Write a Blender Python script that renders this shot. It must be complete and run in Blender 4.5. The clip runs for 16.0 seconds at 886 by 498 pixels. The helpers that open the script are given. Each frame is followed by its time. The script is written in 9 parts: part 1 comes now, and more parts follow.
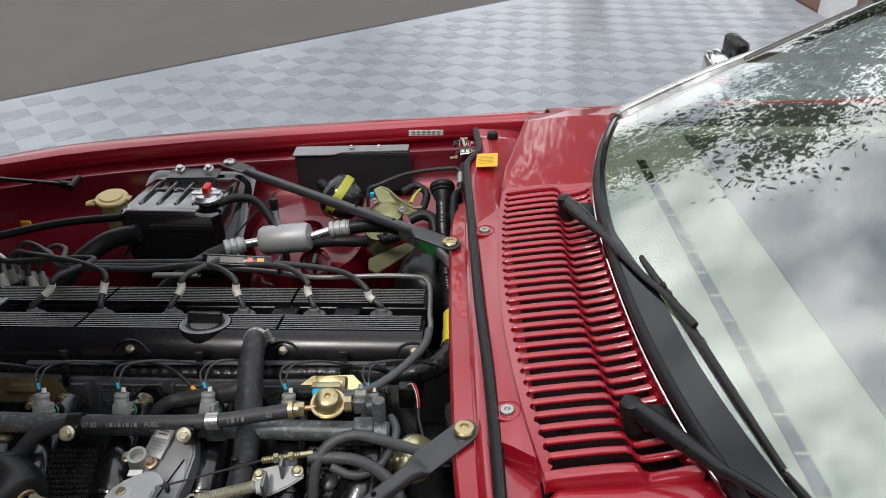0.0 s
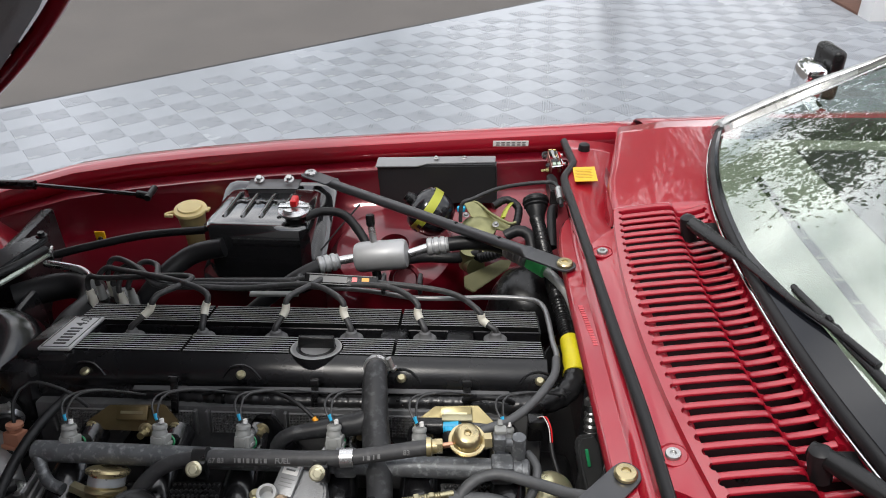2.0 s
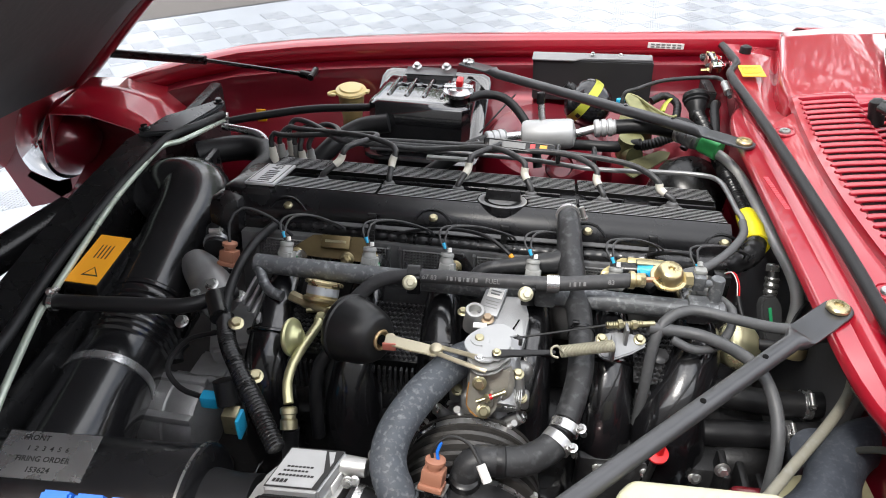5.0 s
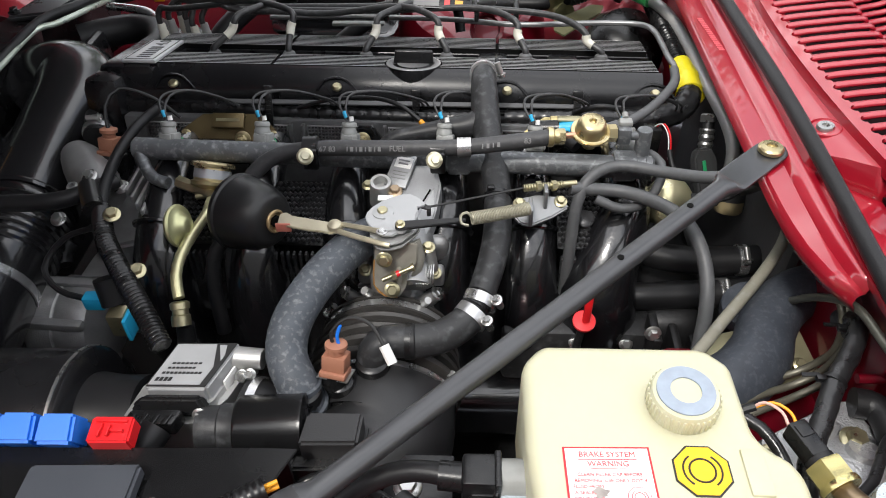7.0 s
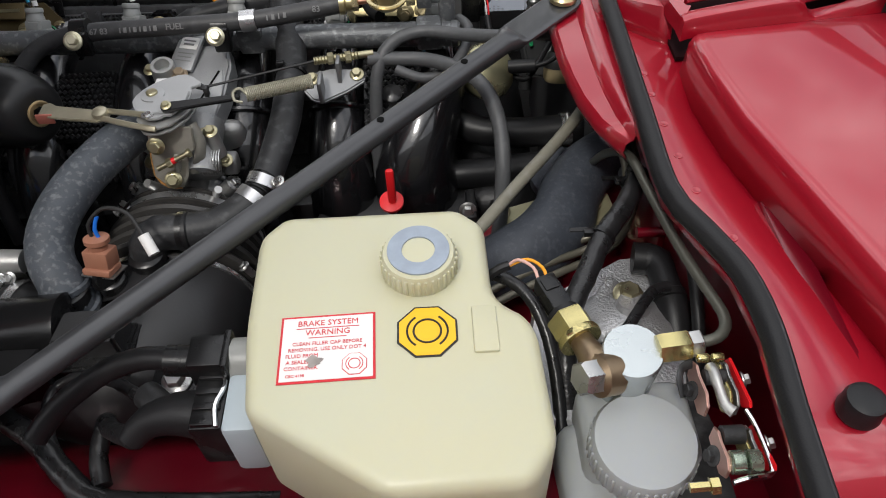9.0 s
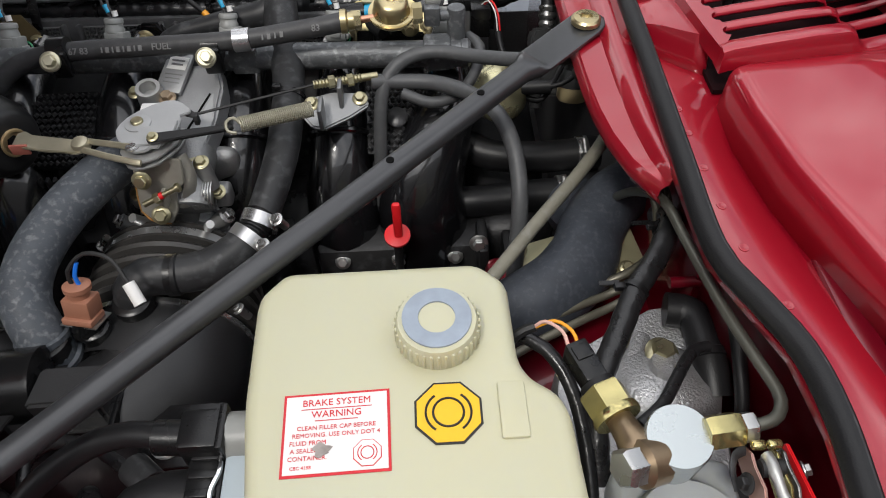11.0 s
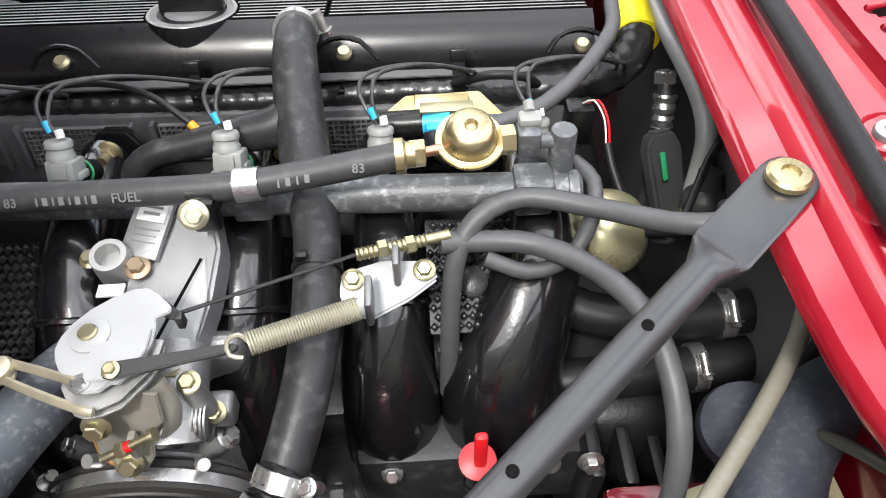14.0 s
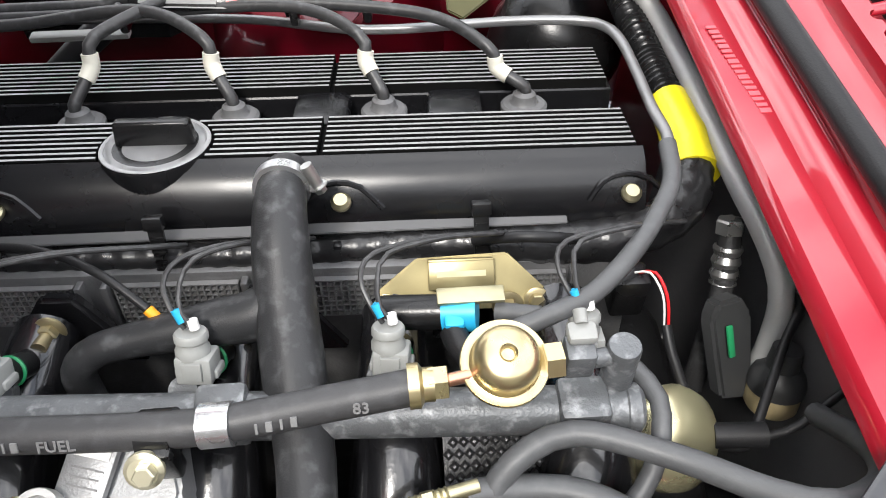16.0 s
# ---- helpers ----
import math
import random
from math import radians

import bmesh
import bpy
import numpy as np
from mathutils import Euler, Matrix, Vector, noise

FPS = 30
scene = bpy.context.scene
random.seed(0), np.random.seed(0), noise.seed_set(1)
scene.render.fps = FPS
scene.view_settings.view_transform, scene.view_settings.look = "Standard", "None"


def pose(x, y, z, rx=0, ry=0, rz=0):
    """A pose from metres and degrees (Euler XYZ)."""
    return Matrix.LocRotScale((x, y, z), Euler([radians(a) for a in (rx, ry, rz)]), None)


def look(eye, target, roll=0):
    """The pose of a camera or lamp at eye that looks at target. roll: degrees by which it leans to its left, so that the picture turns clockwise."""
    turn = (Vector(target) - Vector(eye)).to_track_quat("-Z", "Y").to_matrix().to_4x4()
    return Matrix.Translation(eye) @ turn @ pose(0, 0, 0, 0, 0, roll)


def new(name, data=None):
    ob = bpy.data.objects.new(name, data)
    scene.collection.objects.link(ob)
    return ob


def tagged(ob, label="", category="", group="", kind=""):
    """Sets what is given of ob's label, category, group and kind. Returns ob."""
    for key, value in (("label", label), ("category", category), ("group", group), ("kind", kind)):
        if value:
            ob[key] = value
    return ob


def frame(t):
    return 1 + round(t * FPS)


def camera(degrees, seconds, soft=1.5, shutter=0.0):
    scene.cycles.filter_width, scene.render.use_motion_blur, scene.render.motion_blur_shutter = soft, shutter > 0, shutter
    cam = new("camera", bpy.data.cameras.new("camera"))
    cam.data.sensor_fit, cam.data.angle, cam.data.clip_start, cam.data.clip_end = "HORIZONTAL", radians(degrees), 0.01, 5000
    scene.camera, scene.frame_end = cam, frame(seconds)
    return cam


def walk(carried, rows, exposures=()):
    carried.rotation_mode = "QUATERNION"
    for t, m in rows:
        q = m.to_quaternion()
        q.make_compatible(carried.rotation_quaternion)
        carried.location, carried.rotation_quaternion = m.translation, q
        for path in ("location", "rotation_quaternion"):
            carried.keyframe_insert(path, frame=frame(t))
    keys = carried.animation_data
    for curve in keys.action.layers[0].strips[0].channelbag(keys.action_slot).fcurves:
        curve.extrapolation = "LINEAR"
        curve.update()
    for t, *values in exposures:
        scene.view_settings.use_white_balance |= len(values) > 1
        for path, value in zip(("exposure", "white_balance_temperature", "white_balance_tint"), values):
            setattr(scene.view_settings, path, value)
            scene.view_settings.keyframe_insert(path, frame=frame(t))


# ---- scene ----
cam = camera(62.9, 16.0, soft=1.0)
PATH = [
    (0, (0.008, 0.013, 1.557), (-0.001, 1.711, 0.501), -0.6),
    (0.5, (-0.065, 0.054, 1.558), (-0.077, 1.752, 0.502), -0.7),
    (1, (-0.124, 0.063, 1.566), (-0.139, 1.761, 0.509), -0.8),
    (1.5, (-0.172, 0.092, 1.567), (-0.19, 1.789, 0.509), -0.7),
    (2, (-0.172, 0.081, 1.561), (-0.207, 1.777, 0.501), -0.6),
    (2.5, (-0.142, 0.026, 1.56), (-0.189, 1.718, 0.495), -0.3),
    (3, (-0.154, -0.015, 1.564), (-0.221, 1.669, 0.488), 0.1),
    (3.5, (-0.213, -0.026, 1.542), (-0.33, 1.648, 0.454), 0.2),
    (4, (-0.311, -0.03, 1.516), (-0.462, 1.635, 0.42), 0.5),
    (4.5, (-0.363, -0.059, 1.487), (-0.54, 1.59, 0.369), 0.6),
    (4.7, (-0.374, -0.071, 1.466), (-0.56, 1.573, 0.342), 0.7),
    (6.8, (-0.327, -0.02, 1.363), (-0.438, 1.463, 0.026), -0.9),
    (7, (-0.3, -0.012, 1.35), (-0.382, 1.456, -0.005), -1.2),
    (7.5, (-0.233, -0.015, 1.333), (-0.273, 1.406, -0.075), -1.9),
    (8, (-0.149, -0.027, 1.309), (-0.171, 1.348, -0.143), -2.3),
    (8.2, (-0.112, -0.029, 1.302), (-0.126, 1.325, -0.17), -2.4),
    (10.3, (-0.108, 0.054, 1.25), (-0.085, 1.352, -0.272), -2.2),
    (10.5, (-0.117, 0.06, 1.256), (-0.09, 1.353, -0.27), -2.0),
    (11, (-0.127, 0.07, 1.267), (-0.096, 1.359, -0.262), -1.8),
    (11.5, (-0.114, 0.126, 1.244), (-0.081, 1.402, -0.296), -1.9),
    (12, (-0.105, 0.18, 1.235), (-0.072, 1.442, -0.316), -2.1),
    (12.5, (-0.156, 0.237, 1.238), (-0.123, 1.501, -0.311), -2.1),
    (13, (-0.18, 0.268, 1.224), (-0.146, 1.527, -0.33), -2.0),
    (13.5, (-0.185, 0.314, 1.217), (-0.144, 1.567, -0.342), -1.8),
    (14, (-0.191, 0.375, 1.199), (-0.148, 1.62, -0.365), -1.7),
    (14.5, (-0.197, 0.412, 1.184), (-0.146, 1.648, -0.387), -1.5),
    (15, (-0.195, 0.455, 1.16), (-0.146, 1.684, -0.417), -1.5),
    (15.5, (-0.197, 0.496, 1.16), (-0.135, 1.735, -0.41), -0.9),
    (16, (-0.2, 0.556, 1.195), (-0.135, 1.802, -0.368), -0.8),
]
STOPS = [(0, -0.35), (1.5, -0.1), (2.5, 0.0), (3.5, 0.25), (4.5, 0.7), (6.8, 0.5), (7.5, 0.05), (8, -0.25), (11, -0.25), (12, 0.25), (13, 0.85), (14, 1.0), (16, 0.95)]
walk(cam, [(t, look(eye, target, roll)) for t, eye, target, roll in PATH], STOPS)


# ---- world, sun and sky ----
world = bpy.data.worlds.new("sky")
scene.world = world
world.use_nodes = True
wn, wl = world.node_tree.nodes, world.node_tree.links
wn.clear()
w_out = wn.new("ShaderNodeOutputWorld")
w_bg = wn.new("ShaderNodeBackground")
w_sky = wn.new("ShaderNodeTexSky")
w_sky.sky_type, w_sky.sun_disc = "NISHITA", False
w_sky.sun_elevation, w_sky.sun_rotation = radians(52), radians(250)
w_sky.air_density, w_sky.dust_density = 1.0, 2.0
w_co = wn.new("ShaderNodeTexCoord")
w_noise = wn.new("ShaderNodeTexNoise")
w_noise.inputs["Scale"].default_value, w_noise.inputs["Detail"].default_value = 3.2, 7.0
w_noise.inputs["Distortion"].default_value = 0.4
w_ramp = wn.new("ShaderNodeValToRGB")
w_ramp.color_ramp.elements[0].position, w_ramp.color_ramp.elements[1].position = 0.3, 0.52
w_mix = wn.new("ShaderNodeMixRGB")
w_thick = wn.new("ShaderNodeTexNoise")
w_thick.inputs["Scale"].default_value, w_thick.inputs["Detail"].default_value = 5.0, 8.0
w_shade = wn.new("ShaderNodeValToRGB")
w_shade.color_ramp.elements[0].position, w_shade.color_ramp.elements[1].position = 0.36, 0.64
w_shade.color_ramp.elements[0].color, w_shade.color_ramp.elements[1].color = (0.42, 0.43, 0.46, 1), (1.0, 1.0, 1.0, 1)
w_cloud = wn.new("ShaderNodeMixRGB")
w_cloud.blend_type = "MULTIPLY"
w_cloud.inputs["Fac"].default_value = 1.0
w_cloud.inputs["Color2"].default_value = (18.0, 18.0, 18.2, 1)
wl.new(w_co.outputs["Generated"], w_thick.inputs["Vector"])
wl.new(w_thick.outputs["Fac"], w_shade.inputs["Fac"])
wl.new(w_shade.outputs["Color"], w_cloud.inputs["Color1"])
wl.new(w_cloud.outputs["Color"], w_mix.inputs["Color2"])
wl.new(w_co.outputs["Generated"], w_noise.inputs["Vector"])
wl.new(w_noise.outputs["Fac"], w_ramp.inputs["Fac"])
wl.new(w_ramp.outputs["Color"], w_mix.inputs["Fac"])
wl.new(w_sky.outputs["Color"], w_mix.inputs["Color1"])
wl.new(w_mix.outputs["Color"], w_bg.inputs["Color"])
w_bg.inputs["Strength"].default_value = 0.145
wl.new(w_bg.outputs["Background"], w_out.inputs["Surface"])

sun = new("sun", bpy.data.lights.new("sun", "SUN"))
sun.data.energy, sun.data.angle, sun.data.color = 2.0, radians(10), (1.0, 0.96, 0.9)
sun.matrix_world = look((0, 0, 6), (1.6, 3.2, 0))


# ---- materials ----
def material(name, base, rough=0.5, metal=0.0, coat=0.0, vary=0.25, scale=18.0, bump=0.0, bump_scale=300.0, rough_vary=0.15, dust=0.0, spec=0.5, transmission=0.0, sss=0.0):
    m = bpy.data.materials.new(name)
    m.use_nodes = True
    n, l = m.node_tree.nodes, m.node_tree.links
    p = n["Principled BSDF"]
    co = n.new("ShaderNodeTexCoord")
    big = n.new("ShaderNodeTexNoise")
    big.inputs["Scale"].default_value, big.inputs["Detail"].default_value = scale, 6.0
    fine = n.new("ShaderNodeTexNoise")
    fine.inputs["Scale"].default_value, fine.inputs["Detail"].default_value = bump_scale, 3.0
    l.new(co.outputs["Object"], big.inputs["Vector"])
    l.new(co.outputs["Object"], fine.inputs["Vector"])
    mix = n.new("ShaderNodeMixRGB")
    mix.inputs["Color1"].default_value = (*[c * (1 - vary) for c in base], 1)
    mix.inputs["Color2"].default_value = (*[min(1, c * (1 + vary)) for c in base], 1)
    l.new(big.outputs["Fac"], mix.inputs["Fac"])
    last = mix.outputs["Color"]
    if dust:
        d = n.new("ShaderNodeMixRGB")
        r = n.new("ShaderNodeValToRGB")
        r.color_ramp.elements[0].position, r.color_ramp.elements[1].position = 0.52, 0.75
        r.color_ramp.elements[1].color = (dust, dust, dust, 1)
        both = n.new("ShaderNodeTexNoise")
        both.inputs["Scale"].default_value, both.inputs["Detail"].default_value = scale * 3, 8.0
        l.new(co.outputs["Object"], both.inputs["Vector"])
        l.new(both.outputs["Fac"], r.inputs["Fac"])
        l.new(r.outputs["Color"], d.inputs["Fac"])
        l.new(last, d.inputs["Color1"])
        d.inputs["Color2"].default_value = (0.36, 0.37, 0.38, 1)
        last = d.outputs["Color"]
    l.new(last, p.inputs["Base Color"])
    rr = n.new("ShaderNodeMapRange")
    rr.inputs["To Min"].default_value, rr.inputs["To Max"].default_value = max(0.02, rough - rough_vary), min(1, rough + rough_vary)
    l.new(big.outputs["Fac"], rr.inputs["Value"])
    l.new(rr.outputs["Result"], p.inputs["Roughness"])
    p.inputs["Metallic"].default_value = metal
    p.inputs["Coat Weight"].default_value = coat
    p.inputs["Coat Roughness"].default_value = 0.04
    p.inputs["Specular IOR Level"].default_value = spec
    p.inputs["Transmission Weight"].default_value = transmission
    p.inputs["Subsurface Weight"].default_value = sss
    if sss:
        p.inputs["Subsurface Radius"].default_value = (0.02, 0.018, 0.01)
    if bump:
        b = n.new("ShaderNodeBump")
        b.inputs["Strength"].default_value, b.inputs["Distance"].default_value = bump, 0.002
        l.new(fine.outputs["Fac"], b.inputs["Height"])
        l.new(b.outputs["Normal"], p.inputs["Normal"])
        if bump > 0.1:
            l.new(b.outputs["Normal"], p.inputs["Coat Normal"])
    return m


RED = material("red_paint", (0.36, 0.003, 0.017), 0.42, 0.25, 1.0, 0.1, 4, 0.012, 60, 0.05)
RED.node_tree.nodes["Principled BSDF"].inputs["Coat IOR"].default_value = 1.65
# same red for inner bay panels, their shade put into a darker base colour
RED_SHADED = material("shaded_red_paint", (0.16, 0.002, 0.011), 0.32, 0.3, 0.9, 0.15, 6, 0.03, 80, 0.08)
BLACK = material("black_plastic", (0.008, 0.008, 0.0085), 0.27, spec=0.42, vary=0.3, bump=0.08, bump_scale=500)
SATIN = material("satin_black_cover", (0.007, 0.007, 0.008), 0.26, spec=0.45, vary=0.2, bump=0.04, bump_scale=900)
# worn rib metal, paled further for the sky its top faces reflect
RIB = material("worn_skylit_rib", (0.3, 0.3, 0.303), 0.36, 0.3, vary=0.35, scale=60, bump=0.03)
GLOSS = material("gloss_black_paint", (0.007, 0.007, 0.008), 0.24, coat=0.8, vary=0.2, bump=0.1, bump_scale=260, rough_vary=0.08, spec=0.5)
RUBBER = material("black_rubber", (0.012, 0.012, 0.013), 0.42, spec=0.32, vary=0.3, bump=0.1, bump_scale=700)
HOSE = material("grey_rubber_hose", (0.024, 0.0245, 0.026), 0.42, spec=0.35, vary=0.35, scale=30, bump=0.12, bump_scale=800, dust=0.14)
GHOSE = material("mid_grey_hose", (0.07, 0.072, 0.075), 0.48, vary=0.2, scale=30, bump=0.08, bump_scale=800, dust=0.08)
FHOSE = material("matt_grey_fuel_hose", (0.042, 0.042, 0.044), 0.52, vary=0.25, scale=30, bump=0.1, bump_scale=800, dust=0.08)
CASTB = material("sand_cast_alloy", (0.34, 0.345, 0.35), 0.46, 0.55, vary=0.2, scale=40, bump=0.2, bump_scale=500)
GROOVE = material("matt_black_groove", (0.004, 0.004, 0.004), 0.85, vary=0.1, spec=0.1)
PALE = material("pale_alloy_plate", (0.42, 0.425, 0.43), 0.5, 0.45, vary=0.12, scale=40, bump=0.05, dust=0.1)
DUSTY = material("dusty_blue_grey_hose", (0.06, 0.068, 0.08), 0.55, spec=0.35, vary=0.35, scale=55, bump=0.18, bump_scale=400, dust=0.35)
RAILM = material("weathered_fuel_rail", (0.12, 0.126, 0.132), 0.46, 0.4, vary=0.5, scale=45, bump=0.25, bump_scale=500, dust=0.75)
ALU = material("cast_aluminium", (0.46, 0.46, 0.45), 0.42, 0.75, vary=0.25, scale=30, bump=0.15, bump_scale=600)
BRIGHT = material("bright_aluminium", (0.6, 0.6, 0.605), 0.28, 0.9, vary=0.12, scale=25, bump=0.04)
CHROME = material("chrome", (0.8, 0.8, 0.8), 0.08, 1.0, vary=0.05, rough_vary=0.03)
STEEL = material("steel", (0.5, 0.5, 0.49), 0.3, 0.9, vary=0.2, scale=60)
ZINC = material("yellow_zinc", (0.46, 0.42, 0.27), 0.34, 0.9, vary=0.3, scale=50, bump=0.03)
GOLD = material("gold_passivated", (0.56, 0.47, 0.27), 0.3, 0.9, vary=0.25, scale=40)
ALU2 = material("dull_aluminium", (0.33, 0.33, 0.328), 0.45, 0.65, vary=0.35, scale=35, bump=0.25, bump_scale=500)
DARKM = material("dark_grey_casting", (0.03, 0.03, 0.031), 0.5, 0.3, vary=0.4, scale=25, bump=0.2, bump_scale=400, dust=0.15)
GREYP = material("pale_grey_plastic", (0.26, 0.265, 0.255), 0.42, vary=0.25, scale=60, bump=0.05)
CREAM = material("cream_plastic", (0.5, 0.48, 0.33), 0.4, vary=0.07, scale=9, bump=0.03, bump_scale=120, sss=0.25, dust=0.0)
CREAM.node_tree.nodes["Mix (Legacy)"].inputs["Color1"].default_value = (0.56, 0.52, 0.335, 1)
CREAM.node_tree.nodes["Mix (Legacy)"].inputs["Color2"].default_value = (0.53, 0.545, 0.43, 1)
WHITE = material("white_label", (0.78, 0.77, 0.75), 0.45, vary=0.05)
YELLOW = material("yellow_tape", (0.8, 0.68, 0.02), 0.35, vary=0.1, bump=0.3, bump_scale=90)
ORANGE = material("orange_label", (0.85, 0.36, 0.02), 0.4, vary=0.06)
AMBER = material("amber_sticker", (0.9, 0.5, 0.01), 0.35, vary=0.05)
REDP = material("red_plastic", (0.72, 0.015, 0.02), 0.35, vary=0.1)
BLUEP = material("blue_plastic", (0.012, 0.16, 0.68), 0.4, vary=0.1)
CYANP = material("cyan_plastic", (0.02, 0.36, 0.62), 0.4, vary=0.1)
GREENP = material("green_label", (0.08, 0.6, 0.17), 0.4, vary=0.1)
DGREEN = material("green_seal", (0.02, 0.26, 0.1), 0.4, vary=0.1)
BROWNP = material("brown_connector", (0.36, 0.16, 0.1), 0.5, vary=0.15)
INK = material("black_ink", (0.015, 0.015, 0.015), 0.5, vary=0.0)
REDINK = material("red_ink", (0.6, 0.02, 0.03), 0.5, vary=0.0)
GREYINK = material("grey_print", (0.2, 0.2, 0.2), 0.5, vary=0.1)


# ---- building helpers ----
def part(name, bm, mat, parent=None, label="", angle=38):
    me = bpy.data.meshes.new(name)
    bmesh.ops.recalc_face_normals(bm, faces=bm.faces)
    bm.to_mesh(me)
    bm.free()
    me.materials.append(mat)
    me.shade_smooth()
    me.set_sharp_from_angle(angle=radians(angle))
    ob = new(name, me)
    if parent is not None:
        ob.parent = parent
    if label:
        ob["label"] = label
    return ob


def thing(name, label, category, at=(0, 0, 0), group="", kind=""):
    """An Empty at the origin of the thing's parts."""
    return tagged(new(name), label, category, group, kind)


def merge(bm, other, m=None):
    me = bpy.data.meshes.new("tmp")
    other.to_mesh(me)
    other.free()
    if m is not None:
        me.transform(m)
    bm.from_mesh(me)
    bpy.data.meshes.remove(me)
    return bm


def B():
    return bmesh.new()


def box(bm, c, size, bevel=0.0, m=None, seg=2):
    t = bmesh.new()
    bmesh.ops.create_cube(t, size=1)
    bmesh.ops.scale(t, vec=size, verts=t.verts)
    if bevel:
        bmesh.ops.bevel(t, geom=t.edges[:], offset=bevel, segments=seg, affect="EDGES", profile=0.5)
    bmesh.ops.translate(t, vec=c, verts=t.verts)
    return merge(bm, t, m)


def frame_of(axis):
    a = Vector(axis).normalized()
    return a.to_track_quat("Z", "Y").to_matrix().to_4x4()


def lathe(bm, profile, at, axis=(0, 0, 1), seg=24):
    """profile: (radius, height) pairs from one end to the other."""
    m = Matrix.Translation(at) @ frame_of(axis)
    rings = []
    for r, h in profile:
        if r < 1e-5:
            rings.append([bm.verts.new(m @ Vector((0, 0, h)))])
        else:
            rings.append([bm.verts.new(m @ Vector((r * math.cos(2 * math.pi * i / seg), r * math.sin(2 * math.pi * i / seg), h))) for i in range(seg)])
    for a, b in zip(rings, rings[1:]):
        for i in range(seg):
            j = (i + 1) % seg
            if len(a) == 1 and len(b) > 1:
                bm.faces.new((a[0], b[i], b[j]))
            elif len(b) == 1 and len(a) > 1:
                bm.faces.new((a[i], a[j], b[0]))
            elif len(a) > 1:
                bm.faces.new((a[i], a[j], b[j], b[i]))
    for ring in (rings[0], rings[-1]):
        if len(ring) > 1:
            bm.faces.new(ring)
    return bm


def rod(bm, a, b, r, r2=None, seg=16):
    a, b = Vector(a), Vector(b)
    return lathe(bm, [(r, 0), (r if r2 is None else r2, (b - a).length)], a, b - a, seg)


def hexbolt(bm, at, axis=(0, 0, 1), r=0.006, flange=True):
    r *= 0.87
    if flange:
        lathe(bm, [(r * 1.5, 0), (r * 1.5, r * 0.2), (r * 1.15, r * 0.4)], at, axis, 18)
    lathe(bm, [(r, r * 0.2), (r, r * 1.1), (r * 0.85, r * 1.25)], at, axis, 6)
    return bm


def spline(pts, step):
    pts = [Vector(p) for p in pts]
    if len(pts) == 2:
        n = max(1, int((pts[1] - pts[0]).length / step))
        return [pts[0].lerp(pts[1], i / n) for i in range(n + 1)]
    ext = [2 * pts[0] - pts[1]] + pts + [2 * pts[-1] - pts[-2]]
    out = []
    for k in range(1, len(ext) - 2):
        a, b, c, d = ext[k - 1:k + 3]
        n = max(2, int((c - b).length / step))
        for i in range(n):
            t = i / n
            out.append(0.5 * (2 * b + (c - a) * t + (2 * a - 5 * b + 4 * c - d) * t * t + (3 * b - a - 3 * c + d) * t ** 3))
    out.append(pts[-1])
    return out


def tube(bm, pts, r, seg=12, step=0.012, ribs=None, squash=1.0, radii=None):
    """A round tube along a smooth line. ribs: (pitch, depth). radii: radius at each given point, run on evenly."""
    if ribs:
        step = ribs[0] / 4
    line = spline(pts, step)
    length, total = [0.0], 0.0
    for a, b in zip(line, line[1:]):
        total += (b - a).length
        length.append(total)
    up, rings = None, []
    for i, p in enumerate(line):
        t = (line[min(i + 1, len(line) - 1)] - line[max(i - 1, 0)]).normalized()
        if up is None:
            up = t.orthogonal().normalized()
        up = (up - t * up.dot(t)).normalized()
        side = t.cross(up)
        rad = r
        if radii:
            f = length[i] / total * (len(radii) - 1)
            k = min(int(f), len(radii) - 2)
            rad = radii[k] + (radii[k + 1] - radii[k]) * (f - k)
        if ribs:
            rad += ribs[1] * math.sin(2 * math.pi * length[i] / ribs[0])
        rings.append([bm.verts.new(p + rad * (math.cos(a) * up + squash * math.sin(a) * side)) for a in [2 * math.pi * q / seg for q in range(seg)]])
    for a, b in zip(rings, rings[1:]):
        for i in range(seg):
            j = (i + 1) % seg
            bm.faces.new((a[i], a[j], b[j], b[i]))
    bm.faces.new(rings[0])
    bm.faces.new(rings[-1])
    return bm


def prism(bm, outline, thick, m=None, bevel=0.0):
    """A plate: outline in x, y, from z = 0 down to -thick."""
    t = bmesh.new()
    f = t.faces.new([t.verts.new((x, y, 0)) for x, y in outline])
    ext = bmesh.ops.extrude_face_region(t, geom=[f])
    bmesh.ops.translate(t, vec=(0, 0, -thick), verts=[v for v in ext["geom"] if isinstance(v, bmesh.types.BMVert)])
    if bevel:
        bmesh.ops.bevel(t, geom=t.edges[:], offset=bevel, segments=2, affect="EDGES")
    return merge(bm, t, m)


def loft(bm, sections, close=False):
    rows = [[bm.verts.new(p) for p in s] for s in sections]
    for a, b in zip(rows, rows[1:]):
        n = len(a)
        for i in range(n if close else n - 1):
            j = (i + 1) % n
            bm.faces.new((a[i], a[j], b[j], b[i]))
    if close:
        bm.faces.new(rows[0])
        bm.faces.new(rows[-1])
    return bm


def thicken(ob, t):
    s = ob.modifiers.new("thickness", "SOLIDIFY")
    s.thickness = t
    return ob


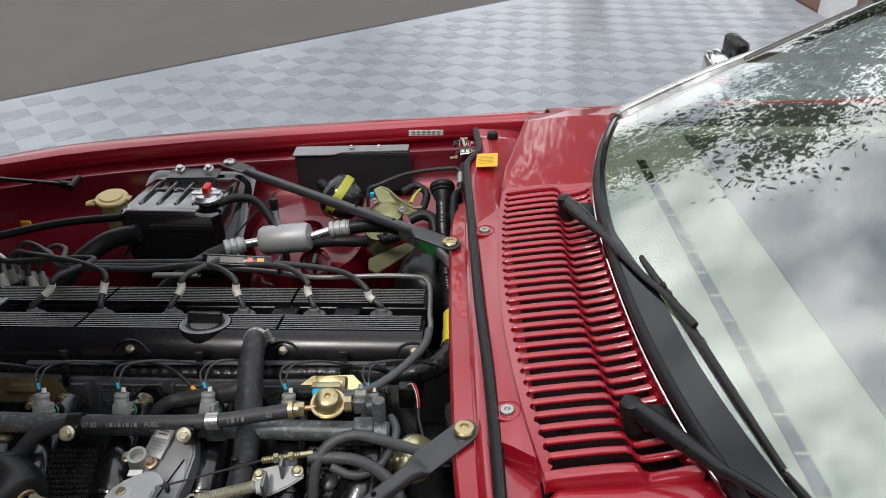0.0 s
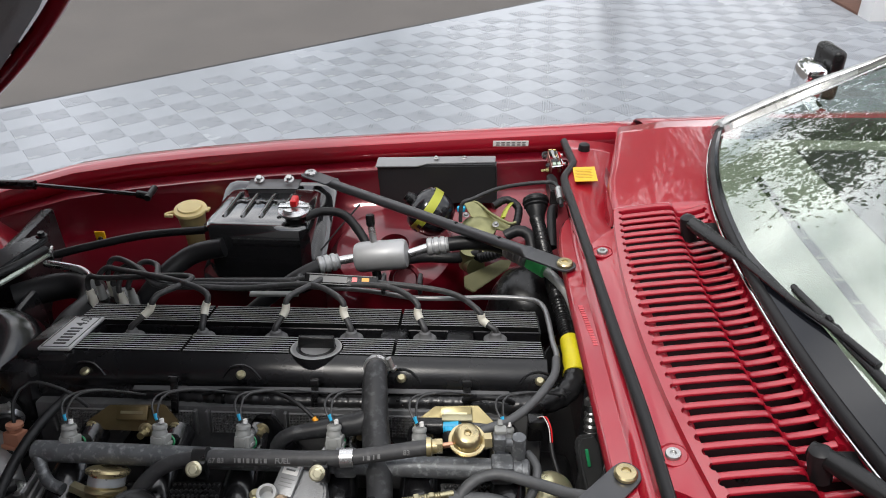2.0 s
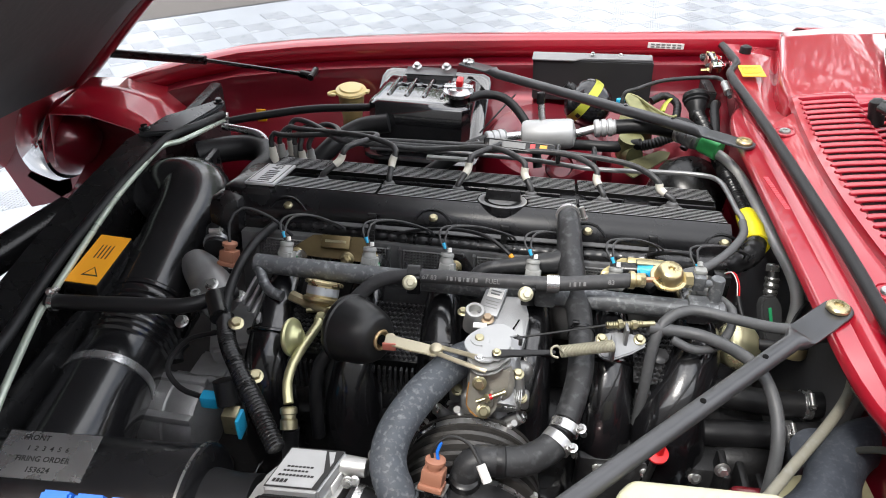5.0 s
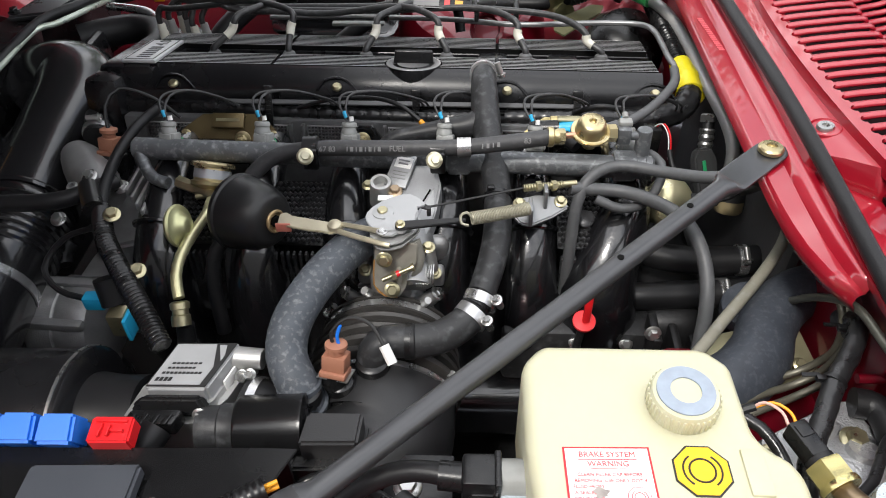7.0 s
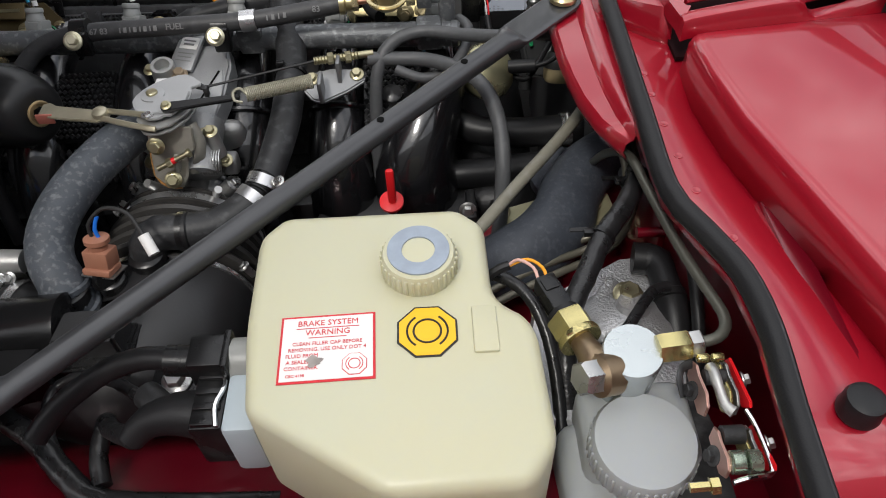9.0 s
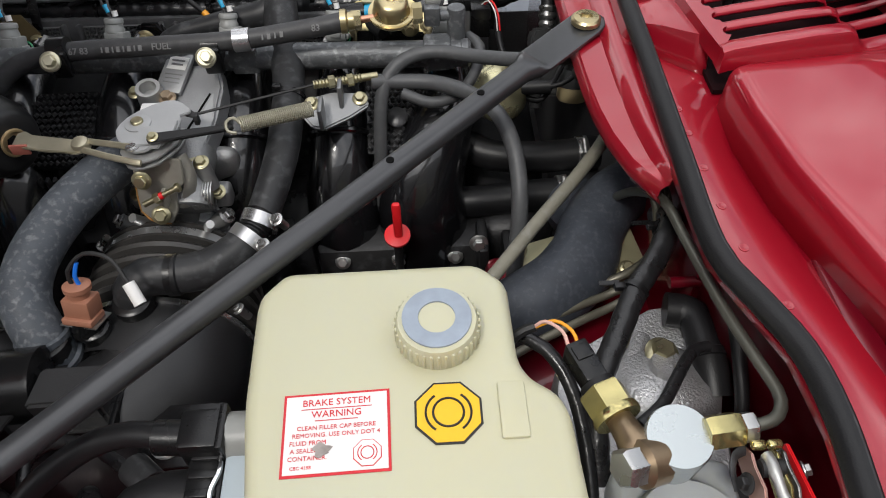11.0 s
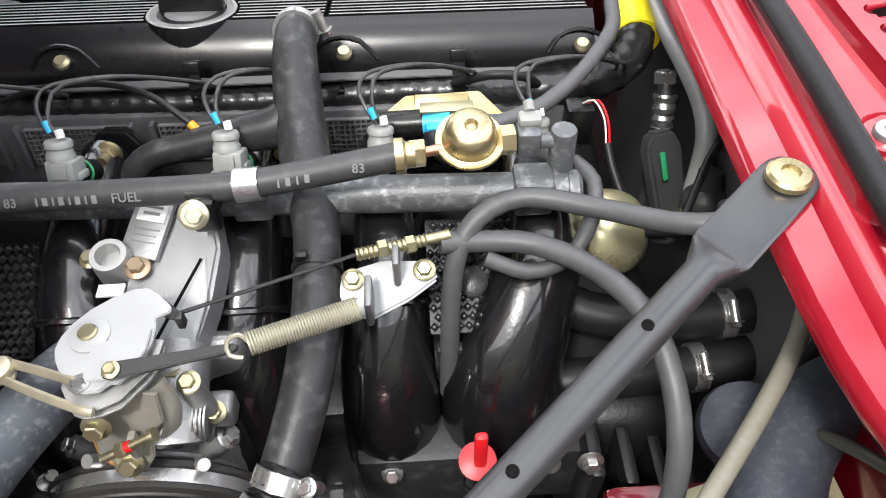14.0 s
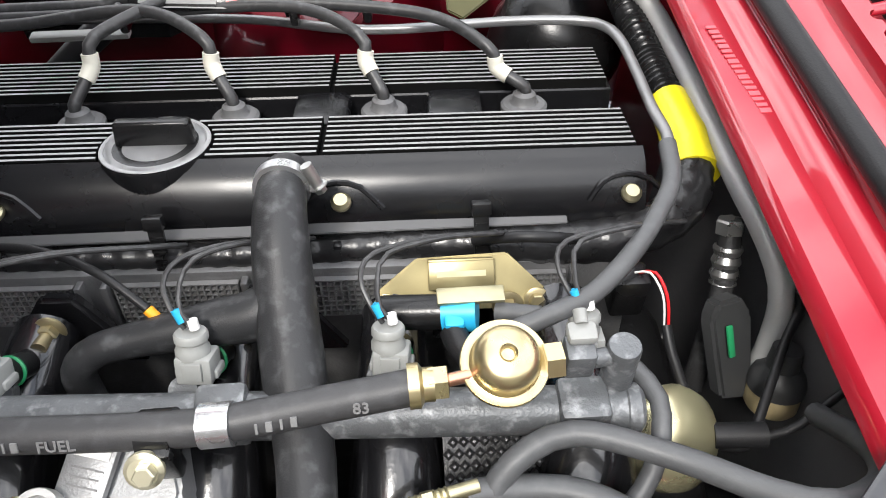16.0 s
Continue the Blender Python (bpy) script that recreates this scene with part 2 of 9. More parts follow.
def lettering(name, text, size, m, mat, parent, bold=1.0):
    cu = bpy.data.curves.new(name, "FONT")
    cu.body, cu.size, cu.extrude, cu.align_x, cu.align_y = text, size, 0.0002, "CENTER", "CENTER"
    cu.offset = 0.01 * size * bold
    cu.resolution_u = 2
    ob = new(name, cu)
    me = bpy.data.meshes.new_from_object(ob.evaluated_get(bpy.context.evaluated_depsgraph_get()))
    bpy.data.objects.remove(ob)
    bpy.data.curves.remove(cu)
    me.materials.append(mat)
    me.transform(m)
    ob = new(name, me)
    ob.parent = parent
    return ob


C = 0.897  # the car's centre line


def mir(y, far=True):
    return y if far else 2 * C - y


# ---- ground ----
def ground_sheet():
    g = tagged(part("ground", loft(B(), [[(x, y, 0) for y in (-60, 0, 60, 900)] for x in (-900, -60, 60, 900)]), material("asphalt", (0.095, 0.086, 0.08), 0.85, vary=0.3, scale=2.0, bump=0.5, bump_scale=120)), "grey worn asphalt", "asphalt", kind="structure")
    return g


ground_sheet()

TILE = 0.2345
AX = Matrix.Translation((-0.082, 4.413, 0.018)) @ Matrix.Rotation(radians(-7), 4, "Z")


def tile_field():
    """Pale blue-grey interlocking plastic tiles with hatched diamonds, on the asphalt; one long side runs aslant."""
    plain = material("tile_plastic", (0.27, 0.29, 0.32), 0.26, vary=0.16, scale=1.1, bump=0.12, bump_scale=60, rough_vary=0.1)
    dark = material("tile_gap", (0.12, 0.126, 0.14), 0.3, vary=0.2, scale=5, spec=0.5)
    bm = B()
    prism(bm, [(-6.0, -4.0), (7.0, -4.0), (7.0, 11.5), (-6.0, 1.75)], 0.014, Matrix.Translation((0, 0, 0.018)))
    field = tagged(part("pavement", bm, plain), "pale blue-grey interlocking plastic floor tiles", "floor tiles", kind="structure")
    bm = B()
    prism(bm, [(-6.0, 1.75), (7.0, 11.5), (7.0, 11.535), (-6.0, 1.785)], 0.02, Matrix.Translation((0, 0, 0.019)))
    part("edge_strip", bm, RUBBER, field, "black edging strip")
    h = TILE * 0.5 * 0.9
    verts, faces, mats = [], [], []

    def slab(pts, z0, z1, k):
        i = len(verts)
        verts.extend([(x, y, z0) for x, y in pts] + [(x, y, z1) for x, y in pts])
        n = len(pts)
        faces.append(tuple(range(i + n, i + 2 * n)))
        mats.append(k)
        for q in range(n):
            faces.append((i + q, i + (q + 1) % n, i + n + (q + 1) % n, i + n + q))
            mats.append(k)

    slab([(-h, 0), (0, -h), (h, 0), (0, h)], 0.0, 0.0005, 1)
    bars = 15
    for q in range(bars):
        x = -h + 2 * h * (q + 0.5) / bars
        r = h - abs(x) + 0.003
        slab([(x - 0.0038, -r), (x + 0.0038, -r), (x + 0.0038, r), (x - 0.0038, r)], 0.0, 0.0012, 0)
        if abs(x) < h * 0.95:
            slab([(-r, x - 0.0026), (r, x - 0.0026), (r, x + 0.0026), (-r, x + 0.0026)], 0.0, 0.0013, 0)
    me = bpy.data.meshes.new("hatched_diamond")
    me.from_pydata(verts, [], faces)
    me.materials.append(plain)
    me.materials.append(dark)
    me.polygons.foreach_set("material_index", mats)
    me.update()
    cells = []
    for i in range(-16, 20):
        for j in range(-12, 16):
            p = AX @ Vector((i * TILE, j * TILE, 0))
            edge = 1.75 + 0.75 * (p.x + 6.0)
            if p.y < edge - 0.16 and p.y > 1.95 and p.x > -3.6 and p.x < 3.4:
                cells.append(p)
    cells.sort(key=lambda p: (p - Vector((0, 2.6, 0))).length)
    turn = Matrix.Rotation(radians(-7), 4, "Z")
    for p in cells[:300]:
        o = new("hatched_diamond", me)
        o.parent = field
        o.matrix_local = Matrix.Translation(p) @ turn
    if cells[300:]:
        av, af, am = [], [], []
        for p in cells[300:]:
            base = len(av)
            m = Matrix.Translation(p) @ turn
            av += [tuple(m @ Vector(v)) for v in verts]
            af += [tuple(base + k for k in f) for f in faces]
            am += mats
        far_me = bpy.data.meshes.new("far_diamonds")
        far_me.from_pydata(av, [], af)
        far_me.materials.append(plain)
        far_me.materials.append(dark)
        far_me.polygons.foreach_set("material_index", am)
        o = new("far_diamonds", far_me)
        o.parent = field
        o["kind"] = "stuff"


# ---- car body ----
car = thing("car_body", "metallic red coupe body round an open engine bay", "car body")
FX = [-1.43, -1.36, -1.25, -1.1, -0.95, -0.8, -0.6, -0.4, -0.2, 0.0, 0.2, 0.26]


def crown(x):
    """Height and distance from the centre line of the fender's crest."""
    z = np.interp(x, [-1.45, -1.3, -1.15, -0.9, -0.54, -0.16, 0.18, 0.5, 1.6], [0.725, 0.765, 0.795, 0.822, 0.846, 0.868, 0.886, 0.9, 0.92])
    u = np.interp(x, [-1.45, -1.36, -1.25, -1.1, -0.9, -0.6, 1.6], [0.64, 0.70, 0.76, 0.805, 0.83, 0.845, 0.85])
    return float(z), float(u)


def fender(far):
    sign = 1 if far else -1
    secs = []
    for x in FX:
        z, u = crown(x)
        s = [(u - 0.052, z - 0.05), (u - 0.05, z - 0.02), (u - 0.046, z - 0.008), (u - 0.036, z - 0.002), (u - 0.015, z), (u + 0.012, z - 0.006), (u + 0.035, z - 0.03), (u + 0.05, z - 0.08), (u + 0.055, z - 0.2), (u + 0.045, z - 0.45)]
        secs.append([(x, C + sign * a, b) for a, b in s])
    o = part("fender", loft(B(), secs), RED, car, "glossy metallic red fender")
    thicken(o, -0.002 * sign)
    # ledge and inner wing below it
    secs = []
    for x in FX:
        z, u = crown(x)
        s = [(u - 0.054, z - 0.046), (u - 0.085, z - 0.05), (u - 0.094, z - 0.052), (u - 0.098, z - 0.062), (u - 0.105, z - 0.11), (u - 0.135, z - 0.14), (u - 0.235, z - 0.18), (u - 0.29, z - 0.24), (u - 0.33, z - 0.42)]
        secs.append([(x, C + sign * a, b) for a, b in s])
    o = part("inner_wing", loft(B(), secs), RED_SHADED, car, "red painted inner wing panel")
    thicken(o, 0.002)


def panel(name, grid, mat=RED, label="", t=0.003, smooth=True):
    o = part(name, loft(B(), grid), mat, car, label)
    thicken(o, t)
    return o


SEAL = [(0.09, 0.135, 0.886), (0.094, 0.19, 0.886), (0.099, 0.25, 0.887), (0.0955, 0.296, 0.887), (0.081, 0.335, 0.887), (0.066, 0.378, 0.887), (0.0655, 0.47, 0.89), (0.066, 0.6, 0.895), (0.064, 0.75, 0.9), (0.058, 0.9, 0.903), (0.055, 1.1, 0.9), (0.053, 1.3, 0.892), (0.053, 1.43, 0.884), (0.062, 1.47, 0.882), (0.082, 1.515, 0.881), (0.084, 1.56, 0.878), (0.081, 1.661, 0.872)]


def seal_x(u, far):
    return float(np.interp(C + u if far else C - u, [p[1] for p in SEAL], [p[0] for p in SEAL]))


def wall_x(u):
    """Front edge of the raised panel beside the grille."""
    return float(np.interp(u, [0.343, 0.4, 0.462, 0.547, 0.643, 0.76], [0.12, 0.122, 0.13, 0.152, 0.176, 0.205]))


for far in (True, False):
    fender(far)
    sg = 1 if far else -1
    # wing behind the bonnet, raised panel beside the grille, and its gutter
    grid = []
    for x in (0.262, 0.34, 0.45, 0.7, 1.1, 1.7):
        z, u = crown(x)
        grid.append([(x, C + sg * a, b) for a, b in ((u - 0.11, z + 0.024), (u - 0.06, z + 0.02), (u - 0.01, z + 0.006), (u + 0.02, z - 0.012), (u + 0.04, z - 0.045), (u + 0.052, z - 0.1), (u + 0.055, z - 0.5))])
    panel("rear_wing", grid, RED, "", -0.003 * sg)
    grid = []
    for f in (-0.002, 0, 0.012, 0.03, 0.06, 0.15, 0.3, 0.45, 0.6, 0.75, 0.9, 1.0):
        u = 0.343 + 0.41 * f
        e = wall_x(u) + 0.012 * max(0.0, 1 - max(f, 0) / 0.03) ** 2
        top = 0.864 if f < 0 else 0.914 - 0.004 * f - 0.006 * max(0.0, 1 - f / 0.03)
        up = 0.0 if f < 0 else 1.0
        grid.append([(e - 0.004, C + sg * u, 0.862), (e - 0.001, C + sg * u, top - 0.008 * up), (e + 0.0015, C + sg * u, top - 0.003 * up), (e + 0.005, C + sg * u, top - 0.0005 * up), (e + 0.012, C + sg * u, top + 0.0008 * up), (0.3, C + sg * u, top + 0.012 * up), (0.55, C + sg * u, top + 0.022 * up)])
    panel("scuttle_side", grid, RED, "", -0.003 * sg)
    low, apron = [], []
    for u in (0.24, 0.28, 0.32, 0.343, 0.37, 0.4, 0.43, 0.46, 0.49, 0.52, 0.55, 0.6, 0.65, 0.7, 0.76):
        f, e, y = max(0.0, (u - 0.343) / 0.41), wall_x(u), C + sg * u
        x0 = seal_x(u, far) - 0.004
        w, flat = e - x0, min(1.0, max(0.0, (0.385 - u) / 0.04))
        low.append([(x0, y, 0.87), (x0 + 0.001, y, 0.8785 - 0.005 * f), (x0 + 0.004, y, 0.8795 - 0.005 * f), (x0 + 0.45 * w, y, 0.8785 - 0.006 * f), (x0 + 0.7 * w, y, 0.875 - 0.006 * f + 0.003 * flat), (x0 + 0.88 * w, y, 0.868 - 0.004 * f + 0.0105 * flat), (e + 0.002 + 0.08 * (0.3 < u < 0.36), y, 0.8655 - 0.004 * f + 0.013 * flat)])
        apron.append([(x0 + 0.0005, y, 0.871), (x0 + 0.008, y, 0.862), (x0 + 0.022, y, 0.84), (x0 + 0.034, y, 0.79), (x0 + 0.044, y, 0.6)])
    panel("scuttle_gutter", low, RED, "glossy red gutter behind the seal", -0.003 * sg)
    panel("gutter_apron", apron, RED_SHADED, "", 0.002 * sg)
    for u in (0.36, 0.39, 0.43, 0.47, 0.51, 0.56):
        x0 = seal_x(u, far) - 0.004
        bm = B()
        lathe(bm, [(0.0042, -0.002), (0.0038, 0.0004), (0.003, 0.0006), (0.0022, 0.0003), (0, 0.0002)], (x0 + 0.36 * (wall_x(u) - x0), C + sg * u, 0.8788 - 0.0135 * (u - 0.343)), (0, 0, 1), 14)
        part("spot_weld", bm, RED, car)

# bulkhead and the flange across it
grid = []
for f in np.linspace(-1, 1, 29):
    u = abs(f)
    y = C + 0.432 * f
    front = 0.013 + 0.006 * u * u + 0.036 * u ** 9
    w = 0.069 - front
    z = 0.889 - 0.012 * u * u
    grid.append([(front + 0.006, y, z - 0.038), (front, y, z - 0.028), (front + 0.001, y, z - 0.02), (front + 0.004, y, z - 0.017), (front + 0.5 * w, y, z - 0.016), (front + 0.62 * w, y, z - 0.008), (front + 0.7 * w, y, z - 0.006), (0.071, y, z - 0.004)])
panel("scuttle_flange", grid, RED, "glossy red bulkhead flange", -0.002)
grid = []
for f in (-1, -0.985, -0.96, -0.93, -0.8, -0.5, 0, 0.5, 0.8, 0.93, 0.96, 0.985, 1):
    k = min(1.0, (1 - abs(f)) / 0.04)
    row = []
    for x, z, lift in ((0.058, 0.875, 0.005), (0.066, 0.88, 0.017), (0.085, 0.881, 0.022), (0.098, 0.881, 0.024), (0.108, 0.881, 0.026), (0.118, 0.881, 0.028)):
        row.append((x, C + f * (0.268 + 0.9 * (x - 0.062)), z - 0.006 * (1 - k) + lift * k))
    grid.append(row)
panel("scuttle_panel", grid, RED, "", -0.002)
# bulkhead in the red with the bay's shade in its colour
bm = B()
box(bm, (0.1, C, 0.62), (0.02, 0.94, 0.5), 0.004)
part("bulkhead", bm, RED_SHADED, car, "red painted bulkhead")
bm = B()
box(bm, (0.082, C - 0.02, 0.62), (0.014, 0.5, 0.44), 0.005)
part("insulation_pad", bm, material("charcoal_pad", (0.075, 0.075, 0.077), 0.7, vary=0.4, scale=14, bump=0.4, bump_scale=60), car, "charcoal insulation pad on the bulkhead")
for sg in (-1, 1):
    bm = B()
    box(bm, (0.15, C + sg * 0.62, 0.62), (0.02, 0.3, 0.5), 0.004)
    part("bulkhead_side", bm, RED_SHADED, car)

# louvred grille in front of the windscreen, bowed to follow the glass
grille = thing("cowl_grille", "red louvred air intake grille before the windscreen", "grille")
SLOTS, G0, GP = 31, 0.5665, 0.02155


def bow(y):
    return ((y - 0.9) / 0.345) ** 2


def grille_lines(y):
    """x of the front edge, the ridge and the rear edge at y."""
    q = bow(y)
    return 0.088 + 0.028 * q, 0.198 + 0.02 * q, 0.272 + 0.017 * q


def louvre_line(y):
    f, r, b = grille_lines(y)
    return [(f + 0.007, 0.9225), (f + 0.03, 0.9265), (r - 0.03, 0.9325), (r - 0.006, 0.9345), (r + 0.001, 0.932), (r + 0.008, 0.921), (r + 0.016, 0.918), (r + 0.04, 0.923), (b - 0.008, 0.9315)]


for i in range(1, SLOTS):
    y = G0 + GP * i
    secs = []
    for x, z in louvre_line(y):
        secs.append([(x, y + a, z + c) for a, c in ((0.0035, -0.0055), (0.0044, -0.0032), (0.0038, -0.0008), (0.0015, 0.0), (-0.002, -0.0006), (-0.004, -0.0022), (-0.0045, -0.0042), (-0.0034, -0.006))])
    part("louvre", loft(B(), secs, True), RED, grille)
# front and rear frames with a rounded bay at the end of each slot
for side in (0, 1):
    out, inn = [], []
    for i in range(SLOTS):
        yc = G0 + GP * (i + 0.5)
        f, r, b = grille_lines(yc)
        for k in range(7):
            a = math.pi * (k / 6 - 0.5)
            yy = yc + 0.0058 * math.sin(a)
            inn.append((f + 0.0125 - 0.005 * math.cos(a), yy) if side == 0 else (b - 0.015 + 0.005 * math.cos(a), yy))
    for i in range(25):
        yy = 0.557 + 0.686 * i / 24
        f, r, b = grille_lines(yy)
        out.append((f, yy) if side == 0 else (b, yy))
    bm = B()
    prism(bm, out[::-1] + inn if side == 0 else inn + out[::-1], 0.017)
    for v in bm.verts:
        f, r, b = grille_lines(v.co.y)
        v.co.z += 0.9232 + 0.1 * (v.co.x - f) - 0.004 * (v.co.x < f + 0.001) if side == 0 else 0.9322 + 0.12 * (v.co.x - b + 0.01)
    part("frame_side", bm, RED, grille, "", 30)
for y, w in ((0.5605, 0.008), (1.2395, 0.008)):
    secs = []
    for x, z in [(grille_lines(y)[0], 0.92)] + louvre_line(y) + [(grille_lines(y)[2], 0.933)]:
        secs.append([(x, y + a * w, z + c) for a, c in ((1, -0.02), (1, -0.003), (0.8, -0.0006), (0.4, 0.0004), (-0.4, 0.0004), (-0.8, -0.0006), (-1, -0.003), (-1, -0.02))])
    part("frame_end", loft(B(), secs, True), RED, grille)
for y in (1.146, 0.634):
    x = grille_lines(y)[2] - 0.021
    bm = B()
    box(bm, (x, y, 0.9335), (0.03, 0.044, 0.005), 0.0024, None, 3)
    part("washer_pad", bm, RUBBER, grille, "black rubber washer pad")
for p in ((0.151, 0.634, 0.912), (0.143, 0.634, 0.912), (0.24, 0.9, 0.91)):
    bm = B()
    lathe(bm, [(0.004, 0), (0.0045, 0.006), (0.003, 0.009), (0, 0.009)], p, (0, 0, 1), 12)
    part("clip_stud", bm, RUBBER, grille)
# floor sheet coloured near black for the shade seen through the slots
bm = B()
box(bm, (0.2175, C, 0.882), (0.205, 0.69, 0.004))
part("plenum_floor", bm, material("plenum_shade", (0.012, 0.003, 0.004), 0.7, spec=0.1), car)

# windscreen
def glass_x(y):
    v = (y - C) / 0.62
    return 0.268 + 0.115 * abs(v) ** 2.4


grid = []
for y in np.linspace(C - 0.64, C + 0.64, 25):
    x = glass_x(y)
    k = 1 - 0.10 * abs((y - C) / 0.64)
    grid.append([(x + d, C + (y - C) * (1 - 0.1 * d / 0.65), 0.958 + d * 0.54 + 0.05 * d * (0.65 - d)) for d in (0, 0.002, 0.005, 0.03, 0.08, 0.15, 0.25, 0.35, 0.45, 0.55, 0.675, 0.678, 0.68)])
glass_m = bpy.data.materials.new("windscreen_glass")
glass_m.use_nodes = True
gp = glass_m.node_tree.nodes["Principled BSDF"]
gp.inputs["Base Color"].default_value = (0.75, 0.85, 0.8, 1)
gp.inputs["Roughness"].default_value, gp.inputs["Transmission Weight"].default_value, gp.inputs["IOR"].default_value = 0.01, 1.0, 2.5
o = part("windscreen", loft(B(), grid), glass_m, car, "curved windscreen glass")
thicken(o, 0.005)
o.visible_shadow = False
bm = B()
loft(bm, [[(glass_x(y) + d, C + (y - C) * (1 - 0.1 * d / 0.65), 0.9645 + d * 0.54 + 0.05 * d * (0.65 - d)) for d in [k * 0.25 * (0.006 + 0.024 * min(1.0, max(0.0, (1.02 - y) / 0.2))) for k in range(5)]] for y in np.linspace(C - 0.6, C + 0.6, 37)])
part("black_border", bm, material("frit_black", (0.008, 0.009, 0.012), 0.08, vary=0.05, rough_vary=0.03), car, "glossy black border of the glass")
bm = B()
tube(bm, [(glass_x(y) + 0.0005, y, 0.9545) for y in np.linspace(C - 0.63, C + 0.63, 21)], 0.0105, 14, squash=0.75)
part("windscreen_seal", bm, RUBBER, car, "black rubber windscreen seal")
bm = B()
tube(bm, [(glass_x(y) - 0.0105, y, 0.9455) for y in np.linspace(C - 0.6, C + 0.6, 21)], 0.0022, 8)
part("seal_bright_strip", bm, CHROME, car, "thin chrome strip below the windscreen seal")
for far in (True, False):
    sg = 1 if far else -1
    yb = C + sg * 0.65
    bm = B()
    tube(bm, [(glass_x(yb) - 0.015, yb - sg * 0.02, 0.953), (glass_x(yb) + 0.02, yb + sg * 0.012, 0.962), (0.6, C + sg * 0.643, 1.062), (1.0, C + sg * 0.6, 1.255)], 0.013, 12, radii=[0.013, 0.0115, 0.0035, 0.002])
    part("pillar_trim", bm, STEEL, car, "polished chrome windscreen trim")
    bm = B()
    tube(bm, [(glass_x(yb) + 0.03, yb + sg * 0.03, 0.94), (0.62, C + sg * 0.665, 1.05), (1.02, C + sg * 0.62, 1.245)], 0.015, 10)
    part("pillar", bm, RUBBER, car)
    bm = B()
    box(bm, (1.0, C + sg * 0.6, 0.84), (1.15, 0.03, 0.3), 0.012)
    part("door_trim", bm, material("door_trim_grey", (0.05, 0.05, 0.05), 0.7) if far else bpy.data.materials["door_trim_grey"], car)
bm = B()
dash = [(glass_x(y) + 0.012, y) for y in np.linspace(C - 0.58, C + 0.58, 17)]
prism(bm, dash + [(1.0, C + 0.56), (1.0, C - 0.56)], 0.05, Matrix.Translation((0, 0, 0.953)))
part("dashboard", bm, material("dash_cream", (0.26, 0.275, 0.23), 0.6, bump=0.05, bump_scale=900), car, "pale dashboard top behind the glass")
bm = B()
box(bm, (0.388, C - 0.02, 0.9545), (0.016, 0.84, 0.002))
part("vent_slot", bm, GROOVE, car)
for k in range(14):
    bm = B()
    box(bm, (0.388, C - 0.4 + 0.058 * k, 0.956), (0.017, 0.004, 0.002))
    part("vent_bar", bm, bpy.data.materials["dash_cream"], car)
# dark sheet on the dash stands in for the unlit interior beyond it
bm = B()
box(bm, (0.79, C - 0.01, 0.9555), (0.57, 1.05, 0.003))
part("interior_dark_sheet", bm, material("interior_shade", (0.03, 0.03, 0.032), 0.6, bump=0.05, bump_scale=900), car, "dark sheet standing in for the shaded interior behind the dashboard")
bm = B()
box(bm, (1.25, C, 0.7), (0.5, 1.25, 0.5), 0.05)
part("seats", bm, material("seat_grey", (0.12, 0.12, 0.11), 0.7), car)
bm = B()
box(bm, (1.4, C, 1.28), (0.9, 1.2, 0.03), 0.012)
part("roof", bm, RED, car)

# ---- engine bay floor ----
bm = B()
box(bm, (-0.62, C, 0.3), (1.5, 1.4, 0.03))
part("undertray", bm, material("grimy_underside", (0.012, 0.012, 0.012), 0.8, bump=0.4), car)
bm = B()
box(bm, (-1.12, C, 0.62), (0.03, 1.3, 0.28), 0.01)
part("front_panel", bm, BLACK, car)

# engine frame of reference, canted towards the far side
EM = Matrix.Translation((-0.032, 0.926, 0.828)) @ Euler((radians(-12), 0, radians(-1.6))).to_matrix().to_4x4()


def E(x, v, w):
    return EM @ Vector((x, v, w))



engine = thing("engine", "black straight-six engine with ribbed cam cover", "engine")
prof = [(-0.02, -0.10), (-0.02, -0.06), (-0.019, -0.05), (-0.0165, -0.047), (-0.0165, -0.036), (-0.0155, -0.031), (-0.0115, -0.0215), (-0.005, -0.0125), (0.002, -0.0062), (0.009, -0.0024), (0.0128, -0.0008), (0.0142, -0.0014), (0.0146, -0.0085), (0.07, -0.0085), (0.071, -0.01), (0.073, -0.03), (0.118, -0.03), (0.12, -0.01), (0.121, -0.0085), (0.185, -0.0085), (0.187, -0.01), (0.205, -0.02), (0.22, -0.05), (0.222, -0.10)]
part("cam_cover", loft(B(), [[E(x, v, w) for v, w in prof] for x in (0.0, -0.4, -0.8)], True), SATIN, engine, "satin black ribbed cam cover", 25)
for v0, v1 in ((0.0146, 0.0705), (0.1212, 0.1852)):
    bm = B()
    box(bm, (-0.4, (v0 + v1) / 2, -0.0086), (0.79, v1 - v0 - 0.002, 0.0008), 0, EM)
    part("groove_floor", bm, GROOVE, engine)
cap_x, cap_v = -0.362, 0.0335


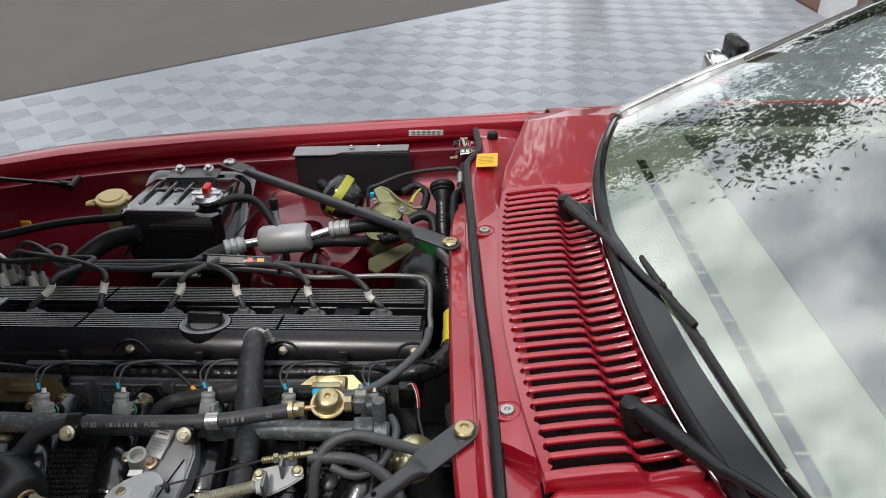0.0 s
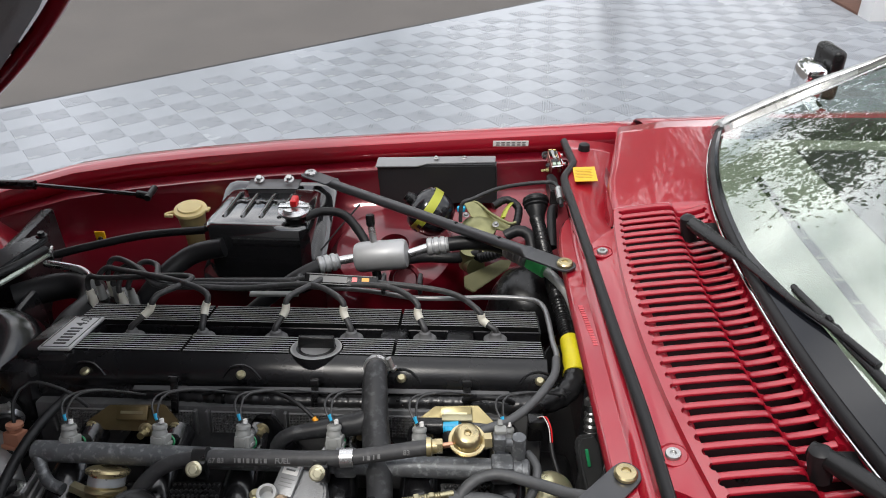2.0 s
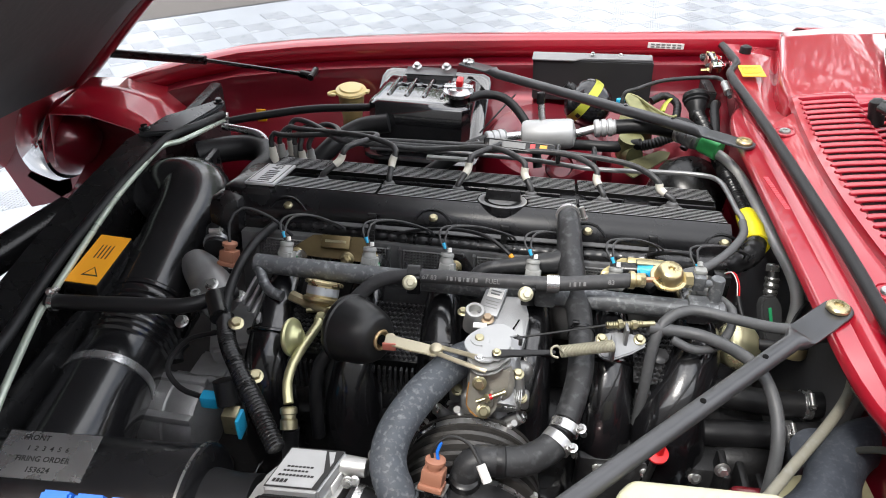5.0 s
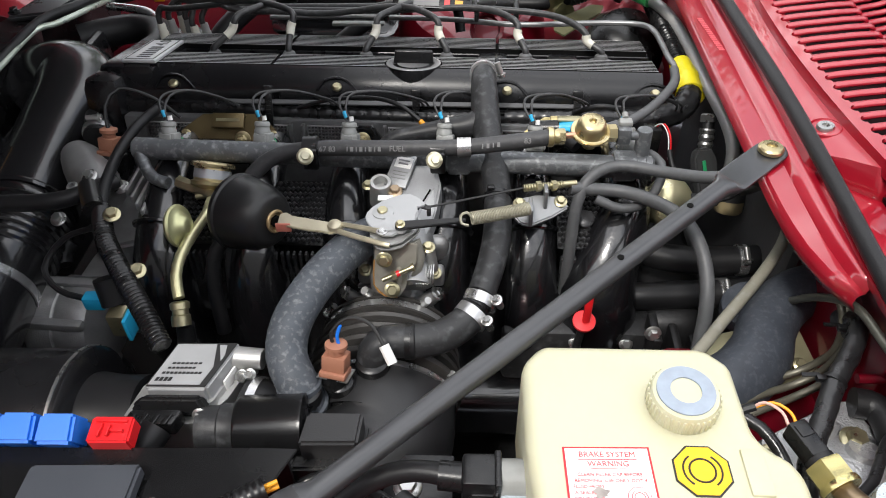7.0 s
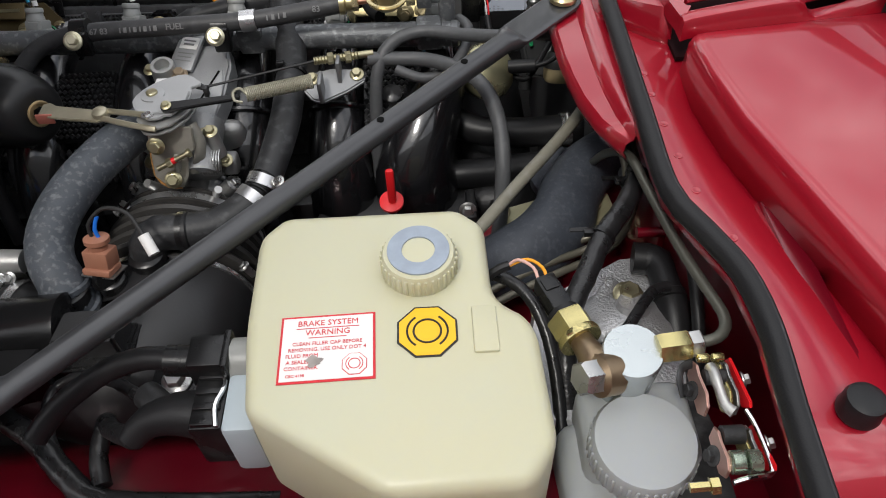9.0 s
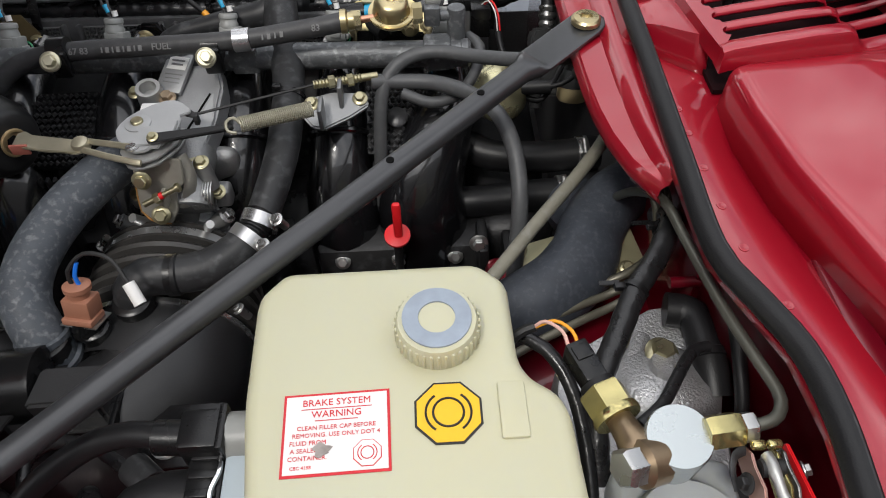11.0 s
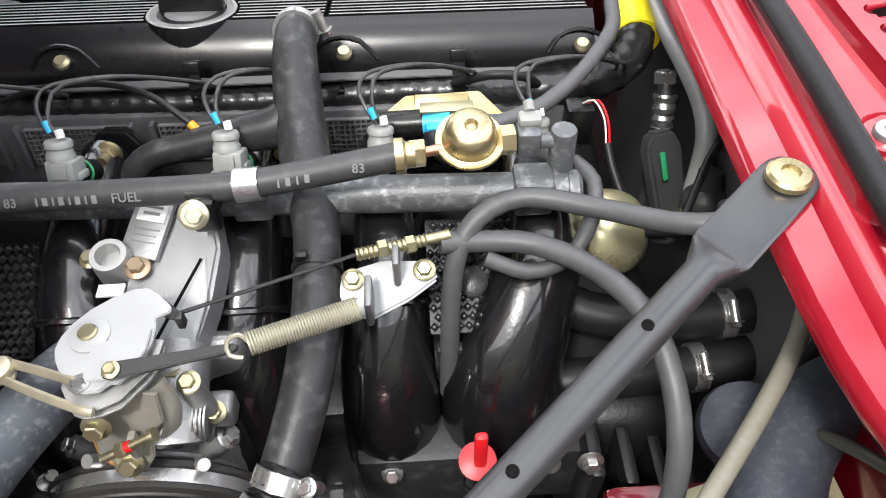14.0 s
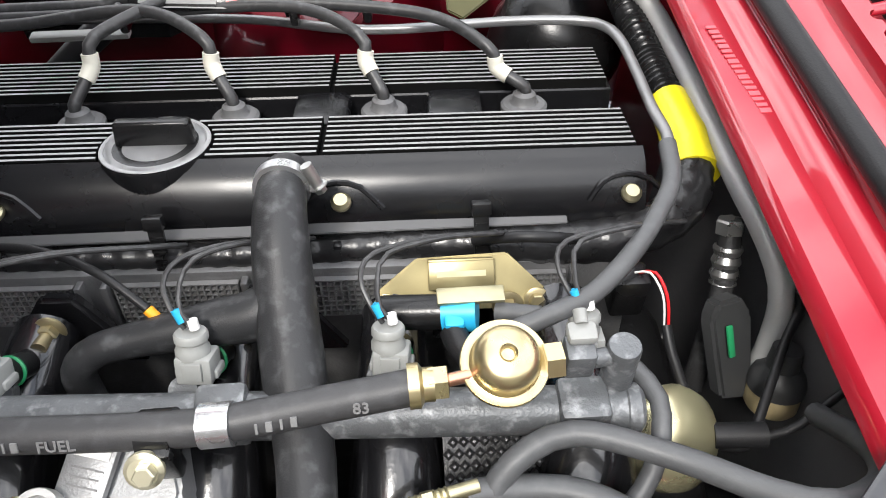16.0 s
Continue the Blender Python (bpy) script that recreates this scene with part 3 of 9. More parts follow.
def ribs(name, v0, n, pitch, cap=False):
    for k in range(n):
        v = v0 + pitch * k
        spans = [(-0.793, -0.575), (-0.571, -0.24), (-0.236, -0.004)]
        if cap and abs(v - cap_v) < 0.041:
            h = math.sqrt(0.0425 ** 2 - (v - cap_v) ** 2)
            spans = [(-0.793, -0.575), (-0.571, cap_x - h), (cap_x + h, -0.24), (-0.236, -0.004)]
        for a, b in spans:
            if b > a:
                bm = B()
                box(bm, ((a + b) / 2, v, -0.0045), (b - a, 0.0036, 0.009), 0.0005, EM, 1)
                o = part(name, bm, RIB, engine)
                # only the top faces keep the pale sky-lit colour
                o.data.materials.append(GROOVE)
                for poly in o.data.polygons:
                    poly.material_index = int(poly.normal.dot(EM.to_3x3() @ Vector((0, 0, 1))) < 0.9)


ribs("cover_rib", 0.0178, 8, 0.0072, True)
ribs("cover_rib", 0.1236, 9, 0.0074)
up_e = EM.to_3x3() @ Vector((0, 0, 1))
bm = B()
lathe(bm, [(0.0415, -0.03), (0.0415, -0.002), (0.0408, 0.0002), (0.0378, 0.0006), (0.0368, -0.0015), (0.0365, -0.008)], E(cap_x, cap_v, 0), up_e, 48)
part("filler_ring", bm, SATIN, engine)
bm = B()
lathe(bm, [(0.0372, 0.0008), (0.0376, 0.0014), (0.0404, 0.0014), (0.0408, 0.0008)], E(cap_x, cap_v, 0), up_e, 48)
part("ring_edge", bm, RIB, engine)
bm = B()
lathe(bm, [(0.0325, -0.012), (0.033, -0.002), (0.0315, 0.0008), (0.028, 0.001), (0.0, -0.0005)], E(cap_x, cap_v, 0), up_e, 40)
grip = bmesh.new()
bmesh.ops.create_cube(grip, size=1)
bmesh.ops.scale(grip, vec=(0.06, 0.013, 0.02), verts=grip.verts)
for gv in grip.verts:
    if gv.co.z > 0:
        gv.co.x *= 0.93
        gv.co.y *= 0.8
bmesh.ops.bevel(grip, geom=grip.edges[:], offset=0.0025, segments=3, affect="EDGES", profile=0.5)
merge(bm, grip, EM @ Matrix.Translation((cap_x, cap_v + 0.004, 0.009)))
part("oil_filler_cap", bm, BLACK, engine, "black oil filler cap with a grip bar")
# bridges over the plug valley, and the badge at its front
for x in (-0.245, -0.135):
    bm = B()
    box(bm, (x, 0.096, -0.012), (0.046, 0.056, 0.014), 0.005, EM)
    part("valley_bridge", bm, SATIN, engine)
bm = B()
box(bm, (-0.79, 0.07, -0.02), (0.09, 0.15, 0.04), 0.012, EM)
box(bm, (-0.82, 0.06, -0.06), (0.06, 0.2, 0.1), 0.02, EM)
part("front_cover", bm, SATIN, engine)
badge_m = EM @ Matrix.Translation((-0.772, 0.062, 0.0))
bm = B()
box(bm, (0, 0, 0.003), (0.052, 0.115, 0.006), 0.002, badge_m)
part("badge", bm, material("brushed_silver", (0.55, 0.555, 0.56), 0.4, 0.3, vary=0.08, scale=80), engine, "silver badge with dark lettering")
for c, sz in (((-0.0215, 0), (0.0014, 0.106)), ((0.0215, 0), (0.0014, 0.106)), ((0, -0.0535), (0.044, 0.0014)), ((0, 0.0535), (0.044, 0.0014))):
    bm = B()
    box(bm, (c[0], c[1], 0.0062), (sz[0], sz[1], 0.0008), 0, badge_m)
    part("badge_outline", bm, INK, engine)
for k in range(6):
    bm = B()
    box(bm, (0.002, -0.042 + 0.0105 * k, 0.0062), (0.02, 0.0045, 0.001), 0, badge_m)
    part("badge_letter", bm, INK, engine)
lettering("badge_number", "4.0", 0.026, badge_m @ Matrix.Translation((0.002, 0.036, 0.0064)) @ Matrix.Rotation(radians(90), 4, "Z"), INK, engine)
# cover screws in scooped pockets on the near shoulder
for x in (-0.715, -0.47, -0.222, -0.012):
    bm = B()
    lathe(bm, [(0.0075, 0), (0.0075, 0.003), (0.005, 0.006), (0, 0.006)], E(x, -0.0155, -0.024), EM.to_3x3() @ Vector((0, -0.5, 1)), 16)
    part("cover_screw", bm, ZINC, engine, "yellow zinc screw")
    bm = B()
    tube(bm, [E(x - 0.03, -0.0155, -0.029), E(x - 0.02, -0.01, -0.016), E(x - 0.004, -0.007, -0.0115), E(x + 0.014, -0.009, -0.015), E(x + 0.03, -0.0155, -0.03)], 0.0022, 6)
    part("pocket_rim", bm, SATIN, engine)
bm = B()
box(bm, (-0.4, 0.085, -0.139), (0.785, 0.245, 0.145), 0.004, EM)
part("cylinder_head", bm, material("head_casting", (0.13, 0.13, 0.132), 0.42, 0.45, vary=0.35, scale=25, bump=0.25, bump_scale=400, dust=0.15), engine, "grey cast cylinder head")
bm = B()
box(bm, (-0.4, 0.1, -0.36), (0.75, 0.25, 0.3), 0.02, EM)
part("cylinder_block", bm, DARKM, engine)
# cast waffle panels on the head below the cover
WAFFLE = material("waffle_grey", (0.23, 0.23, 0.232), 0.42, 0.5, vary=0.3, scale=40, bump=0.1)
for k in range(6):
    x0 = -0.755 + 0.121 * k
    bm = B()
    for a in range(19):
        box(bm, (x0 + 0.005 * a, -0.0405, -0.092), (0.0013, 0.005, 0.036), 0, EM)
    for c in range(8):
        box(bm, (x0 + 0.045, -0.0405, -0.1095 + 0.005 * c), (0.092, 0.005, 0.0012), 0, EM)
    tagged(part("waffle_panel", bm, WAFFLE, engine, "grey cast grid on the head"), kind="stuff")
    for dx in (-0.006, 0.096):
        bm = B()
        box(bm, (x0 + dx, -0.042, -0.092), (0.005, 0.01, 0.042), 0.001, EM)
        part("panel_edge", bm, bpy.data.materials["head_casting"], engine)

# ---- ignition leads ----
LEAD = material("lead_rubber", (0.03, 0.03, 0.031), 0.42, vary=0.25, scale=40, bump=0.06, bump_scale=700, dust=0.12)
SLEEVE = material("cream_sleeve", (0.62, 0.6, 0.52), 0.5, vary=0.12, scale=90, bump=0.1, bump_scale=400)
BOOT = material("boot_rubber", (0.1, 0.1, 0.102), 0.5, vary=0.2, scale=40, bump=0.1, bump_scale=600)
boots = [-0.716, -0.596, -0.473, -0.346, -0.223, -0.106]
marks = [(-0.689, 1.055, 0.83), (-0.594, 1.056, 0.833), (-0.459, 1.056, 0.828), (-0.359, 1.049, 0.829), (-0.235, 1.05, 0.826), (-0.127, 1.042, 0.82)]
for k in range(6):
    ld = thing("ignition_lead", "black ignition lead with a white marker sleeve", "ignition lead", group="ignition leads on the engine")
    by = 1.032 - 0.0012 * k
    seat = Vector((boots[k], by, 0.799))
    mk = Vector(marks[k])
    yb = 1.128 + 0.0095 * (k % 3)
    zb = 0.822 + 0.0095 * (k // 3)
    start = Vector(((-0.862, 1.188, 0.77), (-0.848, 1.2, 0.772), (-0.832, 1.212, 0.775), (-0.815, 1.195, 0.775), (-0.8, 1.18, 0.77), (-0.785, 1.19, 0.77))[k])
    top = start + Vector((0.004 + 0.01 * (k % 2), 0.008 + 0.006 * k, 0.034 + 0.004 * (k % 3)))
    pts = [start, start + Vector((-0.003, 0.004, 0.018)), top, top + Vector((0.035, -0.012, 0.004))]
    goal = mk + Vector((-0.055 if k not in (0, 2) else 0.03, 0.045, 0.022))
    for x in (-0.7, -0.62, -0.54, -0.44, -0.34, -0.24):
        if x < goal.x - 0.06:
            pts.append(Vector((x, yb - 0.03 * (x + 0.74), zb + 0.003 * math.sin(9 * x + k))))
    pts.append(goal + (Vector((0.02, 0.03, -0.004)) if k in (0, 2) else Vector((-0.01, 0.01, -0.002))))
    pts += [mk + (mk - seat) * 0.45 + Vector((0, 0.004, 0.006)), mk, seat + Vector((0, 0.002, 0.012)), seat]
    bm = B()
    tube(bm, pts, 0.0052, 12, 0.006)
    part("cable", bm, LEAD, ld)
    line = spline(pts, 0.003)
    near_mk = min(range(len(line)), key=lambda i: (line[i] - mk).length)
    run = [q for q in line[max(0, near_mk - 8):near_mk + 9] if (q - mk).length < 0.0125]
    bm = B()
    tube(bm, run, 0.0067, 14, 0.004)
    part("marker_sleeve", bm, SLEEVE, ld, "cream marker sleeve")
    bm = B()
    tube(bm, [q for q in run if (q - mk).length < 0.0045] or run[3:6], 0.0069, 14, 0.003)
    part("sleeve_print", bm, SLEEVE, ld)
    bm = B()
    lathe(bm, [(0.017, -0.016), (0.0195, -0.007), (0.0195, -0.004), (0.0175, -0.002), (0.012, -0.0015), (0.0105, 0.0), (0.0095, 0.006), (0.0065, 0.0085)], seat, EM.to_3x3() @ Vector((0, 0, 1)), 28)
    part("boot", bm, BOOT, ld, "dark grey rubber boot")

bm = B()
dst = thing("distributor", "black distributor cap with pale terminals", "distributor")
lathe(bm, [(0.04, -0.06), (0.044, -0.01), (0.038, 0.004), (0.02, 0.01), (0, 0.01)], (-0.826, 1.2, 0.742), (0.1, -0.1, 1), 28)
part("cap", bm, BLACK, dst)
for k, p in enumerate(((-0.862, 1.188, 0.77), (-0.848, 1.2, 0.772), (-0.832, 1.212, 0.775), (-0.815, 1.195, 0.775), (-0.8, 1.18, 0.77), (-0.785, 1.19, 0.77))):
    bm = B()
    lathe(bm, [(0.0085, -0.03), (0.0085, -0.008), (0.0072, -0.006), (0.0072, 0.006), (0.006, 0.008)], p, (-0.1, 0.1, 1), 14)
    part("terminal", bm, GREYP if k % 2 else SLEEVE, dst, "pale lead terminal")

# label clip on the lead bundle
clip = thing("lead_label", "black clip label with red and orange marks on the leads", "label")
bm = B()
t = Matrix.Translation((-0.372, 1.122, 0.846)) @ Euler((radians(42), radians(2), radians(-3))).to_matrix().to_4x4()
box(bm, (0, 0, 0), (0.13, 0.02, 0.006), 0.0028, t)
part("plate", bm, BLACK, clip)
for dy in (-0.0085, 0.0085):
    bm = B()
    box(bm, (0, dy, 0.0034), (0.122, 0.0012, 0.0008), 0, t)
    part("outline", bm, GREYINK, clip)
for dx, w, mm in ((-0.022, 0.066, GREYINK), (0.024, 0.009, REDP), (0.043, 0.013, ORANGE)):
    bm = B()
    box(bm, (dx, 0, 0.0034), (w, 0.011, 0.001), 0, t)
    part("print", bm, mm, clip)
for x in (-0.45, -0.3, -0.235):
    bm = B()
    box(bm, (x, 1.14, 0.826), (0.008, 0.034, 0.026), 0.003)
    tagged(part("lead_clip", bm, BLACK), "black clip holding the ignition leads together", "clip", "lead clips")
bm = B()
box(bm, (-0.5, 1.145, 0.8), (0.09, 0.012, 0.006), 0.002)
tagged(part("pale_strap", bm, GREYP), "pale plastic strap under the ignition leads", "strap")

# ---- hoses and pipes over the engine ----
def hose(name, label, pts, r, mat=RUBBER, cat="hose", group="", seg=12, ribs=None, **kw):
    bm = B()
    tube(bm, pts, r, seg, 0.01, ribs, **kw)
    return tagged(part(name, bm, mat), label, cat, group)


def clampband(name, at, axis, r, parent=None, width=0.012, screw=(0, 0, 1)):
    """A worm-drive band with its screw."""
    o = parent or thing(name, "bright steel worm-drive hose clamp", "hose clamp", group="hose clamps")
    bm = B()
    lathe(bm, [(r, -width / 2), (r + 0.0014, -width / 2), (r + 0.0014, width / 2), (r, width / 2)], at, axis, 28)
    part("band", bm, BRIGHT, o)
    sc = Vector(screw).normalized()
    tang = Vector(axis).normalized().cross(sc).normalized()
    p = Vector(at) + sc * (r + 0.005)
    bm = B()
    rod(bm, p - tang * 0.009, p + tang * 0.008, 0.0042)
    hexbolt(bm, p + tang * 0.008, tang, 0.005)
    part("screw", bm, STEEL, o)
    return o


hp = thing("heater_pipe", "grey steel pipe with a rubber hose end over the cover", "pipe")
bm = B()
tube(bm, [(-0.022, 0.905, 0.838), (-0.018, 0.935, 0.838), (-0.02, 0.968, 0.835), (-0.02, 1.02, 0.831), (-0.022, 1.062, 0.828), (-0.03, 1.085, 0.826), (-0.05, 1.098, 0.824), (-0.11, 1.108, 0.82), (-0.235, 1.112, 0.815), (-0.35, 1.15, 0.806), (-0.5, 1.17, 0.8), (-0.66, 1.18, 0.794)], 0.0044, 12, 0.008)
part("pipe", bm, material("greyed_steel_pipe", (0.22, 0.22, 0.222), 0.34, 0.6, vary=0.25, scale=40), hp)
bm = B()
tube(bm, [(-0.15, 0.786, 0.822), (-0.12, 0.795, 0.8275), (-0.095, 0.806, 0.83), (-0.068, 0.83, 0.833), (-0.045, 0.858, 0.836), (-0.026, 0.89, 0.838), (-0.02, 0.925, 0.838)], 0.0064, 14, 0.008)
part("hose_end", bm, GHOSE, hp)

breather = thing("breather_hose", "moulded black breather hose with a side branch", "hose")
bm = B()
tube(bm, [(-0.288, 0.925, 0.826), (-0.289, 0.912, 0.84), (-0.289, 0.885, 0.846), (-0.288, 0.856, 0.84), (-0.285, 0.815, 0.818), (-0.279, 0.77, 0.803), (-0.272, 0.725, 0.792), (-0.270, 0.68, 0.786), (-0.272, 0.63, 0.776), (-0.28, 0.59, 0.764), (-0.292, 0.553, 0.749)], 0.0175, 18, radii=[0.014, 0.0165, 0.0185, 0.0195, 0.02, 0.018, 0.017, 0.017, 0.017, 0.0165, 0.016])
part("hose", bm, HOSE, breather)
bm = B()
tube(bm, [(-0.284, 0.834, 0.822), (-0.292, 0.822, 0.817), (-0.306, 0.816, 0.812), (-0.33, 0.815, 0.808), (-0.375, 0.811, 0.802), (-0.408, 0.807, 0.796), (-0.424, 0.801, 0.782), (-0.426, 0.796, 0.752)], 0.011, 18, 0.006, radii=[0.0185, 0.017, 0.0155, 0.0135, 0.0115, 0.0108, 0.0108, 0.0108])
part("branch", bm, HOSE, breather)
clampband("hose_clamp", (-0.289, 0.896, 0.8445), (0, 1, -0.25), 0.0178, width=0.009, screw=(1, 0, 0.4))
for y, z in ((0.69, 0.787),):
    bm = B()
    lathe(bm, [(0.0172, -0.003), (0.0186, -0.003), (0.0186, 0.003), (0.0172, 0.003)], (-0.27, y, z), (0, 1, 0.15), 24)
    box(bm, (-0.279, y, z + 0.018), (0.009, 0.007, 0.006), 0.001)
    tagged(part("cable_tie", bm, BLACK), "black cable tie round the breather hose", "cable tie", "cable ties")

# harness along the near side of the cover
harness = hose("engine_harness", "black taped wiring harness along the cylinder head", [(-0.76, 0.925, 0.775), (-0.6, 0.912, 0.772), (-0.46, 0.905, 0.77), (-0.32, 0.9, 0.77), (-0.2, 0.902, 0.77), (-0.1, 0.893, 0.772), (-0.05, 0.893, 0.775), (-0.012, 0.905, 0.78), (0.008, 0.925, 0.784), (0.017, 0.95, 0.786)], 0.011, material("wrapped_tape", (0.014, 0.014, 0.015), 0.3, vary=0.3, scale=60, bump=0.5, bump_scale=90), "wiring", ribs=(0.017, 0.0007), radii=[0.009, 0.01, 0.01, 0.011, 0.011, 0.012, 0.014, 0.016, 0.018, 0.018])
for p, q in (((-0.53, 0.9085, 0.771), (1, -0.05, 0)), ((-0.39, 0.9025, 0.77), (1, -0.03, 0)), ((-0.26, 0.901, 0.77), (1, 0, 0)), ((-0.15, 0.8975, 0.771), (1, -0.08, 0)), ((-0.03, 0.898, 0.778), (1, 0.4, 0.1))):
    bm = B()
    lathe(bm, [(0.0112, -0.0022), (0.0126, -0.0022), (0.0126, 0.0022), (0.0112, 0.0022)], p, q, 20)
    box(bm, (p[0], p[1] - 0.007, p[2] + 0.0115), (0.006, 0.006, 0.005), 0.001)
    part("tie", bm, BLACK, harness)
bm = B()
prism(bm, [(-0.67, -0.0042), (-0.09, -0.0042), (-0.09, 0.0042), (-0.67, 0.0042)], 0.003, Matrix.Translation((0, 0.9, 0.791)) @ Euler((radians(18), 0, radians(-0.8))).to_matrix().to_4x4(), 0.0006)
tagged(part("harness_strip", bm, material("strip_grey", (0.075, 0.075, 0.077), 0.35, vary=0.1)), "dark grey plastic strip over the wiring harness", "strip")
for x, y, z, h in ((-0.155, 0.892, 0.8, 0.05), (-0.385, 0.897, 0.797, 0.02), (-0.6, 0.9, 0.8, 0.05)):
    t = Matrix.Translation((x, y - 0.004, z)) @ Euler((radians(-25), 0, 0)).to_matrix().to_4x4()
    bm = B()
    box(bm, (0, 0, -h / 2 + 0.012), (0.011, 0.004, h), 0.001, t)
    box(bm, (0, -0.001, 0.016), (0.014, 0.009, 0.01), 0.0015, t)
    for k in range(5):
        box(bm, (0, -0.0022, 0.004 - 0.006 * k), (0.008, 0.002, 0.002), 0, t)
    tagged(part("cable_tie", bm, BLACK), "black ribbed cable tie on the wiring strip", "cable tie", "cable ties")

# conduit, yellow tape and air-conditioning pipe along the bulkhead
cd = thing("wiring_conduit", "black corrugated conduit with yellow tape", "wiring")
bm = B()
tube(bm, [(0.0, 1.43, 0.793), (0.001, 1.39, 0.8), (0.002, 1.3, 0.803), (0.006, 1.2, 0.80), (0.011, 1.12, 0.796), (0.016, 1.05, 0.792), (0.02, 1.015, 0.79)], 0.0135, 16, ribs=(0.0055, 0.0014))
part("conduit", bm, BLACK, cd)
bm = B()
pa = Vector((-0.05, 0.75, 0.55)).normalized()
lathe(bm, [(0.0145, -0.05), (0.017, -0.034), (0.0225, -0.02), (0.0225, -0.017), (0.0262, -0.0135), (0.0262, -0.0105), (0.0245, -0.0095), (0.0285, -0.005), (0.0285, -0.002), (0.0265, -0.001), (0.0275, 0.003), (0.0265, 0.0055), (0.0225, 0.0085), (0.018, 0.0095), (0.0, 0.0105)], (0.0, 1.462, 0.82), pa, 32)
part("plug", bm, RUBBER, cd, "ribbed black rubber plug")
bm = B()
tube(bm, [(0.018, 1.028, 0.79), (0.02, 0.998, 0.789), (0.021, 0.968, 0.787), (0.018, 0.945, 0.785)], 0.019, 20, 0.004, radii=[0.0165, 0.018, 0.0185, 0.021, 0.0195, 0.0215])
part("yellow_tape", bm, YELLOW, cd, "crumpled yellow tape")

DULLPIPE = material("dusty_alloy_pipe", (0.5, 0.5, 0.49), 0.45, 0.35, vary=0.2, scale=30, bump=0.08)


def crimp(a, b, r, mat):
    """A sleeve pressed on a hose in three flat bands."""
    a, b = Vector(a), Vector(b)
    n = (b - a).length
    prof = [(r * 0.7, 0.0), (r * 1.02, 0.03 * n)]
    for k in range(3):
        c = (0.17 + 0.29 * k) * n
        prof += [(r * 1.12, c - 0.1 * n), (r * 1.14, c + 0.07 * n), (r * 0.96, c + 0.1 * n), (r * 0.95, c + 0.16 * n)]
    bm = B()
    lathe(bm, prof + [(r * 1.03, 0.95 * n), (r * 0.9, n)], a, b - a, 24)
    part("crimp", bm, mat, ac)


ac = thing("ac_pipe", "air-conditioning muffler with alloy pipe and hoses", "pipe")
bm = B()
lathe(bm, [(0.012, -0.004), (0.026, 0.0), (0.0295, 0.007), (0.03, 0.05), (0.0295, 0.094), (0.026, 0.1), (0.012, 0.104)], (-0.366, 1.272, 0.797), (1, -0.06, 0.13), 32)
part("muffler", bm, PALE, ac, "silver alloy muffler can")
crimp((-0.44, 1.253, 0.79), (-0.4, 1.268, 0.792), 0.0155, PALE)
bm = B()
rod(bm, (-0.402, 1.268, 0.792), (-0.366, 1.272, 0.797), 0.0085)
part("pipe_neck", bm, BRIGHT, ac)
bm = B()
rod(bm, (-0.263, 1.266, 0.81), (-0.225, 1.277, 0.818), 0.0085)
part("pipe_neck", bm, BRIGHT, ac)
crimp((-0.228, 1.277, 0.818), (-0.185, 1.279, 0.823), 0.0155, PALE)
bm = B()
tube(bm, [(-0.187, 1.279, 0.823), (-0.15, 1.278, 0.828), (-0.105, 1.262, 0.834), (-0.07, 1.24, 0.837)], 0.0145, 16)
part("hose", bm, RUBBER, ac)
bm = B()
tube(bm, [(-0.43, 1.256, 0.79), (-0.47, 1.235, 0.78), (-0.52, 1.21, 0.755), (-0.57, 1.19, 0.72)], 0.0145, 16)
part("hose", bm, RUBBER, ac)
crimp((-0.075, 1.242, 0.837), (-0.038, 1.204, 0.836), 0.0155, ALU2)
bm = B()
tube(bm, [(-0.034, 1.2, 0.838), (-0.008, 1.176, 0.834)], 0.018, 16)
part("green_tag", bm, GREENP, ac, "bright green paper tag")
bm = B()
tube(bm, [(-0.02, 1.188, 0.832), (0.008, 1.16, 0.822), (0.028, 1.13, 0.808), (0.036, 1.06, 0.803), (0.039, 0.99, 0.801), (0.042, 0.92, 0.799), (0.05, 0.885, 0.79), (0.058, 0.858, 0.775), (0.061, 0.838, 0.755), (0.056, 0.82, 0.72), (0.05, 0.81, 0.69)], 0.0092, 16)
part("alloy_pipe", bm, DULLPIPE, ac)
bm = B()
rod(bm, (-0.33, 1.275, 0.825), (-0.335, 1.287, 0.858), 0.0068)
part("valve_stem", bm, BRIGHT, ac)
bm = B()
lathe(bm, [(0.007, 0), (0.0085, 0.004), (0.0085, 0.022), (0.006, 0.024)], (-0.336, 1.289, 0.858), (-0.05, 0.3, 1), 12)
part("valve_cap", bm, BLACK, ac)

# ---- far side of the bay ----
def bolt(at, axis=(0, 0, 1), r=0.008, mat=ZINC, parent=None, name="bolt"):
    return part(name, hexbolt(B(), at, axis, r), mat, parent)


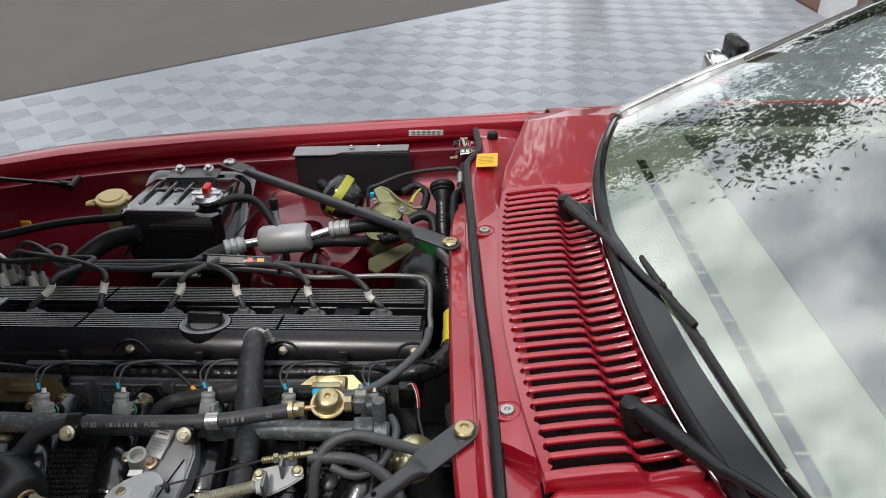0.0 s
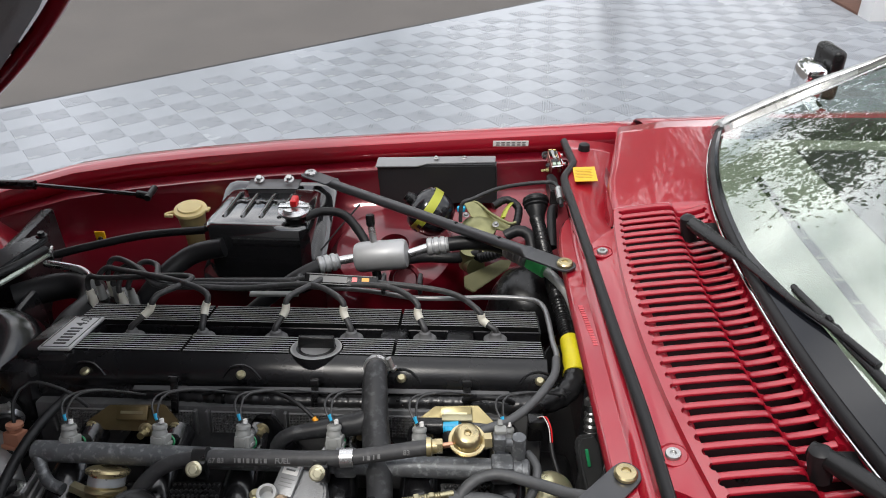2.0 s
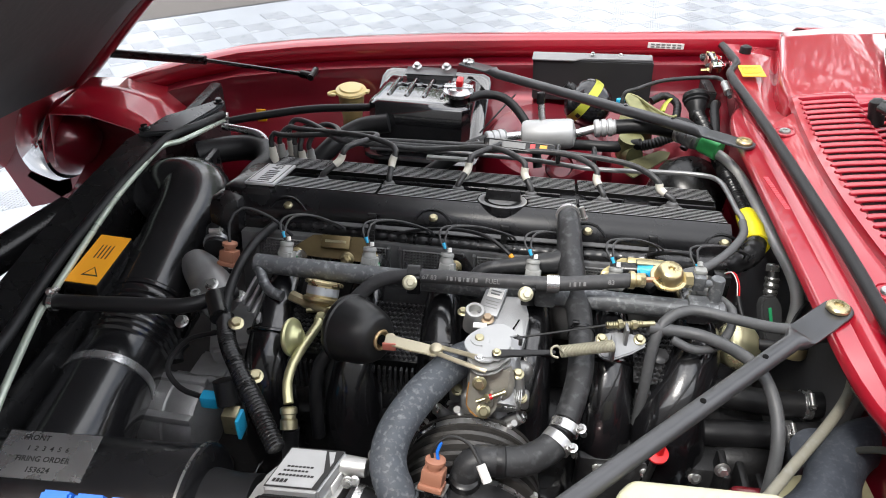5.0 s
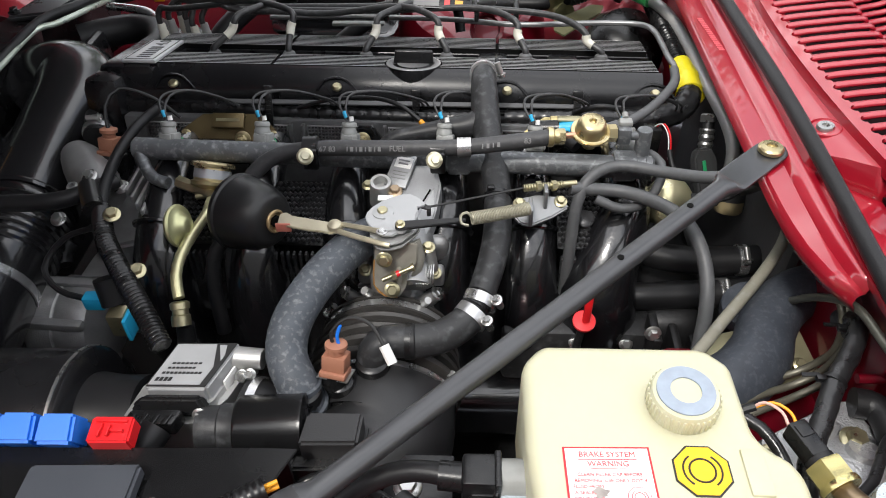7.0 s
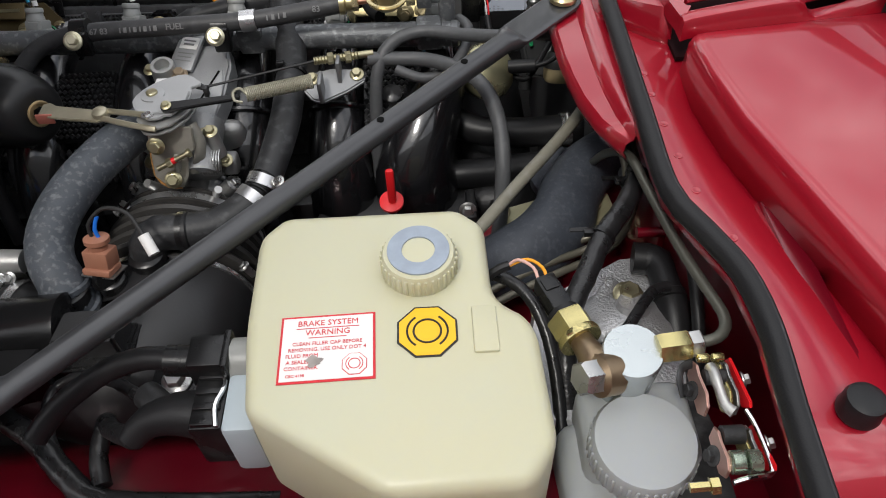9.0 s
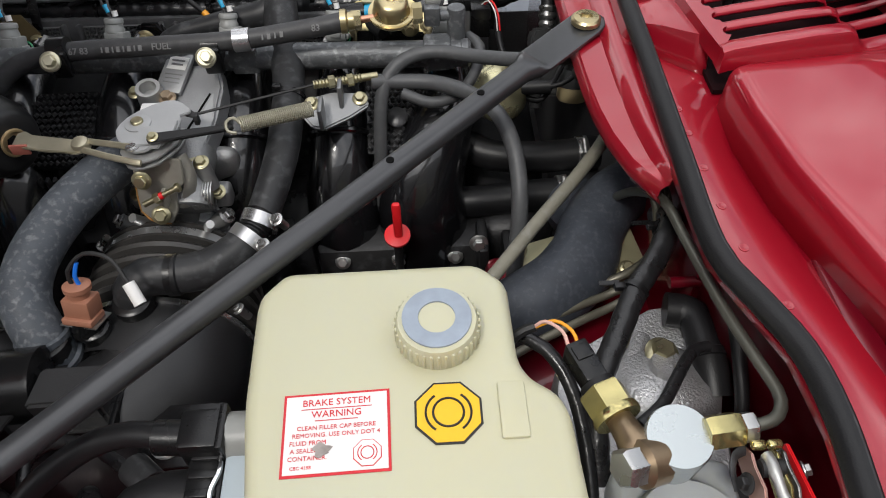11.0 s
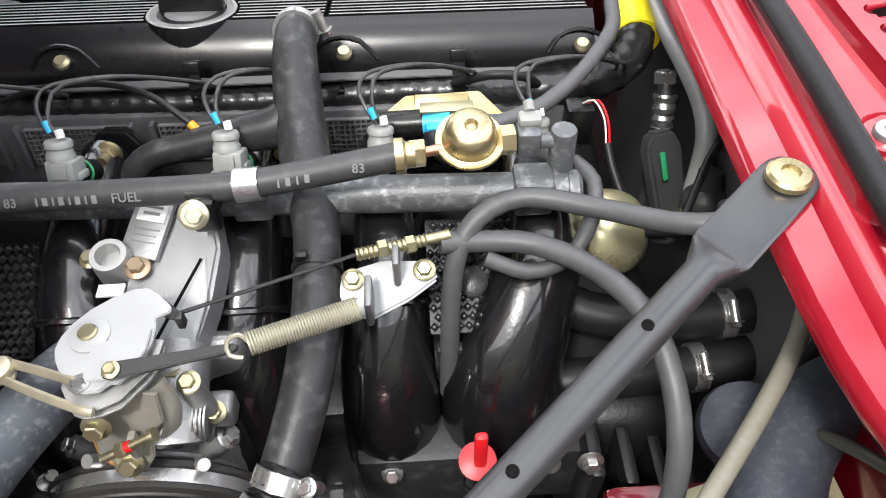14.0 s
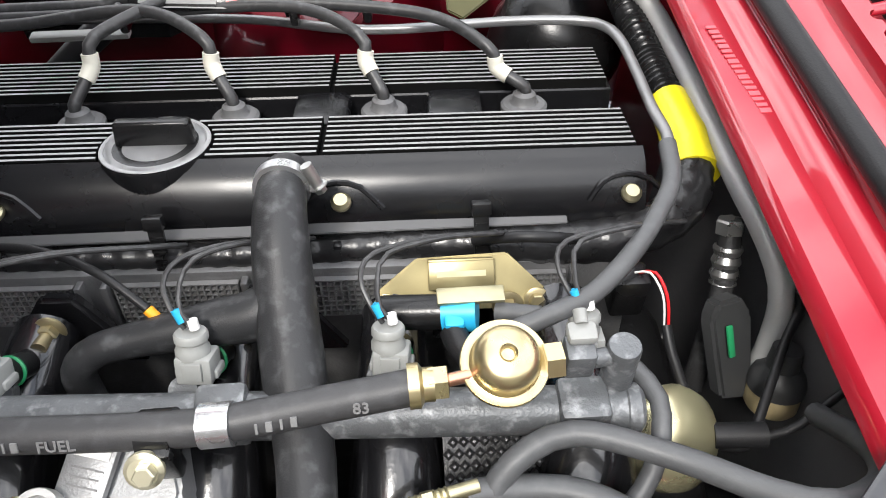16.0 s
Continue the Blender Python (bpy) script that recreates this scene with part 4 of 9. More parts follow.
def strut_brace(far):
    o = thing("strut_brace", "black tubular strut brace bolted across the bay", "strut brace", group="strut braces")
    a = Vector((0.015, 1.123, 0.876)) if far else Vector((0.029, 0.669, 0.876))
    b = Vector((-0.506, 1.587, 0.822)) if far else Vector((-0.49, 0.207, 0.826))
    d = (b - a).normalized()
    side = d.cross(Vector((0, 0, 1))).normalized()
    up = side.cross(d)
    bm = B()
    # flattened ends run into the round tube
    secs = []
    L = (b - a).length
    for s, w, h in ((-0.0185, 0.003, 0.0021), (-0.0175, 0.0085, 0.0023), (-0.014, 0.0138, 0.0023), (-0.008, 0.017, 0.0023), (0.0, 0.0182, 0.0023), (0.069, 0.0182, 0.0023), (0.0725, 0.0178, 0.0036), (0.08, 0.0148, 0.0088), (0.09, 0.0107, 0.0107), (L - 0.095, 0.0107, 0.0107), (L - 0.082, 0.0148, 0.0085), (L - 0.074, 0.0178, 0.0036), (L - 0.07, 0.0182, 0.0023), (L + 0.014, 0.0182, 0.0023), (L + 0.017, 0.0165, 0.0021)):
        lift = 0.014 if 0.09 < s < L - 0.09 else 0.0
        c = a + d * s - up * lift * 0.3
        e = 0.22 if h < 0.003 else 0.6 if h < 0.01 else 1.0
        secs.append([c + side * w * math.copysign(abs(math.cos(q)) ** e, math.cos(q)) + up * h * math.copysign(abs(math.sin(q)) ** e, math.sin(q)) for q in [2 * math.pi * (k + 0.5) / 16 for k in range(16)]])
    loft(bm, secs, True)
    part("tube", bm, material("brace_black", (0.05, 0.051, 0.055), 0.38, 0.35, coat=0.3, spec=0.6, vary=0.3, scale=20, bump=0.03) if far else bpy.data.materials["brace_black"], o)
    for p in (a, b):
        bm = B()
        lathe(bm, [(0.014, 0), (0.014, 0.004), (0.012, 0.006), (0.006, 0.0065), (0.005, 0.004), (0, 0.004)], p + Vector((0, 0, 0.003)), (0, 0, 1), 24)
        part("bolt", bm, GOLD if p is a else STEEL, o, "gold passivated bolt" if p is a else "")
    for s in (0.143, 0.249):
        bm = B()
        out = up
        lathe(bm, [(0.0034, -0.003), (0.0034, 0.0006), (0, 0.0006)], a + d * s - up * 0.0042 * (s - 0.09) / (L - 0.185) + out * 0.0106, out, 14)
        part("drilled_hole", bm, GROOVE, o)
    return o


strut_brace(True)
strut_brace(False)

TANKM = material("wet_black_paint", (0.012, 0.012, 0.013), 0.2, coat=1.0, vary=0.3, scale=40, bump=0.06, bump_scale=120, rough_vary=0.1)
TANKM.node_tree.nodes["Principled BSDF"].inputs["Coat IOR"].default_value = 1.9
tank = thing("coolant_header_tank", "black pressed steel coolant header tank with a radiator cap", "coolant tank")
tm = Matrix.Translation((-0.592, 1.487, 0.74)) @ Euler((radians(-4), 0, radians(-3))).to_matrix().to_4x4()
bm = B()
loft(bm, [[tm @ Vector((x * (0.115 - q), y * (0.106 - q), z)) for x, y in ((-1, -0.82), (-0.85, -1), (0.85, -1), (1, -0.82), (1, 0.82), (0.85, 1), (-0.85, 1), (-1, 0.82))] for z, q in ((-0.11, 0.006), (0.0, 0.0), (0.044, 0.002), (0.052, 0.008), (0.055, 0.016))], True)
part("body", bm, TANKM, tank)
flange = tm @ Matrix.Translation((0.004, 0.006, -0.012)) @ Matrix.Rotation(radians(30), 4, "X")
ring = [(-1, -0.8), (-0.95, -0.94), (-0.84, -1), (0.84, -1), (0.95, -0.94), (1, -0.8), (1, 0.8), (0.95, 0.94), (0.84, 1), (-0.84, 1), (-0.95, 0.94), (-1, 0.8)]
bm = B()
loft(bm, [[flange @ Vector((x * (0.133 - q), y * (0.138 - q), z)) for x, y in ring] for z, q in ((-0.003, 0.004), (-0.0015, 0.0), (0.002, 0.0), (0.0035, 0.003), (0.0025, 0.012))], True)
part("seam_flange", bm, TANKM, tank)
for k in range(4):
    bm = B()
    x = -0.075 + 0.04 * k
    tube(bm, [tm @ Vector(p) for p in ((x, -0.062, 0.052), (x, -0.055, 0.0565), (x, 0.0, 0.0575), (x, 0.055, 0.0565), (x, 0.064, 0.052))], 0.0055, 10, 0.01)
    part("pressed_rib", bm, TANKM, tank)
for k in range(5):
    bm = B()
    x = -0.062 + 0.024 * k
    tube(bm, [tm @ Vector((x + a, b + 0.004 * (k % 2), 0.0565)) for a, b in ((-0.012, 0.008), (0.0, 0.016), (0.012, 0.012), (0.02, 0.022))], 0.0034, 8, 0.004)
    part("embossed_mark", bm, TANKM, tank)
bm = B()
box(bm, (-0.594, 1.58, 0.8), (0.12, 0.05, 0.004), 0.001)
box(bm, (-0.594, 1.557, 0.785), (0.11, 0.004, 0.034), 0.001)
part("mounting_bracket", bm, material("bracket_grey", (0.12, 0.12, 0.122), 0.35, 0.5), tank)
for p in ((-0.63, 1.594, 0.806), (-0.558, 1.585, 0.811)):
    bolt(p, (0, -0.3, 1), 0.009, STEEL, tank)
bm = B()
lathe(bm, [(0.022, 0), (0.022, 0.018), (0.026, 0.022)], (-0.512, 1.415, 0.795), (0, -0.05, 1), 24)
part("filler_neck", bm, BLACK, tank)
bm = B()
lathe(bm, [(0.03, 0), (0.033, 0.004), (0.033, 0.009), (0.027, 0.012), (0.024, 0.016), (0, 0.017)], (-0.512, 1.415, 0.818), (0, -0.05, 1), 30)
box(bm, (-0.512, 1.415, 0.835), (0.062, 0.018, 0.003), 0.001)
part("pressure_cap", bm, BRIGHT, tank, "bright metal pressure cap")
bm = B()
box(bm, (-0.51, 1.417, 0.844), (0.014, 0.03, 0.014), 0.002)
part("red_lever", bm, REDP, tank, "red release lever")

hose("overflow_hose", "black rubber hose from the tank's neck", [(-0.49, 1.405, 0.812), (-0.455, 1.425, 0.815), (-0.41, 1.42, 0.81), (-0.37, 1.375, 0.79), (-0.34, 1.325, 0.755), (-0.33, 1.3, 0.71)], 0.0095)
hose("bleed_hose", "black rubber hose from radiator to header tank", [(-1.038, 1.368, 0.738), (-0.95, 1.392, 0.75), (-0.84, 1.42, 0.76), (-0.7, 1.43, 0.768)], 0.009)
clampband("hose_clamp", (-0.708, 1.43, 0.768), (1, 0.1, 0), 0.0095, width=0.008)
clampband("hose_clamp", (-1.03, 1.37, 0.739), (1, 0.2, 0), 0.0095, width=0.008)
hose("lower_hose", "black rubber hose beside the header tank", [(-0.66, 1.37, 0.76), (-0.73, 1.36, 0.745), (-0.79, 1.31, 0.71), (-0.84, 1.26, 0.65)], 0.021)
hose("thin_wire", "thin dark wire beside the header tank", [(-0.46, 1.39, 0.74), (-0.42, 1.46, 0.765), (-0.39, 1.53, 0.775)], 0.002)

wash = thing("washer_bottle_neck", "cream plastic washer filler with a hinged cap", "washer filler")
bm = B()
lathe(bm, [(0.022, -0.12), (0.024, -0.06), (0.029, -0.03), (0.031, -0.006), (0.033, 0.0)], (-0.78, 1.528, 0.758), (0.03, -0.1, 1), 24)
part("neck", bm, material("yellowed_plastic", (0.7, 0.56, 0.25), 0.4, vary=0.1, scale=20, sss=0.2), wash)
bm = B()
lathe(bm, [(0.036, 0), (0.038, 0.003), (0.036, 0.008), (0.028, 0.01), (0.026, 0.014), (0, 0.015)], (-0.78, 1.528, 0.759), (0.03, -0.1, 1), 28)
tube(bm, [(-0.81, 1.52, 0.762), (-0.826, 1.51, 0.763), (-0.828, 1.50, 0.762), (-0.812, 1.502, 0.761)], 0.004, 8)
box(bm, (-0.744, 1.53, 0.762), (0.016, 0.018, 0.006), 0.002)
part("cap", bm, bpy.data.materials["yellowed_plastic"], wash)

fb = thing("fuse_cover", "black sheet cover on the inner wing", "cover")
bm = B()
prism(bm, [(-0.138, 0.0), (0.138, 0.0), (0.138, -0.1), (-0.138, -0.1)], 0.03, Matrix.Translation((-0.217, 1.592, 0.842)) @ Euler((radians(90), radians(-2.5), radians(-4))).to_matrix().to_4x4(), 0.003)
part("front", bm, material("grained_black", (0.022, 0.022, 0.024), 0.5, vary=0.2, bump=0.1, bump_scale=400), fb)
bm = B()
prism(bm, [(-0.138, 0.0), (0.138, 0.0), (0.138, -0.03), (-0.02, -0.034), (-0.04, -0.045), (-0.138, -0.045)], 0.003, Matrix.Translation((-0.217, 1.632, 0.847)) @ Euler((radians(4), radians(-2.5), radians(-4))).to_matrix().to_4x4(), 0.001)
part("top_flange", bm, material("grey_painted_steel", (0.26, 0.26, 0.265), 0.38, 0.4), fb)
for dx in (0.0, 0.065):
    bolt((-0.217 + dx, 1.617, 0.849), (0, 0, 1), 0.005, STEEL, fb)

# cruise actuator, vacuum dome and heater valve behind the engine
act = thing("vacuum_actuator", "black moulded vacuum can with a yellow label band", "actuator")
av, aa = Vector((-0.228, 1.468, 0.79)), Vector((-0.72, 0.12, 0.5)).normalized()
bm = B()
lathe(bm, [(0, -0.052), (0.018, -0.05), (0.036, -0.042), (0.048, -0.025), (0.052, -0.005), (0.052, 0.012), (0.05, 0.02), (0.046, 0.03), (0.03, 0.042), (0.012, 0.046), (0, 0.046)], av, aa, 40)
part("can", bm, material("smoked_black_plastic", (0.012, 0.012, 0.014), 0.16, spec=0.6, vary=0.3, scale=30, bump=0.06, bump_scale=120), act)
olive = material("olive_zinc", (0.42, 0.44, 0.05), 0.4, 0.2, vary=0.15)
bm = B()
lathe(bm, [(0.0523, 0.0), (0.0529, 0.0), (0.0529, 0.0125), (0.0512, 0.0195), (0.0505, 0.0195)], av, aa, 40)
part("label_band", bm, olive, act, "yellow-green label band")
for k in range(3):
    bm = B()
    box(bm, (0.0, -0.053, 0.006), (0.01, 0.0012, 0.009), 0, Matrix.Translation(av) @ frame_of(aa) @ Matrix.Rotation(radians(20 + 26 * k), 4, "Z"))
    part("print", bm, INK, act)
bm = B()
lathe(bm, [(0.014, 0.04), (0.014, 0.056), (0.011, 0.058), (0.011, 0.064), (0, 0.064)], av, aa, 12)
part("nozzle", bm, BLACK, act)
vb = thing("vacuum_valve", "greenish zinc valve body with a folded bracket", "valve")
cast = material("olive_zinc_casting", (0.27, 0.265, 0.13), 0.36, 0.65, vary=0.4, scale=50, bump=0.08)
bm = B()
lathe(bm, [(0, -0.06), (0.03, -0.058), (0.034, -0.05), (0.034, -0.015), (0.038, -0.012), (0.038, -0.004), (0.03, 0.0), (0.022, 0.006), (0.01, 0.008), (0, 0.008)], (-0.125, 1.405, 0.79), (-0.12, -0.3, 1), 30)
part("valve_body", bm, cast, vb)
bm = B()
prism(bm, [(-0.045, 0.03), (-0.035, 0.042), (-0.01, 0.03), (0.04, -0.012), (0.062, -0.02), (0.056, -0.036), (0.02, -0.034), (-0.03, -0.004)], 0.003, Matrix.Translation((-0.11, 1.432, 0.80)) @ Euler((radians(20), radians(6), 0)).to_matrix().to_4x4(), 0.001)
part("bracket", bm, cast, vb, "folded yellow zinc bracket")
bm = B()
tube(bm, [(-0.152, 1.474, 0.815), (-0.125, 1.468, 0.812), (-0.095, 1.43, 0.805), (-0.06, 1.405, 0.797), (-0.045, 1.41, 0.797)], 0.0035, 8)
part("folded_edge", bm, cast, vb)
bm = B()
prism(bm, [(-0.06, -0.018), (-0.045, -0.032), (0.04, 0.012), (0.052, 0.03), (0.03, 0.036), (-0.055, 0.008)], 0.004, Matrix.Translation((-0.1, 1.3, 0.735)) @ Euler((radians(24), 0, radians(14))).to_matrix().to_4x4(), 0.0015)
part("lower_bracket", bm, material("olive_drab_zinc", (0.1, 0.095, 0.045), 0.4, 0.6, vary=0.3, scale=40), vb)
for p in ((-0.137, 1.462, 0.806), (-0.15, 1.43, 0.803), (-0.088, 1.40, 0.797)):
    bolt(p, (0, -0.3, 1), 0.0055, ALU2, vb)
bm = B()
rod(bm, (-0.14, 1.365, 0.72), (-0.138, 1.358, 0.765), 0.026)
rod(bm, (-0.138, 1.35, 0.73), (-0.13, 1.33, 0.735), 0.02)
part("lower_body", bm, cast, vb)
bm = B()
box(bm, (-0.16, 1.452, 0.806), (0.018, 0.012, 0.012), 0.003)
part("blue_cap", bm, CYANP, vb, "small blue cap")
bm = B()
tube(bm, [(-0.072, 1.43, 0.795), (-0.064, 1.452, 0.802), (-0.052, 1.474, 0.806)], 0.009, 8, squash=0.35)
part("yellow_strap", bm, olive, vb, "yellow strap")
hose("valve_wiring", "black taped wiring beside the zinc valve", [(-0.09, 1.475, 0.8), (-0.06, 1.49, 0.808), (-0.036, 1.47, 0.8), (-0.04, 1.43, 0.79), (-0.05, 1.395, 0.785), (-0.028, 1.375, 0.79), (-0.02, 1.35, 0.78), (-0.035, 1.33, 0.76)], 0.0085, RUBBER, "wiring", ribs=(0.012, 0.0006))
hose("valve_wiring", "black hose looping to the valve", [(-0.07, 1.365, 0.79), (-0.045, 1.37, 0.8), (-0.022, 1.36, 0.796), (-0.015, 1.335, 0.775)], 0.012, RUBBER, "wiring")
hose("side_hose", "black rubber hose standing beside the conduit", [(0.036, 1.43, 0.8), (0.034, 1.42, 0.825), (0.027, 1.4, 0.826), (0.024, 1.36, 0.81), (0.022, 1.32, 0.79)], 0.0095)
hose("vacuum_pipe", "thin black pipe bent over the actuator", [(-0.162, 1.408, 0.80), (-0.161, 1.413, 0.83), (-0.155, 1.418, 0.842), (-0.14, 1.42, 0.846), (-0.087, 1.44, 0.86), (-0.034, 1.452, 0.865), (0.015, 1.452, 0.87), (0.032, 1.446, 0.872), (0.039, 1.43, 0.872), (0.04, 1.4, 0.87), (0.038, 1.35, 0.87)], 0.0042, HOSE, "pipe")
hose("vacuum_connector", "dark connector on the thin pipe", [(0.0405, 1.418, 0.871), (0.039, 1.372, 0.87)], 0.0082, STEEL, "connector")
hose("ribbed_hose", "black ribbed hose curling below the brace", [(-0.06, 1.325, 0.79), (-0.075, 1.32, 0.785), (-0.1, 1.315, 0.775), (-0.125, 1.32, 0.765)], 0.0105, RUBBER, ribs=(0.006, 0.001))
hose("charge_hose", "black hose across the red inner wing", [(-0.36, 1.3, 0.77), (-0.3, 1.34, 0.745), (-0.24, 1.37, 0.735), (-0.17, 1.36, 0.74), (-0.12, 1.34, 0.76)], 0.012)
bm = B()
lathe(bm, [(0.075, -0.16), (0.08, -0.02), (0.072, 0.02), (0.05, 0.045), (0, 0.055)], (-0.02, 1.27, 0.7), (0.2, -0.3, 1), 30)
tagged(part("heater_box", bm, BLACK), "rounded black housing behind the engine", "housing")

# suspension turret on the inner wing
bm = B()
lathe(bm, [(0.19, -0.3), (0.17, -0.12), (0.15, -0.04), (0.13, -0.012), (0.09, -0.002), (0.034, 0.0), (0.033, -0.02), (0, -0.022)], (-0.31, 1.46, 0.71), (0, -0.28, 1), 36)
part("suspension_turret", bm, RED_SHADED, car, "red pressed suspension turret")
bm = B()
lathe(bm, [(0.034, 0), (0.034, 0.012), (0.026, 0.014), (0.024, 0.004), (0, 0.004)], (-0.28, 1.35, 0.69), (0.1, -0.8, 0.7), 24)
part("drain_cup", bm, RED_SHADED, car)

# gas strut of the bonnet
gs = thing("gas_strut", "black gas strut holding the bonnet open", "gas strut")
bm = B()
rod(bm, (-1.62, 1.6, 0.80), (-1.16, 1.59, 0.795), 0.011)
part("cylinder", bm, BLACK, gs)
bm = B()
rod(bm, (-1.16, 1.59, 0.795), (-0.9, 1.565, 0.782), 0.005)
part("rod", bm, material("rod_dark", (0.1, 0.1, 0.1), 0.25, 0.9), gs)
bm = B()
rod(bm, (-0.912, 1.566, 0.783), (-0.884, 1.562, 0.78), 0.0095)
rod(bm, (-0.884, 1.55, 0.78), (-0.884, 1.60, 0.782), 0.008)
part("ball_joint", bm, BLACK, gs)

# tags, stickers and stops on the wings
bm = B()
box(bm, (-0.04, 1.6915, 0.853), (0.085, 0.0016, 0.014), 0, Matrix.Translation((0, 0, 0)))
lab = tagged(part("wing_label", bm, WHITE), "white paper label on the wing's inner face", "label")
for r in range(2):
    for k in range(6):
        bm = B()
        box(bm, (-0.071 + 0.0125 * k, 1.6903, 0.856 - 0.006 * r), (0.0085, 0.0012, 0.003))
        part("print", bm, GREYINK, lab)
yt = thing("yellow_tag", "yellow printed paper tag on the scuttle", "label")
ym = Matrix.Translation((0.098, 1.452, 0.889)) @ Euler((radians(-3), radians(-4), radians(-4))).to_matrix().to_4x4()
bm = B()
box(bm, (0, 0, 0), (0.046, 0.075, 0.0012), 0, ym)
part("paper", bm, material("yellow_paper", (0.78, 0.46, 0.03), 0.5, vary=0.05), yt)
for k in range(6):
    bm = B()
    box(bm, (-0.002, 0.02 - 0.008 * k, 0.001), (0.036 - 0.006 * (k % 2), 0.002, 0.0004), 0, ym)
    part("print", bm, material("ochre_print", (0.45, 0.28, 0.03), 0.5) if k == 0 else bpy.data.materials["ochre_print"], yt)
for far in (True, False):
    bm = B()
    lathe(bm, [(0.01, -0.012), (0.01, 0.0), (0.0128, 0.0015), (0.0132, 0.004), (0.0126, 0.006), (0.0126, 0.0135), (0.0114, 0.0168), (0.008, 0.0186), (0, 0.019)], (0.119 if far else 0.136, mir(1.6, far), 0.8745), (0, 0, 1), 28)
    tagged(part("rubber_stop", bm, RUBBER), "black rubber bonnet stop", "rubber stop", "bonnet stops")

# latches by the bulkhead's ends
pink_zinc = material("pink_zinc", (0.5, 0.3, 0.25), 0.35, 0.7)


def bonnet_latch(at, sg, wide):
    """Two sprung catches one behind the other, each between thin plates."""
    o = thing("bonnet_latch", "zinc-plated bonnet latch with coloured levers", "bonnet latch", group="bonnet latches")
    m = Matrix.Translation(at) @ Matrix.Diagonal((1, sg, 1, 1))
    on_edge = Euler((radians(90), 0, radians(90))).to_matrix().to_4x4()
    shape = [(-0.018, -0.016), (0.012, -0.018), (0.02, -0.008), (0.019, 0.003), (0.011, 0.008), (-0.004, 0.005), (-0.012, 0.006), (-0.019, 0.0)]
    for y0, s, dx in ((-0.017, 1.0, 0.0), (0.03, 0.84, 0.001)):
        for x, mm, sx in ((-0.013, pink_zinc, 1.0), (0.003, YZ, 0.95), (0.0072, STEEL, 1.0)):
            bm = B()
            prism(bm, [(a * s * sx, b * s) for a, b in shape], 0.0019, m @ Matrix.Translation((x + dx, y0, 0.0)) @ on_edge, 0.0006)
            part("side_plate", bm, mm, o)
        bm = B()
        prism(bm, [(-0.024 * s, -0.008), (-0.021 * s, 0.001), (0.018 * s, 0.009), (0.021 * s, 0.006), (0.014 * s, -0.006)], 0.0022, m @ Matrix.Translation((0.0128 + dx, y0 + 0.002, 0.001)) @ on_edge, 0.0006)
        part("lever", bm, REDP, o, "red lever")
        bolt(m @ Vector((-0.02 + dx, y0 + 0.004, -0.001)), (-1, 0, 0.35), 0.0052, DARKM, o, "pivot_bolt")
        bolt(m @ Vector((0.0155 + dx, y0 - 0.002, 0.0)), (1, 0, 0.35), 0.0045, STEEL, o, "pivot_bolt")
    # cross bridge, catch lever and its hooked end
    bm = B()
    for x in (-0.0085, 0.0015):
        box(bm, (x, -0.034, 0.006), (0.0095, 0.006, 0.006), 0.0022, m, 3)
    part("bridge", bm, YZ, o)
    bm = B()
    tube(bm, [m @ Vector(p) for p in ((-0.006, -0.027, 0.006), (-0.006, -0.02, 0.0085), (-0.0045, -0.01, 0.0065), (-0.003, 0.001, 0.004), (0.001, 0.007, 0.004))], 0.0035, 10, squash=0.8, radii=[0.0042, 0.0046, 0.0035, 0.0036, 0.0042])
    part("catch", bm, ALU, o)
    for y, z, r in ((-0.02, 0.004, 0.0055), (0.022, 0.003, 0.0062)):
        bm = B()
        rod(bm, m @ Vector((-0.0115, y, z)), m @ Vector((0.0025, y, z)), r)
        part("spring_core", bm, DARKM, o)
    for x in (-0.0077, 0.0027):
        bm = B()
        lathe(bm, [(0.0068, -0.0042), (0.0076, -0.0036), (0.0076, 0.0036), (0.0068, 0.0042), (0, 0.0042)], m @ Vector((x, 0.041, 0.004)), (1, 0, 0), 22)
        part("roller", bm, OIL, o, "oil-tinted zinc roller")
    bm = B()
    tube(bm, [m @ Vector(p) for p in ((0.0095, 0.006, 0.004), (0.0115, 0.02, 0.006), (0.0125, 0.045, 0.006), (0.009, 0.051, 0.006), (-0.004, 0.0525, 0.006), (-0.014, 0.0545, 0.005))], 0.0019, 8, 0.004)
    part("wire_hook", bm, CHROME, o)
    bm = B()
    tube(bm, [m @ Vector(p) for p in ((-0.015, -0.034, 0.0), (-0.023, -0.03, 0.001), (-0.027, -0.02, 0.0), (-0.026, -0.01, -0.004))], 0.0035, 8, squash=0.4)
    part("guard", bm, DARKM, o)
    bm = B()
    lathe(bm, [(0.0034, -0.012), (0.0034, 0.0), (0.0058, 0.0005), (0.0058, 0.006), (0, 0.006)], m @ Vector((-0.026, 0.052, -0.004)), (1, 0, 0.1), 6)
    part("adjuster", bm, YZ, o)
    bm = B()
    prism(bm, [(-wide, -0.04), (0.004, -0.04), (0.01, -0.02), (0.01, 0.05), (-wide, 0.05)], 0.04, m @ Matrix.Translation((0, 0, -0.056)), 0.003)
    part("base_bracket", bm, DARKM, o, "dusty black base bracket")


